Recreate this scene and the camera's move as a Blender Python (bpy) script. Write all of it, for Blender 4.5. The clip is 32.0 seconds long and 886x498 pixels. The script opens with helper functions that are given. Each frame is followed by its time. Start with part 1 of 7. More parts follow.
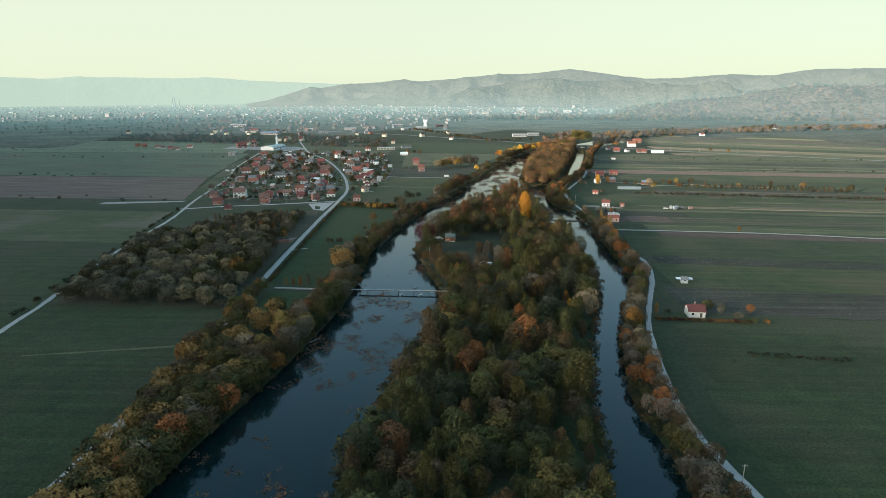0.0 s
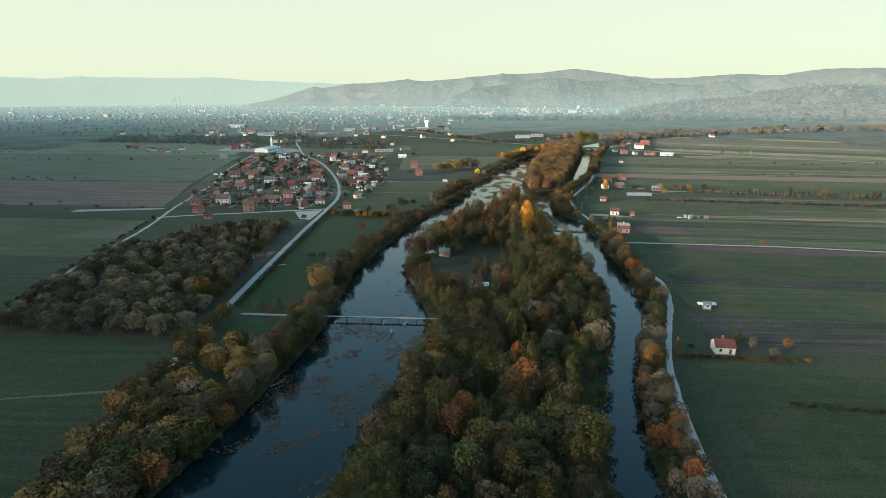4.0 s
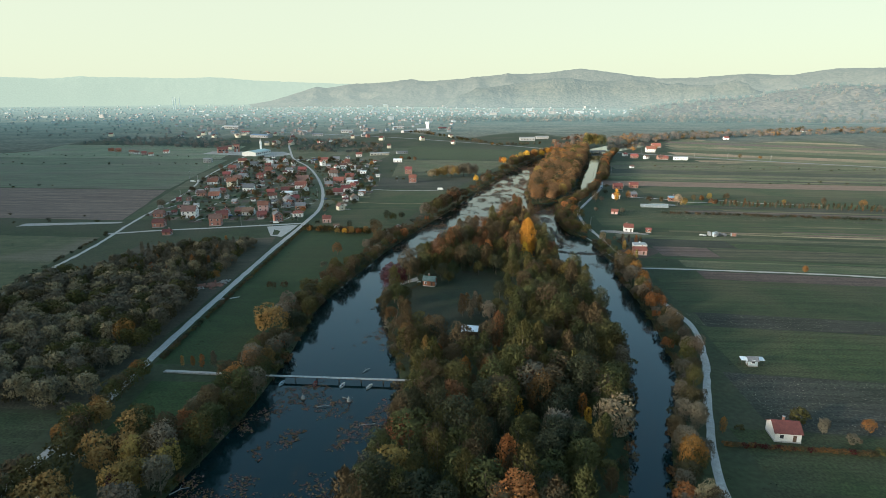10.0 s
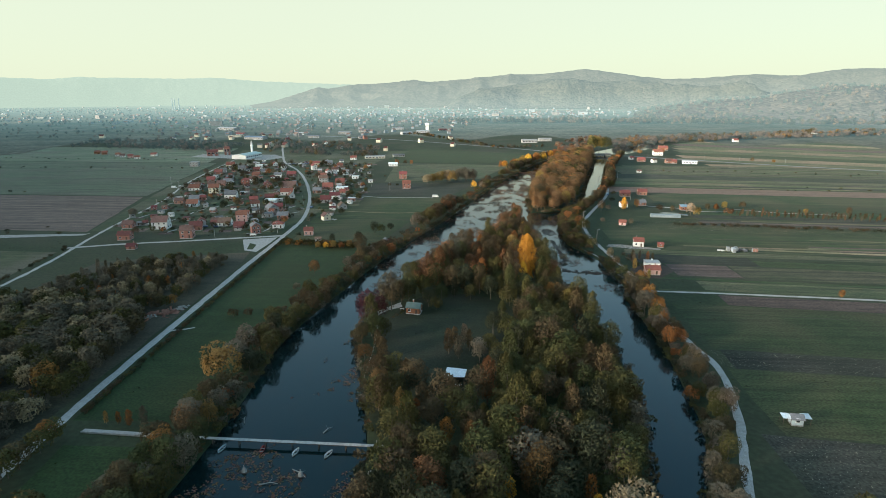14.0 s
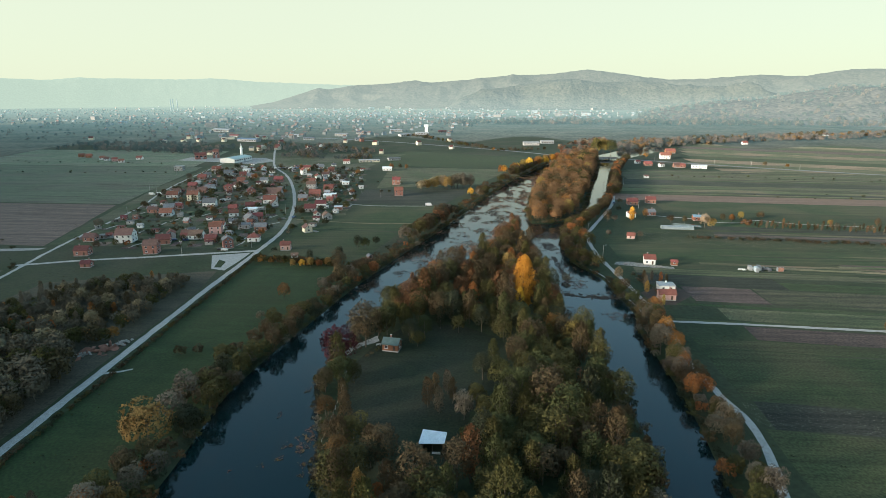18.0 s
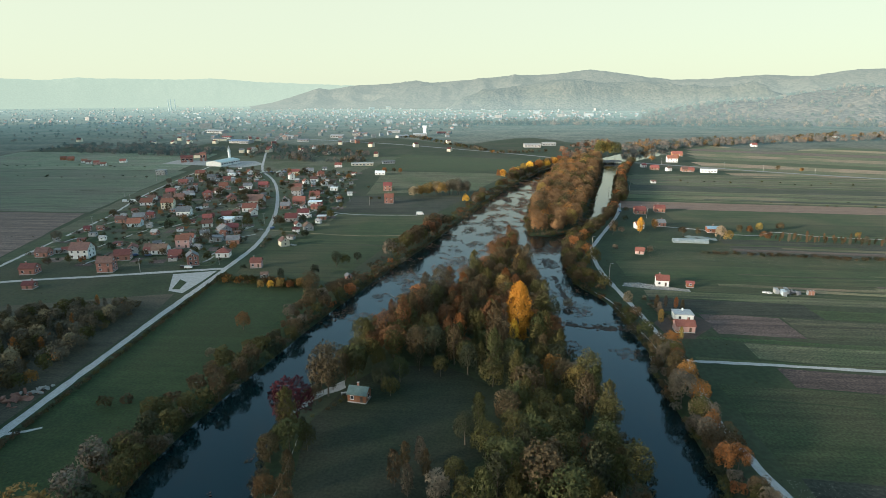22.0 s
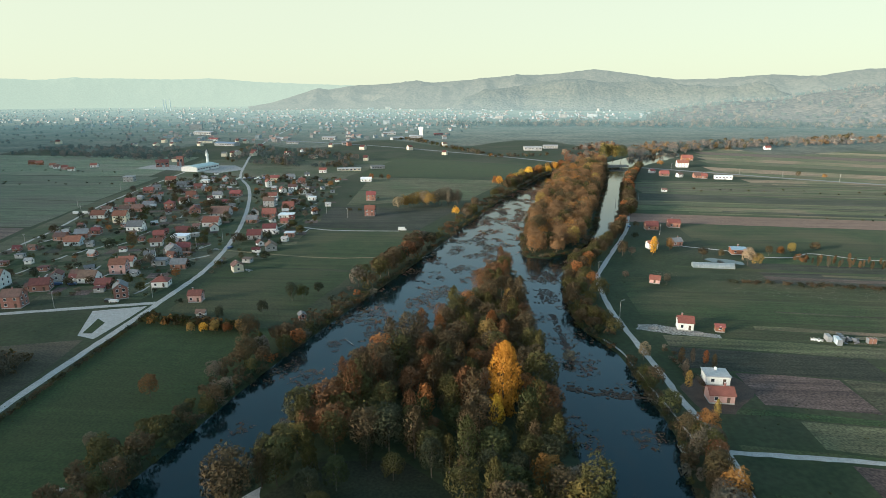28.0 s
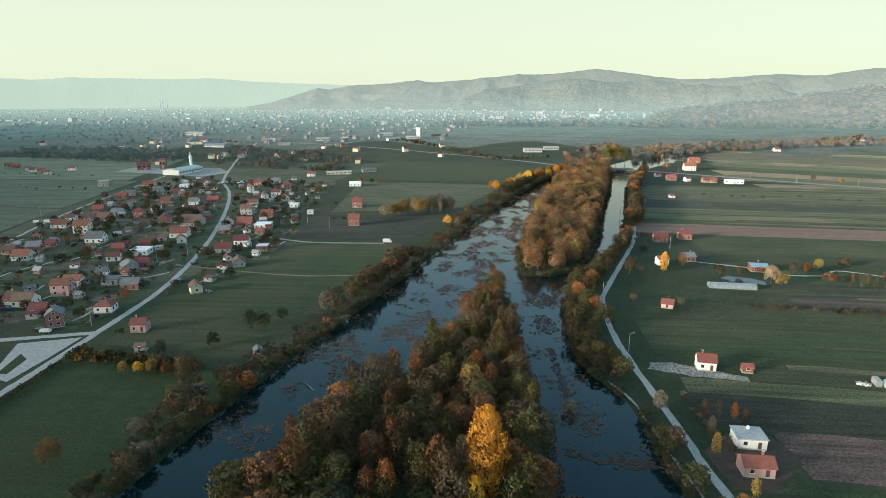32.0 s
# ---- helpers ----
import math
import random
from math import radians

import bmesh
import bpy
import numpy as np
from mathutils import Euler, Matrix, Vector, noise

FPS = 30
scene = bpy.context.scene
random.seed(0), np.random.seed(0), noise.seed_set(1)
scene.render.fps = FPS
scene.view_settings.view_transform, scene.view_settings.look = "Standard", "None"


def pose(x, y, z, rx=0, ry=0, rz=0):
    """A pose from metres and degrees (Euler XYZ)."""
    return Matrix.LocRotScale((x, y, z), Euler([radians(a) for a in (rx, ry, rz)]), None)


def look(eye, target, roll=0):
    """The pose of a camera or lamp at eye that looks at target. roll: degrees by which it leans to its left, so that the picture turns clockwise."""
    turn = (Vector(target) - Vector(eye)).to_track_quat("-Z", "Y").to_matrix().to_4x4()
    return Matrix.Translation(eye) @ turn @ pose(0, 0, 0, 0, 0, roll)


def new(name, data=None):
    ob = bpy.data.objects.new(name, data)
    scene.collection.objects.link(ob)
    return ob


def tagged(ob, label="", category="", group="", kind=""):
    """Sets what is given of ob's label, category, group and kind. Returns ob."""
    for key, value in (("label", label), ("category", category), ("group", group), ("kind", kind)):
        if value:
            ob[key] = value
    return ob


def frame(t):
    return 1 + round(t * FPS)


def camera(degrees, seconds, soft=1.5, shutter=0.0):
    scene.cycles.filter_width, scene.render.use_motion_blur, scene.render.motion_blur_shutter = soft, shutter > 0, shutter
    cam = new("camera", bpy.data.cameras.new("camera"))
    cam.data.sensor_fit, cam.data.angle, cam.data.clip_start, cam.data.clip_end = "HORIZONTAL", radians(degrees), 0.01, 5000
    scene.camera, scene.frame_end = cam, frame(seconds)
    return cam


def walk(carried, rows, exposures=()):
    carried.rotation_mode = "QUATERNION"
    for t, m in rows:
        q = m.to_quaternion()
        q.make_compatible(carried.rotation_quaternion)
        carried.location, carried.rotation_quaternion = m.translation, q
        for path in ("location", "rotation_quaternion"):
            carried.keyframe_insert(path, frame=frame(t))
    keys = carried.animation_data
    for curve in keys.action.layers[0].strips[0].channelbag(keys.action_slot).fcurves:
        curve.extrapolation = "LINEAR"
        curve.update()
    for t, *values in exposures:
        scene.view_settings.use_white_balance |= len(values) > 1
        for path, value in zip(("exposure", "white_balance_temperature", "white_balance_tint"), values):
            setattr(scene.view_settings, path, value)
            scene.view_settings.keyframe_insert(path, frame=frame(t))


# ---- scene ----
cam = camera(74, 32.0, soft=0.6)
PATH = [
    (0, pose(0.56, 0.8, 101.2, 74.82, 0, 1.72)),
    (4, pose(6.27, 39.6, 100.9, 74.82, 0, 2.15)),
    (8, pose(12.1, 79.2, 100.6, 74.82, 0, 2.52)),
    (12, pose(18.0, 119.2, 100.4, 74.87, 0, 2.86)),
    (16, pose(23.9, 159.6, 100.2, 74.93, 0, 3.15)),
    (20, pose(29.9, 200.1, 100.1, 74.99, 0, 3.41)),
    (24, pose(35.9, 240.5, 99.9, 74.99, 0, 3.61)),
    (28, pose(42.0, 280.7, 99.5, 75.0, 0, 3.78)),
    (32, pose(48.1, 320.4, 98.7, 75.0, 0, 3.95)),
]
walk(cam, PATH, exposures=[(0, 2.19, 5900, 4), (32, 2.19, 5900, 4)])

# ---- sky and sun: a low evening sun behind the camera, off a ridge ----
SUN_ELEV, SUN_SIDE, SUN_BACK = 9.0, -0.86, -0.51
world = bpy.data.worlds.new("evening_sky")
scene.world = world
world.use_nodes = True
wn, wl = world.node_tree.nodes, world.node_tree.links
sky = wn.new("ShaderNodeTexSky")
sky.sky_type = "NISHITA"
sky.sun_disc = False
sky.sun_elevation = radians(SUN_ELEV)
sky.sun_rotation = math.atan2(SUN_SIDE, SUN_BACK)
sky.dust_density, sky.air_density, sky.ozone_density = 0.8, 1.0, 0.7
wn["Background"].inputs["Strength"].default_value = 0.09
# evening haze pales the sky towards the horizon
toward = wn.new("ShaderNodeTexCoord")
split = wn.new("ShaderNodeSeparateXYZ")
wl.new(toward.outputs["Generated"], split.inputs[0])
veil = wn.new("ShaderNodeMapRange")
veil.interpolation_type = "SMOOTHSTEP"
veil.inputs["From Min"].default_value, veil.inputs["From Max"].default_value = 0.13, 0.66
veil.inputs["To Min"].default_value, veil.inputs["To Max"].default_value = 0.94, 0.10
wl.new(split.outputs["Z"], veil.inputs["Value"])
hazed = wn.new("ShaderNodeMix")
hazed.data_type = "RGBA"
# the haze glows warm round the low sun
facing = wn.new("ShaderNodeVectorMath")
facing.operation = "DOT_PRODUCT"
facing.inputs[1].default_value = Vector((SUN_SIDE, SUN_BACK, 0.15)).normalized()
wl.new(toward.outputs["Generated"], facing.inputs[0])
near_sun = wn.new("ShaderNodeMapRange")
near_sun.interpolation_type = "SMOOTHERSTEP"
near_sun.inputs["From Min"].default_value, near_sun.inputs["From Max"].default_value = 0.1, 1.0
wl.new(facing.outputs["Value"], near_sun.inputs["Value"])
glow = wn.new("ShaderNodeMix")
glow.data_type = "RGBA"
glow.inputs["B"].default_value = (7.4, 5.7, 3.8, 1)
# away from the horizon the haze thins to a pale blue
climb = wn.new("ShaderNodeMapRange")
climb.interpolation_type = "SMOOTHSTEP"
climb.inputs["From Min"].default_value, climb.inputs["From Max"].default_value = 0.13, 0.36
wl.new(split.outputs["Z"], climb.inputs["Value"])
thin = wn.new("ShaderNodeMix")
thin.data_type = "RGBA"
thin.inputs["A"].default_value, thin.inputs["B"].default_value = (2.20, 2.16, 1.56, 1), (1.50, 2.10, 2.36, 1)
wl.new(climb.outputs["Result"], thin.inputs["Factor"])
wl.new(thin.outputs["Result"], glow.inputs["A"])
wl.new(near_sun.outputs["Result"], glow.inputs["Factor"])
wl.new(glow.outputs["Result"], hazed.inputs["B"])
wl.new(veil.outputs["Result"], hazed.inputs["Factor"])
zenith = wn.new("ShaderNodeMix")
zenith.data_type, zenith.blend_type = "RGBA", "MULTIPLY"
zenith.inputs["Factor"].default_value, zenith.inputs["B"].default_value = 1.0, (0.70, 0.94, 1.00, 1)
wl.new(sky.outputs[0], zenith.inputs["A"])
wl.new(zenith.outputs["Result"], hazed.inputs["A"])
wl.new(hazed.outputs["Result"], wn["Background"].inputs["Color"])
sun = new("sun", bpy.data.lights.new("sun", "SUN"))
sun.data.energy, sun.data.angle, sun.data.color = 2.6, radians(8.0), (1.0, 0.84, 0.67)
sun.matrix_world = look((SUN_SIDE * 100, SUN_BACK * 100, 100 * math.tan(radians(SUN_ELEV))), (0, 0, 0))

# ---- materials ----
MATS = {}


def surf(name, c1, c2, scale=0.5, rough=0.9, bump=0.0, fine=0.0, vary=0.0, island=0.0, metal=0.0, spec=0.3, object_space=False, c3=None, big=0.02):
    """A mottled surface: two colours by a noise of `scale` per metre, a finer grain, a third colour in large stains."""
    if name in MATS:
        return MATS[name]
    m = bpy.data.materials.new(name)
    m.use_nodes = True
    n, l = m.node_tree.nodes, m.node_tree.links
    bs = n["Principled BSDF"]
    bs.inputs["Roughness"].default_value = rough
    bs.inputs["Metallic"].default_value = metal
    bs.inputs["Specular IOR Level"].default_value = spec
    if object_space:
        place = n.new("ShaderNodeTexCoord").outputs["Object"]
    else:
        place = n.new("ShaderNodeNewGeometry").outputs["Position"]
    no = n.new("ShaderNodeTexNoise")
    no.inputs["Scale"].default_value, no.inputs["Detail"].default_value = scale, 6
    no.inputs["Roughness"].default_value = 0.65
    l.new(place, no.inputs["Vector"])
    ramp = n.new("ShaderNodeMapRange")
    ramp.inputs["From Min"].default_value, ramp.inputs["From Max"].default_value = 0.32, 0.68
    l.new(no.outputs["Fac"], ramp.inputs["Value"])
    mix = n.new("ShaderNodeMix")
    mix.data_type = "RGBA"
    mix.inputs["A"].default_value, mix.inputs["B"].default_value = (*c1, 1), (*c2, 1)
    l.new(ramp.outputs["Result"], mix.inputs["Factor"])
    colour = mix.outputs["Result"]
    if c3:
        nb = n.new("ShaderNodeTexNoise")
        nb.inputs["Scale"].default_value, nb.inputs["Detail"].default_value = big, 4
        l.new(place, nb.inputs["Vector"])
        rb = n.new("ShaderNodeMapRange")
        rb.inputs["From Min"].default_value, rb.inputs["From Max"].default_value = 0.45, 0.62
        l.new(nb.outputs["Fac"], rb.inputs["Value"])
        mb = n.new("ShaderNodeMix")
        mb.data_type = "RGBA"
        mb.inputs["B"].default_value = (*c3, 1)
        l.new(rb.outputs["Result"], mb.inputs["Factor"])
        l.new(colour, mb.inputs["A"])
        colour = mb.outputs["Result"]
    for amount, source in ((vary, "object"), (island, "island"), (fine, "grain")):
        if not amount:
            continue
        hs = n.new("ShaderNodeHueSaturation")
        mr = n.new("ShaderNodeMapRange")
        mr.inputs["To Min"].default_value, mr.inputs["To Max"].default_value = 1 - amount, 1 + amount
        if source == "object":
            oi = n.new("ShaderNodeObjectInfo")
            l.new(oi.outputs["Random"], mr.inputs["Value"])
            mh = n.new("ShaderNodeMapRange")
            mh.inputs["To Min"].default_value, mh.inputs["To Max"].default_value = 0.5 - amount * 0.07, 0.5 + amount * 0.07
            wn2 = n.new("ShaderNodeTexWhiteNoise")
            wn2.noise_dimensions = "1D"
            l.new(oi.outputs["Random"], wn2.inputs["W"])
            l.new(wn2.outputs["Value"], mh.inputs["Value"])
            l.new(mh.outputs["Result"], hs.inputs["Hue"])
        elif source == "island":
            ge = n.new("ShaderNodeNewGeometry")
            l.new(ge.outputs["Random Per Island"], mr.inputs["Value"])
        else:
            fn = n.new("ShaderNodeTexNoise")
            fn.inputs["Scale"].default_value, fn.inputs["Detail"].default_value = scale * 9, 3
            l.new(place, fn.inputs["Vector"])
            mr.inputs["From Min"].default_value, mr.inputs["From Max"].default_value = 0.34, 0.66
            l.new(fn.outputs["Fac"], mr.inputs["Value"])
        l.new(mr.outputs["Result"], hs.inputs["Value"])
        l.new(colour, hs.inputs["Color"])
        colour = hs.outputs["Color"]
    l.new(colour, bs.inputs["Base Color"])
    if bump:
        bn = n.new("ShaderNodeTexNoise")
        bn.inputs["Scale"].default_value, bn.inputs["Detail"].default_value = scale * 4, 5
        l.new(place, bn.inputs["Vector"])
        bu = n.new("ShaderNodeBump")
        bu.inputs["Strength"].default_value, bu.inputs["Distance"].default_value = min(1, bump), bump
        l.new(bn.outputs["Fac"], bu.inputs["Height"])
        l.new(bu.outputs["Normal"], bs.inputs["Normal"])
    MATS[name] = m
    return m


HAZE_SHEEN = 0.015


def field_mat(name, c1, c2, turn, step, c3=None, rows=1.0):
    """A field: mottled crop with worked lines `step` metres apart at an angle of `turn` degrees."""
    m = surf(name, c1, c2, 0.13, 0.95, 0.12, 0.22 + 0.22 * rows, 0.22, c3=c3, big=0.018)
    n, l = m.node_tree.nodes, m.node_tree.links
    bs = n["Principled BSDF"]
    before = bs.inputs["Base Color"].links[0].from_socket
    ge = n.new("ShaderNodeNewGeometry")
    mp = n.new("ShaderNodeMapping")
    mp.inputs["Rotation"].default_value = (0, 0, radians(-turn))
    l.new(ge.outputs["Position"], mp.inputs["Vector"])
    wave = n.new("ShaderNodeTexWave")
    wave.bands_direction = "Y"
    wave.inputs["Scale"].default_value = 0.314 / step
    wave.inputs["Distortion"].default_value, wave.inputs["Detail"].default_value = 1.6, 3
    wave.inputs["Detail Scale"].default_value = 0.7
    l.new(mp.outputs["Vector"], wave.inputs["Vector"])
    sx = n.new("ShaderNodeMapping")
    sx.inputs["Rotation"].default_value = (0, 0, radians(-turn))
    sx.inputs["Scale"].default_value = (0.012, 0.3, 1)
    l.new(ge.outputs["Position"], sx.inputs["Vector"])
    streak = n.new("ShaderNodeTexNoise")
    streak.inputs["Scale"].default_value, streak.inputs["Detail"].default_value = 1.0, 4
    l.new(sx.outputs["Vector"], streak.inputs["Vector"])
    add = n.new("ShaderNodeMath")
    add.operation = "MULTIPLY_ADD"
    add.inputs[1].default_value = 0.06
    l.new(wave.outputs["Fac"], add.inputs[0])
    l.new(streak.outputs["Fac"], add.inputs[2])
    mr = n.new("ShaderNodeMapRange")
    mr.inputs["From Min"].default_value, mr.inputs["From Max"].default_value = 0.30, 0.75
    mr.inputs["To Min"].default_value, mr.inputs["To Max"].default_value = 1 - 0.45 * rows, 1 + 0.5 * rows
    l.new(add.outputs[0], mr.inputs["Value"])
    hs = n.new("ShaderNodeHueSaturation")
    l.new(before, hs.inputs["Color"])
    l.new(mr.outputs["Result"], hs.inputs["Value"])
    l.new(hs.outputs["Color"], bs.inputs["Base Color"])
    # sheen lifts the fields at a low angle, standing in for haze
    bs.inputs["Sheen Weight"].default_value, bs.inputs["Sheen Roughness"].default_value = HAZE_SHEEN, 0.35
    bs.inputs["Sheen Tint"].default_value = (0.85, 0.95, 0.70, 1)
    return m


LEAF = {}
for leaf, c1, c2 in (("olive", (0.047, 0.044, 0.015), (0.083, 0.074, 0.025)), ("green", (0.036, 0.042, 0.016), (0.064, 0.067, 0.025)),
                     ("deep", (0.025, 0.029, 0.016), (0.042, 0.044, 0.024)), ("brown", (0.056, 0.042, 0.021), (0.092, 0.068, 0.034)),
                     ("orange", (0.180, 0.082, 0.026), (0.260, 0.122, 0.037)), ("rust", (0.100, 0.053, 0.023), (0.145, 0.077, 0.032)),
                     ("gold", (0.540, 0.270, 0.034), (0.700, 0.375, 0.055)), ("yellow", (0.180, 0.120, 0.035), (0.255, 0.170, 0.053)),
                     ("grey", (0.092, 0.077, 0.054), (0.146, 0.121, 0.084)), ("maroon", (0.045, 0.010, 0.012), (0.070, 0.016, 0.018)),
                     ("red", (0.190, 0.046, 0.030), (0.250, 0.066, 0.043)), ("pale", (0.190, 0.145, 0.085), (0.280, 0.215, 0.131)),
                     ("copper", (0.122, 0.069, 0.035), (0.195, 0.110, 0.054)),
                     ("reed", (0.105, 0.042, 0.035), (0.160, 0.070, 0.057))):
    LEAF[leaf] = surf("leaf_" + leaf, c1, c2, 0.15, 0.85, 0, 0, 0.22, 0.12, spec=0.08)
M_BARK = surf("bark", (0.07, 0.055, 0.04), (0.13, 0.105, 0.08), 2, 0.9)
M_GROUND = surf("meadow_ground", (0.020, 0.032, 0.011), (0.038, 0.048, 0.018), 0.06, 0.95, 0.15, 0.18, c3=(0.046, 0.048, 0.024), big=0.012)
M_GRAVEL = surf("pale_gravel", (0.29, 0.27, 0.245), (0.41, 0.385, 0.35), 0.6, 0.9, 0.1, 0.2)
M_TARMAC = surf("worn_asphalt", (0.16, 0.155, 0.15), (0.24, 0.23, 0.22), 0.5, 0.85, 0.05, 0.15)
M_STONE = surf("pale_stone", (0.20, 0.185, 0.165), (0.40, 0.375, 0.34), 0.8, 0.9, 0.1, 0.2)
M_SOIL = surf("dark_soil", (0.055, 0.038, 0.028), (0.085, 0.058, 0.042), 0.3, 0.95, 0.2, 0.2)
WALL = {k: surf("wall_" + k, a, b, 0.9, 0.85, 0.01, 0.06, 0.12) for k, a, b in (
    ("white", (0.62, 0.61, 0.57), (0.76, 0.75, 0.71)), ("cream", (0.55, 0.49, 0.36), (0.68, 0.61, 0.47)), ("pink", (0.45, 0.27, 0.24), (0.54, 0.34, 0.30)),
    ("brick", (0.22, 0.105, 0.080), (0.31, 0.155, 0.115)), ("concrete", (0.27, 0.26, 0.25), (0.38, 0.37, 0.35)), ("paleblue", (0.40, 0.46, 0.48), (0.50, 0.56, 0.58)),
    ("orangewood", (0.20, 0.085, 0.045), (0.28, 0.12, 0.065)))}
ROOF = {k: surf("roof_" + k, a, b, 0.7, 0.75, 0.03, 0.15, 0.22) for k, a, b in (
    ("red", (0.17, 0.060, 0.044), (0.25, 0.090, 0.066)), ("darkred", (0.10, 0.036, 0.030), (0.15, 0.052, 0.042)), ("brown", (0.11, 0.065, 0.05), (0.17, 0.10, 0.075)),
    ("grey", (0.12, 0.12, 0.125), (0.19, 0.19, 0.19)), ("white", (0.60, 0.62, 0.62), (0.75, 0.77, 0.77)), ("blue", (0.13, 0.20, 0.26), (0.19, 0.27, 0.34)),
    ("concrete", (0.28, 0.28, 0.27), (0.40, 0.39, 0.37)), ("green", (0.075, 0.11, 0.10), (0.12, 0.16, 0.145)), ("mint", (0.30, 0.38, 0.36), (0.40, 0.48, 0.46)))}
M_FRAME = surf("window_white", (0.70, 0.70, 0.68), (0.78, 0.78, 0.76), 2, 0.5)
M_DARKWOOD = surf("dark_wood", (0.06, 0.04, 0.028), (0.11, 0.075, 0.05), 2, 0.8)
M_METAL = surf("grey_metal", (0.30, 0.31, 0.32), (0.42, 0.43, 0.44), 2, 0.5, metal=0.6)
M_GLASS = bpy.data.materials.new("window_glass")
M_GLASS.use_nodes = True
gb = M_GLASS.node_tree.nodes["Principled BSDF"]
gb.inputs["Base Color"].default_value, gb.inputs["Roughness"].default_value = (0.03, 0.035, 0.04, 1), 0.12

# water: dark, clear, rippled
M_WATER = bpy.data.materials.new("river_water")
M_WATER.use_nodes = True
n, l = M_WATER.node_tree.nodes, M_WATER.node_tree.links
bs = n["Principled BSDF"]
bs.inputs["Roughness"].default_value, bs.inputs["IOR"].default_value = 0.05, 1.33
bs.inputs["Specular IOR Level"].default_value = 0.5
ge = n.new("ShaderNodeNewGeometry")
nz = n.new("ShaderNodeTexNoise")
nz.inputs["Scale"].default_value, nz.inputs["Detail"].default_value = 0.05, 6
l.new(ge.outputs["Position"], nz.inputs["Vector"])
mx = n.new("ShaderNodeMix")
mx.data_type = "RGBA"
mx.inputs["A"].default_value, mx.inputs["B"].default_value = (0.002, 0.014, 0.015, 1), (0.006, 0.016, 0.015, 1)
l.new(nz.outputs["Fac"], mx.inputs["Factor"])
# the stony bed and drowned weed show through in streaks along the current
mpw = n.new("ShaderNodeMapping")
mpw.inputs["Scale"].default_value, mpw.inputs["Rotation"].default_value = (0.16, 0.055, 1), (0, 0, radians(-8))
l.new(ge.outputs["Position"], mpw.inputs["Vector"])
bed = n.new("ShaderNodeTexNoise")
bed.inputs["Scale"].default_value, bed.inputs["Detail"].default_value, bed.inputs["Roughness"].default_value = 1.0, 8, 0.72
l.new(mpw.outputs["Vector"], bed.inputs["Vector"])
bedr = n.new("ShaderNodeMapRange")
bedr.inputs["From Min"].default_value, bedr.inputs["From Max"].default_value, bedr.inputs["To Max"].default_value = 0.50, 0.72, 0.85
l.new(bed.outputs["Fac"], bedr.inputs["Value"])
mbed = n.new("ShaderNodeMix")
mbed.data_type = "RGBA"
mbed.inputs["B"].default_value = (0.020, 0.018, 0.012, 1)
l.new(bedr.outputs["Result"], mbed.inputs["Factor"])
l.new(mx.outputs["Result"], mbed.inputs["A"])
l.new(mbed.outputs["Result"], bs.inputs["Base Color"])
rip = n.new("ShaderNodeTexNoise")
rip.inputs["Scale"].default_value, rip.inputs["Detail"].default_value = 0.9, 5
l.new(ge.outputs["Position"], rip.inputs["Vector"])
bu = n.new("ShaderNodeBump")
bu.inputs["Strength"].default_value, bu.inputs["Distance"].default_value = 0.28, 0.09
l.new(rip.outputs["Fac"], bu.inputs["Height"])
l.new(bu.outputs["Normal"], bs.inputs["Normal"])


# ---- building helpers ----
def mesh_of(name, verts, faces, material=None, smooth=False):
    me = bpy.data.meshes.new(name)
    me.from_pydata([tuple(v) for v in verts], [], faces)
    if material:
        me.materials.append(material)
    if smooth:
        me.polygons.foreach_set("use_smooth", [True] * len(me.polygons))
    me.update()
    return me


def quads_mesh(name, verts, mats, mat_index=None, smooth=False):
    """A mesh of loose quads from an (n*4, 3) array, fast."""
    verts = np.asarray(verts, dtype=np.float32)
    count = len(verts) // 4
    me = bpy.data.meshes.new(name)
    me.vertices.add(len(verts))
    me.vertices.foreach_set("co", verts.ravel())
    me.loops.add(count * 4)
    me.loops.foreach_set("vertex_index", np.arange(count * 4, dtype=np.int32))
    me.polygons.add(count)
    me.polygons.foreach_set("loop_start", np.arange(0, count * 4, 4, dtype=np.int32))
    for mt in mats:
        me.materials.append(mt)
    if mat_index is not None:
        me.polygons.foreach_set("material_index", np.asarray(mat_index, dtype=np.int32))
    me.update(calc_edges=True)
    return me


def tris_mesh(name, verts, mats, mat_index=None):
    """A mesh of loose triangles from an (n*3, 3) array, fast."""
    verts = np.asarray(verts, dtype=np.float32)
    count = len(verts) // 3
    me = bpy.data.meshes.new(name)
    me.vertices.add(len(verts))
    me.vertices.foreach_set("co", verts.ravel())
    me.loops.add(count * 3)
    me.loops.foreach_set("vertex_index", np.arange(count * 3, dtype=np.int32))
    me.polygons.add(count)
    me.polygons.foreach_set("loop_start", np.arange(0, count * 3, 3, dtype=np.int32))
    for mt in mats:
        me.materials.append(mt)
    if mat_index is not None:
        me.polygons.foreach_set("material_index", np.asarray(mat_index, dtype=np.int32))
    me.update(calc_edges=True)
    return me


def part(name, me, parent=None, m=None, label=""):
    ob = new(name, me)
    if parent is not None:
        ob.parent = parent
    if m is not None:
        ob.matrix_basis = m
    if label:
        ob["label"] = label
    return ob


BOXES = {}


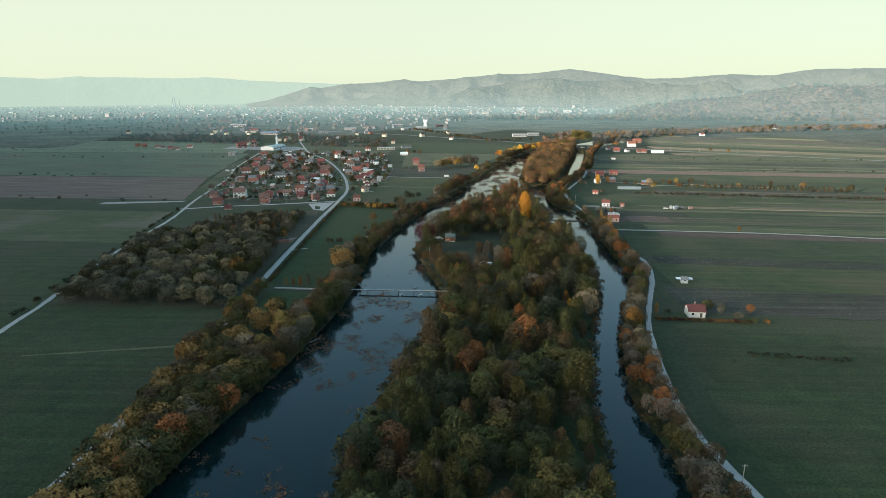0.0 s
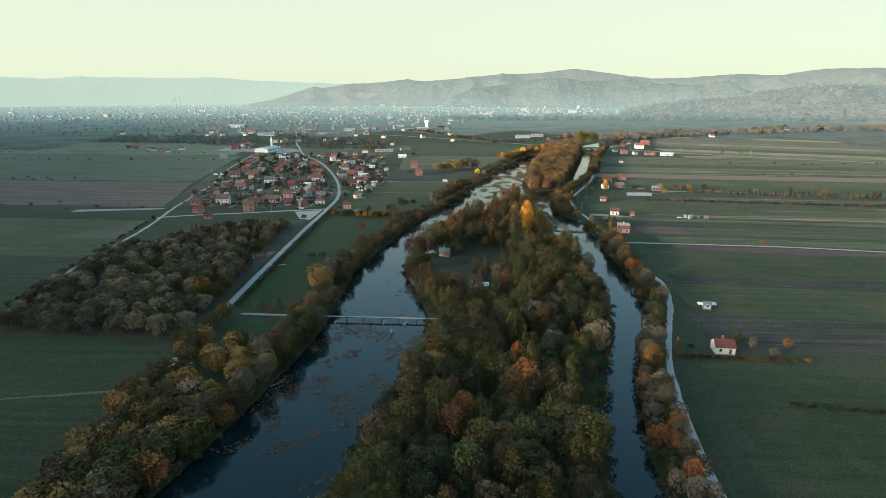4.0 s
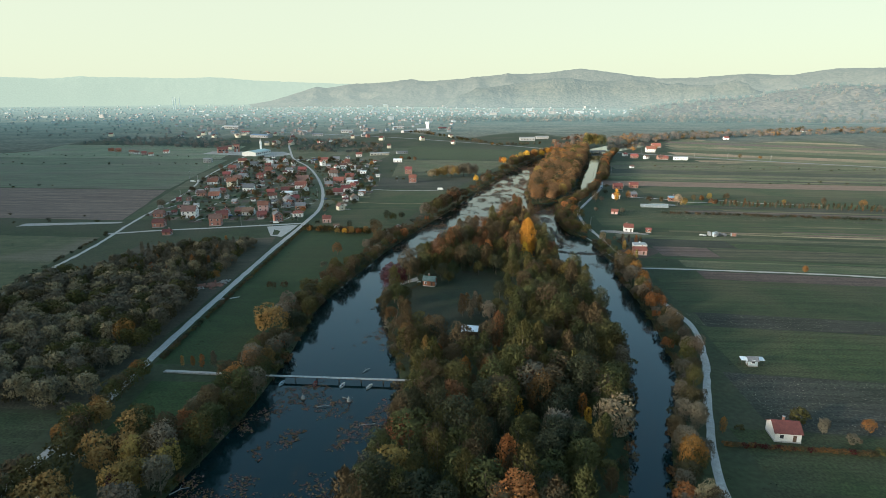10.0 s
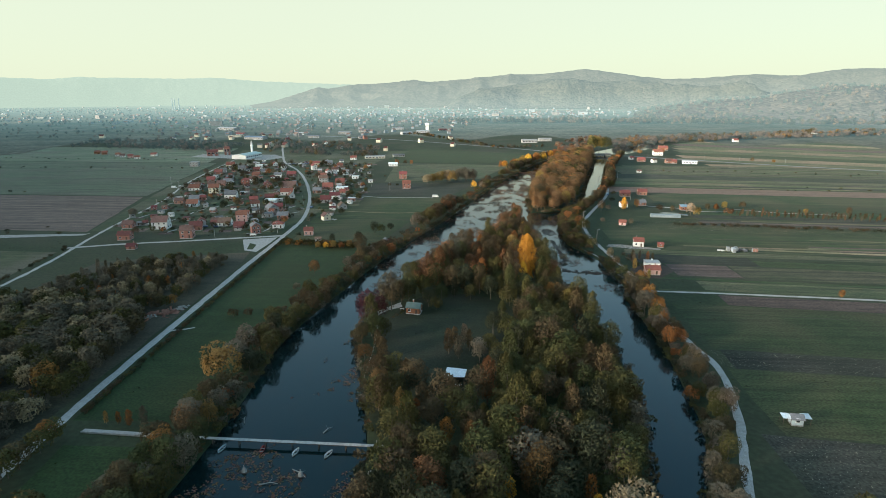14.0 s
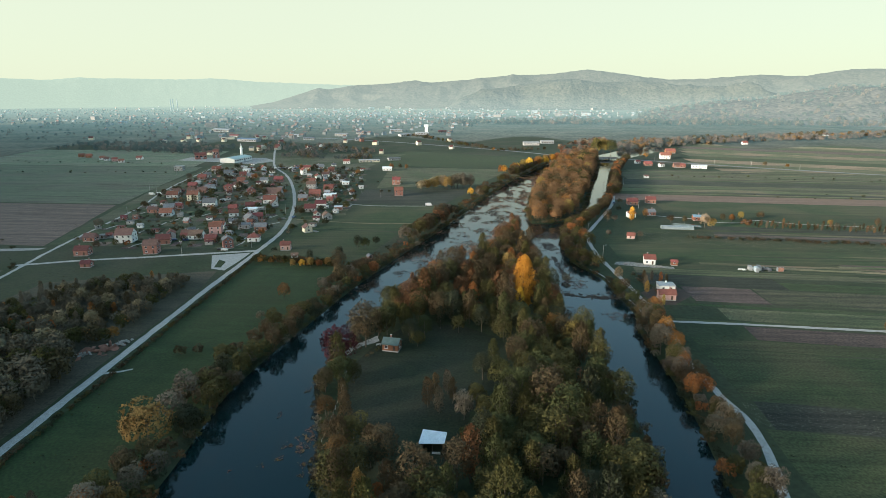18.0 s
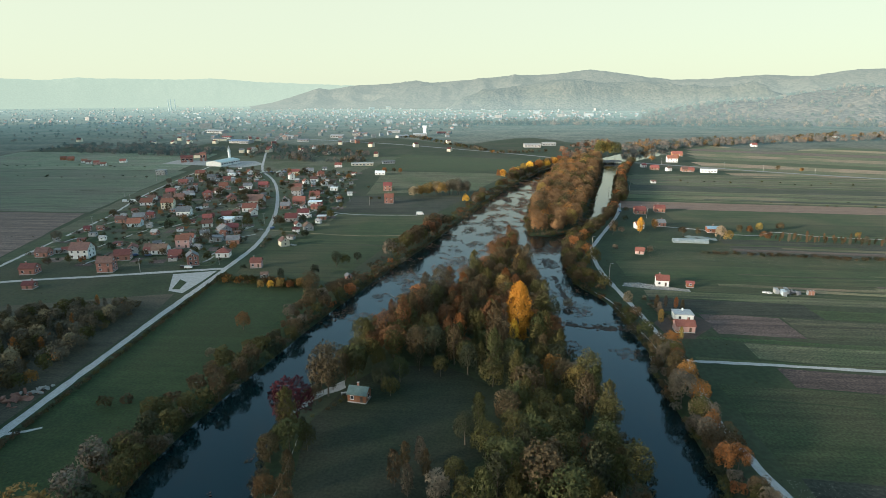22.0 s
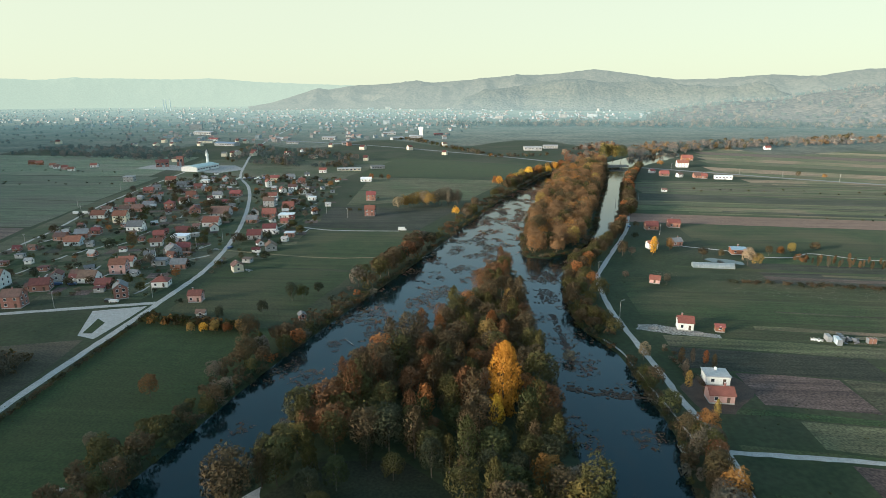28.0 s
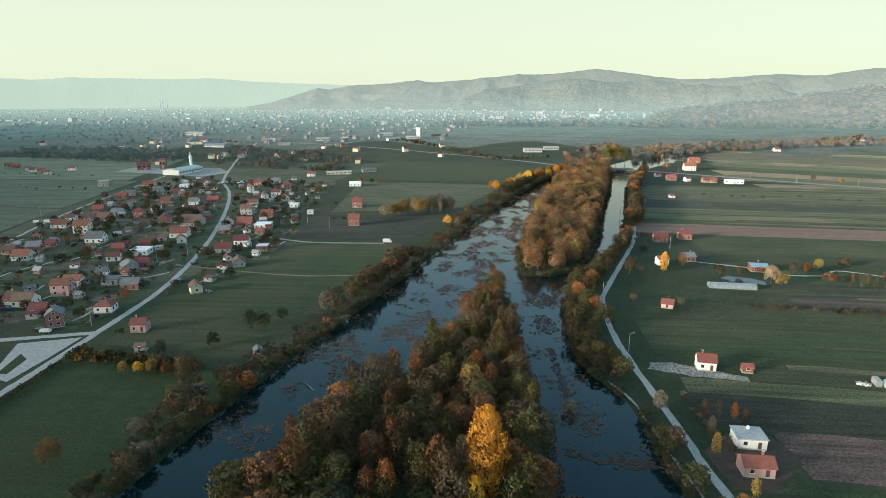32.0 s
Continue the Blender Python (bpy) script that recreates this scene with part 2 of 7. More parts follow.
def box_mesh(name, sx, sy, sz, material, z0=True, bevel=0.0):
    """A box centred in x and y; it stands on z = 0 if z0. Alike boxes share their mesh."""
    key = (name, round(sx, 2), round(sy, 2), round(sz, 2), material.name, z0, bevel)
    if key not in BOXES:
        bm = bmesh.new()
        bmesh.ops.create_cube(bm, size=1, matrix=Matrix.LocRotScale((0, 0, 0.5 * sz if z0 else 0), None, (sx, sy, sz)))
        if bevel:
            bmesh.ops.bevel(bm, geom=bm.edges[:], offset=bevel, segments=1, affect="EDGES")
        me = bpy.data.meshes.new(name)
        bm.to_mesh(me)
        bm.free()
        me.materials.append(material)
        BOXES[key] = me
    return BOXES[key]


def empty(name, m, label, category, group="", kind=""):
    ob = new(name)
    ob.matrix_basis = m
    ob.empty_display_size = 0.5
    return tagged(ob, label, category, group, kind)


def smooth_line(points, step=4.0):
    """A Catmull-Rom line through the points, resampled about every `step` metres."""
    p = [np.array(q, float) for q in points]
    p = [2 * p[0] - p[1]] + p + [2 * p[-1] - p[-2]]
    out = []
    for a, b, c, d in zip(p, p[1:], p[2:], p[3:]):
        k = max(1, int(np.linalg.norm(c - b) / step))
        for i in range(k):
            t = i / k
            out.append(0.5 * (2 * b + (c - a) * t + (2 * a - 5 * b + 4 * c - d) * t * t + (3 * b - a - 3 * c + d) * t ** 3))
    out.append(p[-2])
    return np.array(out)


def inside(poly, x, y):
    """Which of the points (x, y) lie in the polygon."""
    x, y = np.asarray(x, float), np.asarray(y, float)
    hit = np.zeros(x.shape, bool)
    for (x1, y1), (x2, y2) in zip(poly, np.roll(poly, -1, axis=0)):
        cross = (y1 > y) != (y2 > y)
        hit ^= cross & (x < (x2 - x1) * (y - y1) / (y2 - y1 + 1e-12) + x1)
    return hit


def line_distance(line, x, y):
    best = np.full(np.shape(x), 1e9)
    for (x1, y1), (x2, y2) in zip(line, line[1:]):
        dx, dy = x2 - x1, y2 - y1
        t = np.clip(((x - x1) * dx + (y - y1) * dy) / (dx * dx + dy * dy + 1e-9), 0, 1)
        best = np.minimum(best, np.hypot(x - x1 - t * dx, y - y1 - t * dy))
    return best


# ---- the plan: river, islands, roads ----
LEFT_BANK = smooth_line([(-92, 40), (-80, 136), (-72, 175), (-66, 205), (-62, 230), (-57, 267), (-56, 316), (-58, 355), (-53, 395), (-46, 430), (-37, 475), (-20, 540),
                         (0, 610), (18, 678), (42, 771), (68, 865), (97, 945), (116, 1005), (150, 1070), (195, 1125), (250, 1200), (330, 1330)], 8)
RIGHT_BANK = smooth_line([(50, 40), (62, 135), (60, 178), (65, 212), (75, 252), (91, 296), (96, 330), (99, 370), (99, 421), (102, 440), (100, 467), (97, 500), (88, 520),
                          (85, 548), (89, 590), (104, 637), (133, 693), (156, 767), (176, 848), (195, 929), (221, 1018), (248, 1088), (285, 1148), (390, 1295)], 8)
RIVER = np.vstack([LEFT_BANK, RIGHT_BANK[::-1]])
ISLAND = smooth_line([(-45, 40), (-30, 145), (-24, 191), (-16, 231), (-9, 262), (-9, 289), (-20, 336), (-28, 372), (-25, 397), (-18, 430), (-3, 478), (17, 506), (36, 550),
                      (46, 600), (54, 622), (60, 600), (63, 555), (65, 515), (67, 480), (69, 440), (75, 400), (79, 345), (76, 307), (65, 264), (52, 212), (46, 178), (42, 144), (20, 40)], 8)
STRIP = smooth_line([(70, 638), (74, 711), (90, 800), (107, 891), (126, 965), (150, 1040), (200, 1105), (208, 1080), (192, 1000), (177, 930), (160, 860), (143, 789), (124, 705),
                     (104, 655), (84, 636), (70, 638)], 8)


def water_depth(x, y):
    """Metres in from the nearest bank: positive in the water, negative on land."""
    d = np.minimum.reduce([line_distance(LEFT_BANK, x, y), line_distance(RIGHT_BANK, x, y), line_distance(ISLAND, x, y), line_distance(STRIP, x, y)])
    wet = inside(RIVER, x, y) & ~inside(ISLAND, x, y) & ~inside(STRIP, x, y)
    return np.where(wet, d, -d)


# ground: one sheet to the horizon, sunk along the river bed
def axis(lo, f0, f1, hi, step):
    a = list(np.arange(f0, f1 + 0.1, step))
    s, v, left, right = step, f0, [], []
    while v > lo:
        s *= 1.25
        v -= s
        left.append(max(v, lo))
    s, v = step, a[-1]
    while v < hi:
        s *= 1.25
        v += s
        right.append(min(v, hi))
    return np.array(left[::-1] + a + right)


gx, gy = axis(-4800, -108, 260, 4800, 3.0), axis(-2600, 40, 1240, 5200, 3.4)
X, Y = np.meshgrid(gx, gy)
near = (X > -160) & (X < 400) & (Y > -20) & (Y < 1320)
Z = np.zeros_like(X)
dep = water_depth(X[near], Y[near])
Z[near] = -2.6 * np.clip((dep + 2.2) / 5.5, 0, 1) ** 1.2
cols = len(gx)
idx = np.arange(X.size).reshape(X.shape)
me = bpy.data.meshes.new("ground")
co = np.stack([X.ravel(), Y.ravel(), Z.ravel()], 1).astype(np.float32)
fq = np.stack([idx[:-1, :-1], idx[:-1, 1:], idx[1:, 1:], idx[1:, :-1]], -1).reshape(-1, 4)
me.vertices.add(len(co))
me.vertices.foreach_set("co", co.ravel())
me.loops.add(fq.size)
me.loops.foreach_set("vertex_index", fq.ravel().astype(np.int32))
me.polygons.add(len(fq))
me.polygons.foreach_set("loop_start", np.arange(0, fq.size, 4, dtype=np.int32))
me.polygons.foreach_set("use_smooth", np.ones(len(fq), bool))
me.materials.append(M_GROUND)
me.update(calc_edges=True)
tagged(new("ground", me), "flat dark green valley meadow in evening shade", "ground", kind="structure")

WATER_Z = -1.0
wpoly = [(-130, 0), (130, 0), (140, 500), (260, 900), (480, 1330), (260, 1330), (-10, 900), (-110, 500)]
tagged(new("water", mesh_of("water", [(x, y, WATER_Z) for x, y in wpoly], [tuple(range(len(wpoly)))], M_WATER)),
       "dark clear river with reflected evening sky", "river", kind="structure")


def ribbon(name, points, width, material, z, label, category="road", ragged=0.0):
    """A road strip that follows a line, with its crown 6 cm proud and its edges let into the ground."""
    c = smooth_line(points, 4)
    t = np.gradient(c, axis=0)
    nrm = np.stack([-t[:, 1], t[:, 0]], 1) / (np.linalg.norm(t, axis=1)[:, None] + 1e-9)
    rr = random.Random(name)
    vs, fs = [], []
    for p, q in zip(c, nrm):
        a, b = width / 2 + rr.uniform(-ragged, ragged), width / 2 + rr.uniform(-ragged, ragged)
        for off, zz in ((-a, -0.03), (-a + 0.3, z), (0, z + 0.05), (b - 0.3, z), (b, -0.03)):
            vs.append((p[0] + q[0] * off, p[1] + q[1] * off, zz))
    for i in range(len(c) - 1):
        for j in range(4):
            fs.append((i * 5 + j, i * 5 + j + 1, i * 5 + 6 + j, i * 5 + 5 + j))
    return tagged(new(name, mesh_of(name, vs, fs, material)), label, category, kind="structure")


ROAD_VILLAGE = [(-106, 60), (-106, 127), (-105, 246), (-109, 330), (-113, 457), (-114, 540), (-118, 608), (-139, 700), (-174, 808), (-209, 895), (-250, 975), (-290, 1090), (-340, 1250), (-430, 1600), (-560, 2300)]
ROAD_WEST = [(-180, 90), (-198, 231), (-207, 286), (-221, 357), (-234, 462), (-250, 540), (-272, 675), (-296, 763), (-316, 870), (-337, 1011)]
ROAD_EAST = [(92, 80), (78, 132), (73, 166), (76, 201), (84, 244), (96, 282), (107, 314), (113, 343), (111, 366), (109, 392), (113, 431), (110, 462), (108, 490), (104, 546), (106, 590), (112, 612), (130, 660), (150, 715), (163, 765)]
ROAD_FIELDS = [(113, 433), (158, 430), (230, 423), (300, 410), (420, 393), (700, 350), (1200, 280)]
ROAD_FAR = [(-500, 1560), (-200, 1420), (0, 1280), (120, 1180), (198, 1094), (236, 1100), (272, 1083), (345, 1038), (440, 980), (700, 850), (1300, 560)]
ribbon("road_village", ROAD_VILLAGE, 3.5, M_GRAVEL, 0.06, "pale worn village road along the river meadow", ragged=0.25)
ribbon("road_west", ROAD_WEST, 2.8, M_GRAVEL, 0.05, "pale gravel lane behind the village", ragged=0.4)
ribbon("road_east", ROAD_EAST, 2.8, M_GRAVEL, 0.06, "pale gravel lane beside the side channel", ragged=0.3)
ribbon("road_fields", ROAD_FIELDS, 2.6, M_GRAVEL, 0.05, "pale gravel farm lane between fields", ragged=0.3)
ribbon("road_far", ROAD_FAR, 7.5, M_TARMAC, 0.10, "grey asphalt road over the far bridge")
ribbon("road_side", [(-114, 541), (-149, 531), (-182, 521), (-215, 512), (-246, 500)], 3.6, M_GRAVEL, 0.09, "pale gravel side lane past brick houses", ragged=0.3)

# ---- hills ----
# surface emission stands in for haze on the far scenery
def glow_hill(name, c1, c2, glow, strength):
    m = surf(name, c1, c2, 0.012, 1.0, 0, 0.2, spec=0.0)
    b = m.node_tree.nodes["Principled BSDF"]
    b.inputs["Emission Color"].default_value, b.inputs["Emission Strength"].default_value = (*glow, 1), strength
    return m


def wooded(m, c1, c2, bump):
    """Tree crowns, about nine metres across, over a hill's colours."""
    nb, lb = m.node_tree.nodes, m.node_tree.links
    b = nb["Principled BSDF"]
    at = nb.new("ShaderNodeNewGeometry").outputs["Position"]
    cells = nb.new("ShaderNodeTexVoronoi")
    cells.inputs["Scale"].default_value = 0.075
    lb.new(at, cells.inputs["Vector"])
    patches = nb.new("ShaderNodeTexNoise")
    patches.inputs["Scale"].default_value, patches.inputs["Detail"].default_value = 0.009, 8
    lb.new(at, patches.inputs["Vector"])
    hue = nb.new("ShaderNodeSeparateColor")
    lb.new(cells.outputs["Color"], hue.inputs[0])
    sum_ = nb.new("ShaderNodeMath")
    sum_.operation = "MULTIPLY_ADD"
    sum_.inputs[1].default_value = 0.55
    lb.new(hue.outputs[0], sum_.inputs[0])
    lb.new(patches.outputs["Fac"], sum_.inputs[2])
    mr = nb.new("ShaderNodeMapRange")
    mr.inputs["From Min"].default_value, mr.inputs["From Max"].default_value = 0.40, 1.10
    lb.new(sum_.outputs[0], mr.inputs["Value"])
    mix = nb.new("ShaderNodeMix")
    mix.data_type = "RGBA"
    mix.inputs["A"].default_value, mix.inputs["B"].default_value = (*c1, 1), (*c2, 1)
    lb.new(mr.outputs["Result"], mix.inputs["Factor"])
    lb.new(mix.outputs["Result"], b.inputs["Base Color"])
    bu = nb.new("ShaderNodeBump")
    bu.invert = True
    bu.inputs["Strength"].default_value, bu.inputs["Distance"].default_value = 1.0, bump
    lb.new(cells.outputs["Distance"], bu.inputs["Height"])
    lb.new(bu.outputs["Normal"], b.inputs["Normal"])


# emission colours that stand in for haze, by distance north
HAZE_GLOW = ((1000, (0.001, 0.003, 0.004)), (1450, (0.008, 0.015, 0.016)), (2100, (0.027, 0.044, 0.044)), (2850, (0.058, 0.082, 0.077)), (3600, (0.080, 0.103, 0.090)), (4700, (0.110, 0.134, 0.110)))


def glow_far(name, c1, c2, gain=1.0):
    """Haze painted as emission: the farther north across the plain, the stronger the surface glows."""
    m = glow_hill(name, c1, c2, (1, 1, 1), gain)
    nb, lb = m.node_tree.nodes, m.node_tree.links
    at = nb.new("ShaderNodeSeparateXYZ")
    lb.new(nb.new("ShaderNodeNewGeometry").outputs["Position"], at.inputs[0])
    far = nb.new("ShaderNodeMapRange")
    far.inputs["From Min"].default_value, far.inputs["From Max"].default_value = HAZE_GLOW[0][0], HAZE_GLOW[-1][0]
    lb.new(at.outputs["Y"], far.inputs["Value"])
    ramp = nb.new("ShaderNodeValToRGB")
    while len(ramp.color_ramp.elements) < len(HAZE_GLOW):
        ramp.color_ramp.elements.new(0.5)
    for e, (y, c) in zip(ramp.color_ramp.elements, HAZE_GLOW):
        e.position = (y - HAZE_GLOW[0][0]) / (HAZE_GLOW[-1][0] - HAZE_GLOW[0][0])
    for e, (y, c) in zip(ramp.color_ramp.elements, HAZE_GLOW):
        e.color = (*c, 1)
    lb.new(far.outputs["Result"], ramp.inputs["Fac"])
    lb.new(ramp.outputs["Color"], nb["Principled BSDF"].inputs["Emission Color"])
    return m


HX, HY, HZ = 48, 321, 99


def hill(name, az_up, r0, r1, r2, material, rough, label, base=0.0):
    """A hill range round the far side of the valley: az_up gives (degrees to the right, crest's rise in degrees)."""
    azs = np.radians(np.arange(az_up[0][0], az_up[-1][0] + 0.01, 0.12))
    up = np.interp(np.degrees(azs), [a for a, _ in az_up], [u for _, u in az_up])
    rs = np.linspace(0, 1, 56)
    vs = []
    for a, u in zip(azs, up):
        top = HZ + r1 * math.tan(radians(u))
        for s in rs:
            r = r0 + (r2 - r0) * s
            k = min(1, (r - r0) / (r1 - r0))
            k = k * k * (3 - 2 * k)
            if r > r1:
                k = 1 - 0.35 * (r - r1) / max(1, r2 - r1)
            x, y = HX + r * math.sin(a), HY + r * math.cos(a)
            fade = math.sin(math.pi * min(1, k * 0.97))
            fade *= min(1, max(0, u + 1.3) / 1.4)
            w = noise.fractal(Vector((x / 420, y / 420, 3.1)), 0.9, 2.1, 5) * rough * fade
            w += (0.5 - abs(noise.noise(Vector((x / 230, y / 230, 5.5))))) * rough * 0.9 * fade
            w += noise.noise(Vector((x / 34, y / 34, 0))) * 4 * k
            vs.append((x, y, base + max(-2, (top - base) * k + w)))
    nr = len(rs)
    fs = [(i * nr + j, (i + 1) * nr + j, (i + 1) * nr + j + 1, i * nr + j + 1) for i in range(len(azs) - 1) for j in range(nr - 1)]
    return tagged(new(name, mesh_of(name, vs, fs, material, True)), label, "hills", kind="structure")


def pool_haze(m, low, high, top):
    """Emission painted on as haze over the far hills, strongest at the foot."""
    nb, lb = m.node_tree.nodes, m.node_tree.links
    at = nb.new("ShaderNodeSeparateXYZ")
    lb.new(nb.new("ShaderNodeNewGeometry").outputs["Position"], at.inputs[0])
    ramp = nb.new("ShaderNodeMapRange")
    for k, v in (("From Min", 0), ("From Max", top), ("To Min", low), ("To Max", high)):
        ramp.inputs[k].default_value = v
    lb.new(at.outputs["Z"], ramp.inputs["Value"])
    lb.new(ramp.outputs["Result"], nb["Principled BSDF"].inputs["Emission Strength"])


# each hill material glows in the haze's colour
M_HILL_FAR = glow_hill("far_hill_haze_glow", (0.045, 0.05, 0.045), (0.055, 0.06, 0.05), (0.88, 1.0, 0.78), 0.122)
M_HILL = glow_hill("wooded_hill_haze_glow", (0.06, 0.06, 0.04), (0.09, 0.08, 0.055), (0.90, 1.0, 0.86), 0.165)
M_MID = glow_hill("wooded_knolls_haze_glow", (0.06, 0.06, 0.04), (0.09, 0.08, 0.055), (0.86, 1.0, 0.90), 0.165)
M_FOOT = glow_hill("wooded_foothill_haze_glow", (0.075, 0.068, 0.052), (0.115, 0.098, 0.07), (0.88, 1.0, 0.92), 0.12)
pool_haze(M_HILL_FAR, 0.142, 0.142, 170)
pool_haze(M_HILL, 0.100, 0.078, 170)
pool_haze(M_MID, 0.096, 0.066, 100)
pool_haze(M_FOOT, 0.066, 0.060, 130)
wooded(M_HILL, (0.030, 0.031, 0.025), (0.062, 0.055, 0.044), 3.0)
wooded(M_MID, (0.028, 0.032, 0.024), (0.068, 0.062, 0.046), 4.0)
wooded(M_FOOT, (0.042, 0.040, 0.032), (0.098, 0.080, 0.062), 4.5)
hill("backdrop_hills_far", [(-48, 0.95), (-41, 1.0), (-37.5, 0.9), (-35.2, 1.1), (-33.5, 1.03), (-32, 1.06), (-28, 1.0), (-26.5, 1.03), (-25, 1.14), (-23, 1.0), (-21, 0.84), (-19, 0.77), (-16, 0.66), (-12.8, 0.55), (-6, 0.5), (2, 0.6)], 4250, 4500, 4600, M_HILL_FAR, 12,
     "pale far hills behind the town with painted haze glow")
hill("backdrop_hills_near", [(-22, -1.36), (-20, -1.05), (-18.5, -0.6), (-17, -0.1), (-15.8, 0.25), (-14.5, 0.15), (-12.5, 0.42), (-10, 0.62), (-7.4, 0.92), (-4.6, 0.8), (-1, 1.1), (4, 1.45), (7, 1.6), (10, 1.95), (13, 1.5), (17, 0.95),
                             (20, 1.05), (23, 1.3), (26, 1.3), (28, 1.2), (31, 1.65), (36, 1.7), (44, 1.9), (50, 1.6)], 3450, 4200, 4550, M_HILL, 62, "wooded hills with painted haze glow")
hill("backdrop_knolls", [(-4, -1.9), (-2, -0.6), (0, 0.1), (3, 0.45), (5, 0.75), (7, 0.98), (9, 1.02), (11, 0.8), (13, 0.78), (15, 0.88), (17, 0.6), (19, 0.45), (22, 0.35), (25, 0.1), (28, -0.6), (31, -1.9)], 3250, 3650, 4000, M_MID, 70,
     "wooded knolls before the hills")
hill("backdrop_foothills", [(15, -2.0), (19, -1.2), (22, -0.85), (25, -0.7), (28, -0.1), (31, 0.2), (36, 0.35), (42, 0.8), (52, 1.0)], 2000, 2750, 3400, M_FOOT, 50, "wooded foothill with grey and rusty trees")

# the ridge behind, off which the evening sun still reaches the far fields
rv, rf = [], []
for i in range(61):
    k = -2400 + i * 80
    for d, h in ((-1500, 0), (-1150, 150), (-900, 202), (-650, 120), (-420, 0)):
        hh = h + (noise.noise(Vector((k / 300, d / 300, 0))) * 5 if h else -2)
        rv.append((0.86 * d + 0.51 * k, 0.51 * d - 0.86 * k, hh))
for i in range(60):
    for j in range(4):
        rf.append((i * 5 + j, i * 5 + j + 1, i * 5 + 6 + j, i * 5 + 5 + j))
tagged(new("ridge", mesh_of("ridge", rv, rf, surf("ridge_wood", (0.04, 0.045, 0.02), (0.08, 0.075, 0.03), 0.02, 0.95), True)), "dark wooded ridge that hides the low sun", "hills", kind="structure")


# ---- fields ----
MEADOW = [(-14, 345), (2, 322), (9, 309), (20, 311), (25, 330), (26, 350), (40, 372), (42, 396), (38, 408), (22, 423), (-2, 420), (-12, 405), (-20, 378)]
FIELD = {
    "green": field_mat("field_green", (0.023, 0.039, 0.012), (0.042, 0.057, 0.018), -6, 3.0, (0.058, 0.058, 0.024), 0.55),
    "grass": field_mat("field_grass", (0.058, 0.070, 0.028), (0.090, 0.094, 0.042), -6, 5.0, (0.125, 0.100, 0.055)),
    "clay": field_mat("field_clay", (0.150, 0.088, 0.066), (0.205, 0.122, 0.092), -6, 2.0, None, 0.5),
    "soil": field_mat("field_soil", (0.064, 0.044, 0.035), (0.096, 0.066, 0.052), -6, 2.0),
    "stubble": field_mat("field_stubble", (0.165, 0.112, 0.068), (0.225, 0.160, 0.098), -6, 3.0, (0.110, 0.105, 0.050)),
    "olive": field_mat("field_olive", (0.056, 0.054, 0.028), (0.092, 0.084, 0.045), -6, 4.0, (0.056, 0.066, 0.028)),
    "dark": field_mat("field_dark", (0.021, 0.024, 0.014), (0.038, 0.040, 0.024), -6, 2.5, (0.048, 0.044, 0.032)),
    "west": field_mat("field_west", (0.021, 0.035, 0.012), (0.039, 0.053, 0.018), 74, 5.0, (0.044, 0.044, 0.022), 0.6),
    # pasture is paled so that its colour carries the distance haze
    "pasture": field_mat("field_pasture_hazepale", (0.074, 0.098, 0.060), (0.124, 0.144, 0.086), 74, 6.0, (0.110, 0.115, 0.078)),
    "westsoil": field_mat("field_westsoil", (0.088, 0.060, 0.050), (0.130, 0.088, 0.072), 74, 3.0),
    "lawn": field_mat("field_lawn", (0.018, 0.034, 0.008), (0.030, 0.047, 0.012), 80, 6.0, (0.026, 0.038, 0.010), 0.3),
    # darker copy of the green field, toning near strips in place of haze falloff
    "neargreen": field_mat("field_neargreen", (0.016, 0.028, 0.008), (0.029, 0.041, 0.013), -6, 3.0, (0.038, 0.040, 0.018), 0.45),
    # the clearing's grass is darkened: the trees' shade is in its colour
    "glade_shaded": field_mat("field_glade_shaded", (0.011, 0.017, 0.006), (0.020, 0.027, 0.010), 80, 6.0, (0.026, 0.026, 0.014), 0.3),
    "scrubland": field_mat("field_scrubland", (0.026, 0.027, 0.014), (0.046, 0.042, 0.024), 20, 8.0, (0.058, 0.048, 0.030), 0.4),
    "gardens": field_mat("field_gardens", (0.034, 0.046, 0.018), (0.062, 0.068, 0.031), 10, 6.0, (0.086, 0.078, 0.048), 0.5),
}
FIELD_Z = 0.012


def field(corners, kind, label):
    """A worked field: a thin sheet with slightly wandering edges, laid on the ground."""
    global FIELD_Z
    FIELD_Z = 0.012 + (FIELD_Z - 0.012 + 0.004) % 0.030
    rr = random.Random(str(corners))
    vs = []
    for (x1, y1), (x2, y2) in zip(corners, corners[1:] + corners[:1]):
        k = max(1, int(math.hypot(x2 - x1, y2 - y1) / 15))
        for i in range(k):
            vs.append((x1 + (x2 - x1) * i / k + rr.uniform(-0.7, 0.7), y1 + (y2 - y1) * i / k + rr.uniform(-0.7, 0.7), FIELD_Z))
    return tagged(new("field", mesh_of("field", vs, [tuple(range(len(vs)))], FIELD[kind])), label, "field", kind="structure")


LOOKS = {"neargreen": "dark green field with faint mown bands", "green": "dark green field strip with sown rows", "grass": "rough grass strip between ploughed fields", "soil": "bare brown ploughed field strip", "clay": "bare reddish ploughed field strip", "stubble": "tan stubble field strip",
         "olive": "olive green meadow strip", "dark": "dark weedy fallow strip", "west": "dark green meadow west of the river", "pasture": "pasture west of the village, paled for haze", "westsoil": "dull brown ploughed field west of the village", "lawn": "smooth green meadow beside the village road"}


